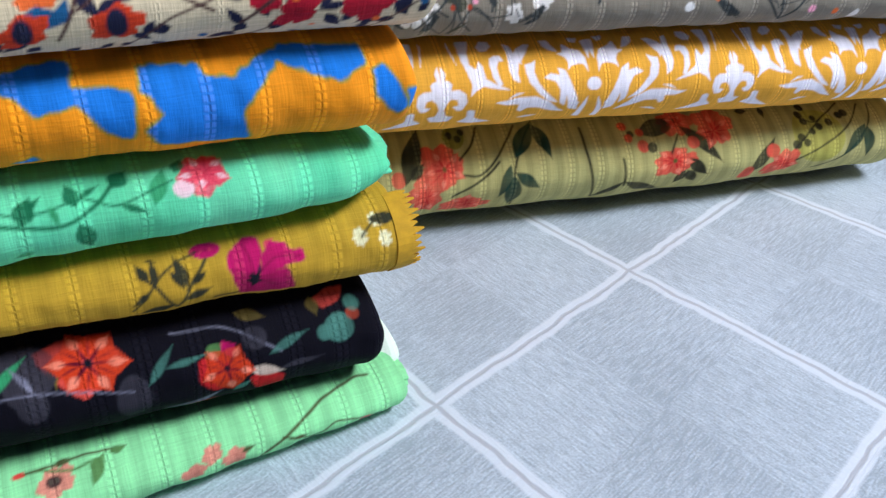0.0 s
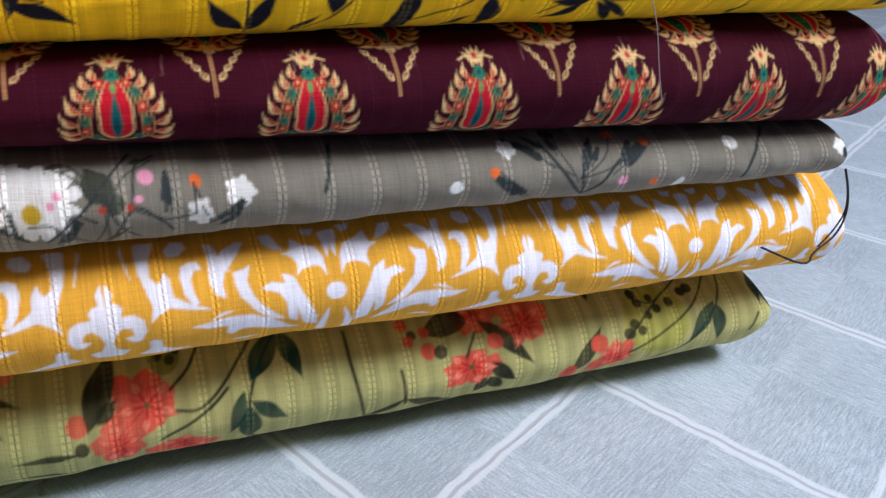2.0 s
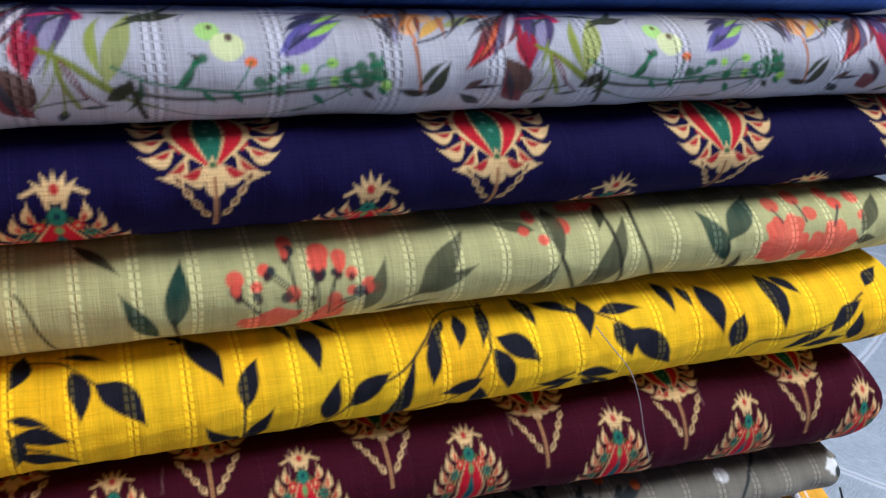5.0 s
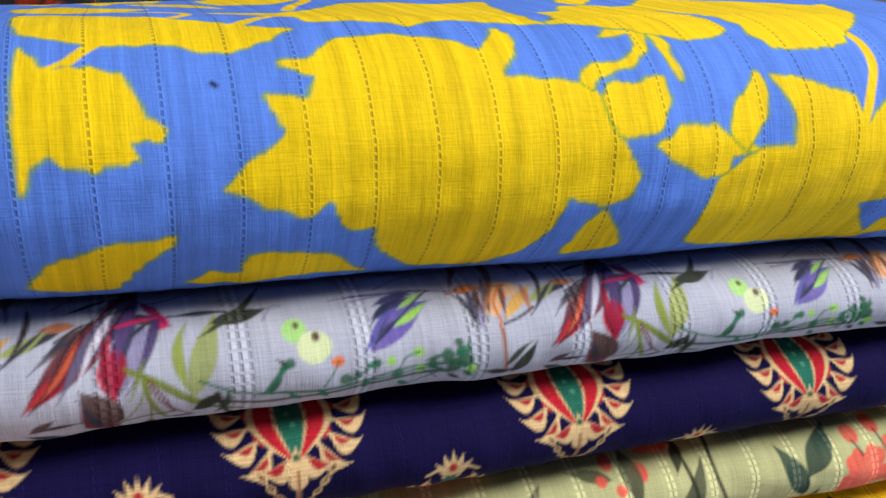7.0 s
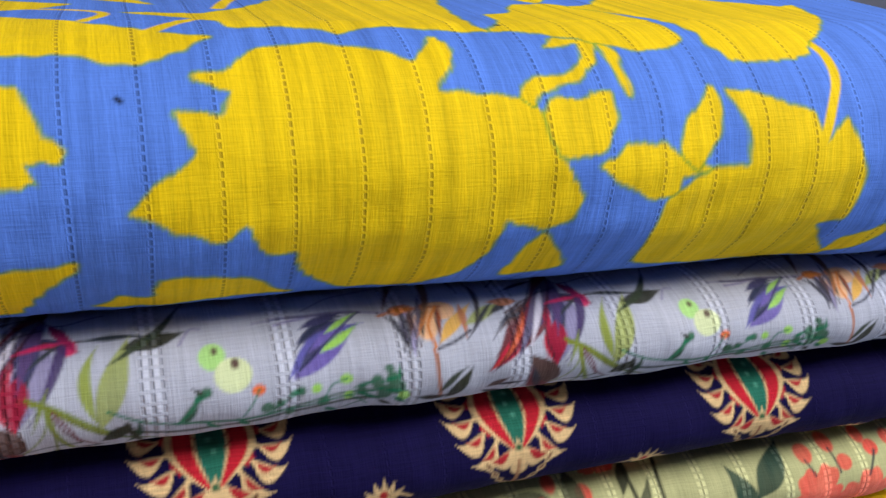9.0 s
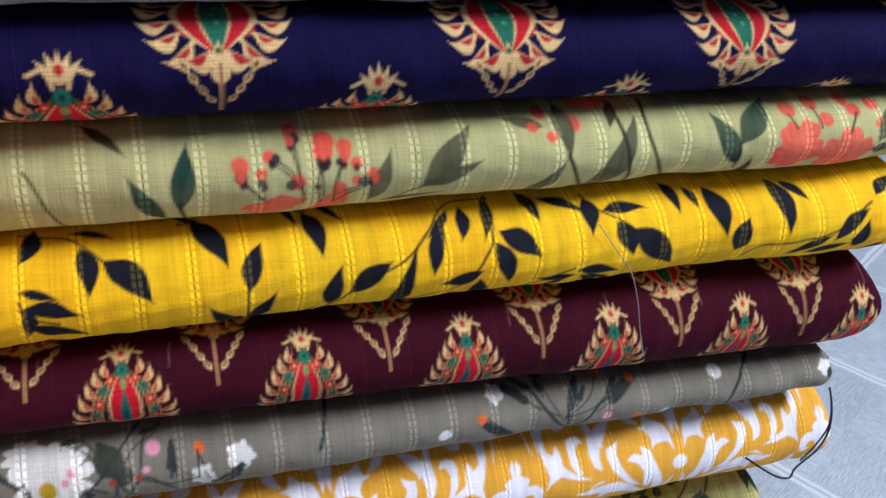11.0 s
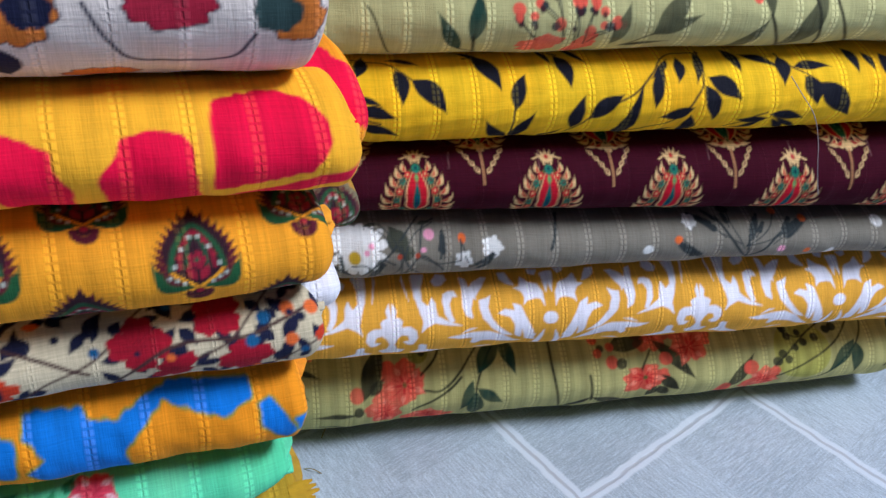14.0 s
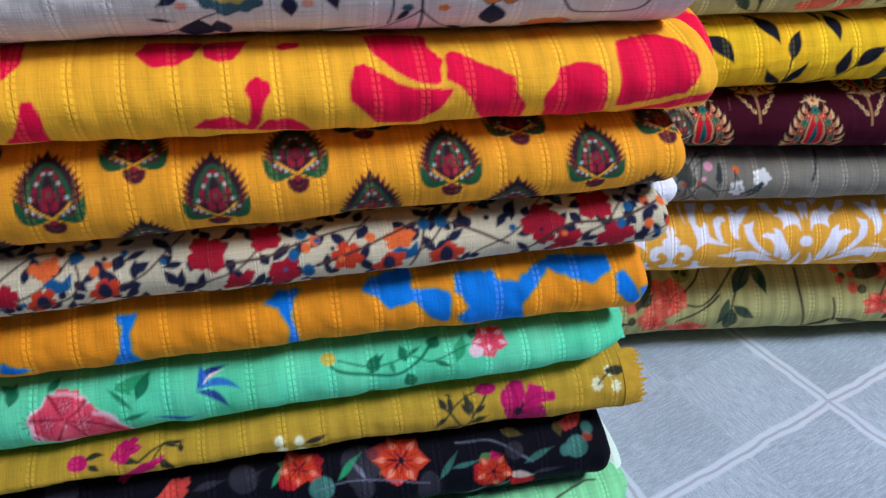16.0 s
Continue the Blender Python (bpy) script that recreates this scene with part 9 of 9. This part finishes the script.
left = stack(LEFT, LEFT_FRAME, dict(
    mint=((142, 222, 158), draw_mint, cloth_material("mint_cotton", -0.02, thread=lin(175, 240, 185), thread_mix=0.25, hole=0.09, tone=0.09, lines=2), "mint green cotton bundle with twig print on the vinyl"),
    black=((13, 12, 22), print_black, cloth_material("black_cotton", -0.02, thread=lin(60, 58, 66), thread_mix=0.3, hole=0.06, lines=3, sheen=0.0, gloss=0.08), "black cotton bundle with red flower print"),
    mustard=((186, 146, 44), draw_mustard, cloth_material("mustard_cotton", -0.02, thread=lin(220, 180, 60), thread_mix=0.3, hole=0.07, lines=2, tone=0.070), "mustard yellow cotton bundle with magenta poppies"),
    green=((98, 212, 164), print_green, cloth_material("green_cotton", -0.03, thread=lin(150, 230, 190), thread_mix=0.3, hole=0.05, lines=2, tone=0.03), "sea-green cotton bundle with pink flowers and blue leaves"),
    orange=((234, 142, 24), draw_orange, cloth_material("orange_cotton", -0.1105, thread=lin(245, 180, 60), thread_mix=0.4, hole=0.07, lines=2, tone=0.05), "orange cotton bundle with bright blue leaf shapes"),
    cream=((206, 190, 160), print_cream, cloth_material("cream_cotton", -0.02, thread=lin(235, 225, 205), thread_mix=0.09, hole=0.06, slub=0.16), "cream cotton bundle with dense red and navy flowers"),
    ochre=((240, 158, 36), print_ochre, cloth_material("ochre_cotton", -0.128, thread=lin(250, 200, 70), thread_mix=0.35, hole=0.06, lines=2, tone=0.06), "golden ochre cotton bundle with dark pinecone motifs"),
    scarlet=((252, 178, 42), draw_scarlet, cloth_material("scarlet_cotton", -0.1231, thread=lin(255, 215, 80), thread_mix=0.35, hole=0.08, lines=2, tone=0.06), "golden yellow cotton bundle with scarlet poppy petals"),
    ivory=((208, 194, 188), draw_ivory, cloth_material("ivory_cotton", -0.02, thread=lin(235, 225, 215), thread_mix=0.16, hole=0.12, lines=2, slub=0.14), "ivory cotton bundle with orange and teal flowers"),
), "taller stack of folded fabrics in front")


# ---- the pinked cut edge of the mustard cloth ----
def pinked_edge(parent, spec, material):
    us, vs, P = cloth_grid(spec)
    i = int(np.searchsorted(us, spec["ends"][1] - 0.006))
    js = [int(np.searchsorted(vs, v)) for v in np.arange(-0.016, 0.020, 0.0021)]
    bm = bmesh.new()
    for n, (a, b) in enumerate(zip(js, js[1:])):
        p, q = Vector(P[i, a]), Vector(P[i, b])
        out = 0.0105 + 0.0012 * math.sin(2.3 * n)
        tip = (p + q) / 2 + Vector((out, 0.0015, 0))
        lift = Vector((0, -0.0007, 0))
        top = [bm.verts.new(w + lift) for w in (p, p + Vector((0.006, 0.0006, 0)), tip, q + Vector((0.006, 0.0006, 0)), q)]
        low = [bm.verts.new(w - lift) for w in (p, p + Vector((0.006, 0.0006, 0)), tip, q + Vector((0.006, 0.0006, 0)), q)]
        bm.faces.new(top)
        bm.faces.new(low[::-1])
        for x in range(5):
            bm.faces.new((top[x], low[x], low[(x + 1) % 5], top[(x + 1) % 5]))
    part("pinked_edge", bm, material, parent, "zigzag-cut mustard edge", smooth=False)


pinked_edge(left["mustard"], LEFT["mustard"], plain_material("mustard_edge", lin(196, 148, 26), 0.85, 0.12, 300.0))


# ---- inner folds that show at the ends of the front stack ----
def inner_fold(parent, key, end, back, low, high, colour, painter, material, label):
    spec = dict(LEFT[key])
    h = spec["top"][1] - spec["bottom"][1]
    spec.update(bottom=tuple(z + low * h for z in spec["bottom"]), top=tuple(z - high * h for z in spec["top"]), front=tuple(y + back for y in spec["front"]),
                ends=(0.0, end), seen=0.04, step=0.0010, depth=0.10, seed=spec["seed"] + 30, colour=colour, taper=0.008, wrinkle=0.0016)
    ob = cloth_object("inner_fold", spec, painter, material, Matrix.Identity(4))
    ob.parent, ob["label"] = parent, label
    return ob


def print_scarlet_end(c):
    c.dot(0.085, 0.012, 0.016, SCAR, 1.2, ragged=0.2)
    c.dot(0.100, 0.004, 0.007, SCAR, 1.0, ragged=0.2)


def print_ochre_end(c):
    c.dot(0.092, 0.002, 0.011, (120, 110, 85), 1.1, ragged=0.2)
    pinecone(c, 0.091, 0.002, 0.026)


inner_fold(left["scarlet"], "scarlet", 0.102, 0.022, 0.05, -0.10, (246, 150, 28), print_scarlet_end, left["scarlet"].active_material, "scarlet and orange inner fold")
inner_fold(left["ochre"], "ochre", 0.101, 0.026, 0.25, 0.08, (180, 130, 50), print_ochre_end, left["ochre"].active_material, "ochre inner fold with a dark motif")
# the cream bundle's white tag, built with the same fold shape
inner_fold(left["cream"], "cream", 0.092, 0.014, 0.45, -0.12, (235, 232, 242), print_plain, left["ivory"].active_material, "plain white tag, shaped as an inner fold")
inner_fold(left["mint"], "mint", 0.083, 0.020, 0.10, -0.30, (222, 236, 222), print_plain, left["mint"].active_material, "pale inner fold")


# ---- the stacks behind ----
def far_spec(x0, x1, y, z0, z1, seed):
    return dict(span=(x0, x1), depth=0.22, bottom=(z0, z0), top=(z1, z1), front=(y, y), ends=(x0, x1), seed=seed, step=0.003, coarse=0.03, wrinkle=0.002)


FAR = cloth_material("far_cotton", 0.0, hole=0.0, slub=0.2)


def far_stack(x0, x1, y, layers, base, group):
    """Plain bundles up from the floor, and the printed ones that show on top."""
    n = 8
    for k in range(n):
        spec = far_spec(x0 + 0.01, x1 - 0.01, y + 0.01, base * k / n + 0.001, base * (k + 1) / n, 40 + k)
        spec.update(colour=((40, 35, 60), (70, 30, 35), (30, 45, 55))[k % 3], step=0.006)
        tagged(cloth_object("folded_fabric", spec, print_dark_floral, FAR, Matrix.Identity(4)), "dark printed cotton bundle low in a stack behind", "folded fabric", group)
    z = base
    for k, (h, tilt, colour, painter, label, xa, xb, dy) in enumerate(layers):
        spec = far_spec(x0 + xa, x1 + xb, y + dy, z, z + h, 60 + k)
        spec.update(colour=colour, bottom=(z, z - (tilt if k else 0)), top=(z + h, z + h - tilt))
        tagged(cloth_object("folded_fabric", spec, painter, FAR, Matrix.Identity(4)), label, "folded fabric", group)
        z += h


far_stack(0.02, 0.42, 0.80, [
    (0.056, 0.018, (26, 50, 72), print_dark_floral, "dark teal cotton bundle with dull pink flowers", 0, 0, 0),
    (0.060, 0.018, (150, 22, 24), print_plain, "deep red cotton bundle on a teal one", 0, 0, 0),
], 0.372, "stack of dark fabrics behind")
far_stack(0.43, 0.70, 0.80, [
    (0.034, 0.0, (70, 55, 60), print_medley, "many-coloured floral cotton bundle in a stack behind", 0, 0, 0),
    (0.040, 0.0, (16, 14, 26), print_medley, "black floral cotton bundle on top behind", 0, 0, 0),
], 0.372, "stack of dark fabrics behind")
far_stack(-0.22, 0.118, 0.70, [
    (0.075, 0.0, (55, 52, 52), print_embroidered, "grey cloth bundle with orange embroidery at its end", 0, 0, 0),
], 0.376, "stack of dark fabrics behind")


# ---- loose threads ----
def thread(points, radius, material, label):
    data = bpy.data.curves.new("loose_thread", "CURVE")
    data.dimensions, data.bevel_depth, data.bevel_resolution, data.resolution_u = "3D", radius, 2, 8
    line = data.splines.new("NURBS")
    line.points.add(len(points) - 1)
    for p, co in zip(line.points, points):
        p.co = (*co, 1)
    line.use_endpoint_u, line.order_u = True, 3
    data.materials.append(material)
    ob = new("loose_thread", data)
    return tagged(ob, label, "thread")


DARK_THREAD = plain_material("dark_thread", (0.012, 0.012, 0.02), 0.7)
PALE_THREAD = plain_material("pale_thread", (0.30, 0.24, 0.26), 0.6)
thread([(0.4265, 0.402, 0.1145), (0.4290, 0.398, 0.1013), (0.4240, 0.396, 0.0863), (0.4070, 0.393, 0.0801), (0.4054, 0.391, 0.0765), (0.3993, 0.392, 0.0770), (0.3940, 0.398, 0.0790), (0.3900, 0.410, 0.0800)], 0.0005, DARK_THREAD, "dark loose thread curling from the damask bundle")
thread([(0.4285, 0.404, 0.1130), (0.4300, 0.399, 0.1000), (0.4225, 0.397, 0.0880), (0.4120, 0.395, 0.0820)], 0.0004, DARK_THREAD, "dark loose thread hanging from the grey bundle")
thread([(0.2933, 0.3905, 0.2125), (0.2982, 0.3865, 0.2048), (0.3056, 0.385, 0.1957), (0.3093, 0.384, 0.1828), (0.3134, 0.387, 0.168), (0.3182, 0.3895, 0.1548)], 0.0002, PALE_THREAD, "fine pale thread lying over yellow and maroon cloth")

TINSEL = plain_material("gold_tinsel", (0.75, 0.52, 0.14), 0.25, 0.1, 50.0, metal=1.0)
for x, y, turn in ((0.070, 0.461, 0.4), (0.083, 0.445, 1.2), (0.075, 0.413, 2.6), (0.072, 0.334, 0.9)):
    dx, dy = 0.005 * math.cos(turn), 0.005 * math.sin(turn)
    thread([(x - dx, y - dy, 0.0006), (x, y, 0.0022), (x + 0.5 * dx, y + 0.6 * dy, 0.0014), (x + dx, y + dy, 0.0006)], 0.00025, TINSEL, "short glinting gold tinsel thread on the vinyl")
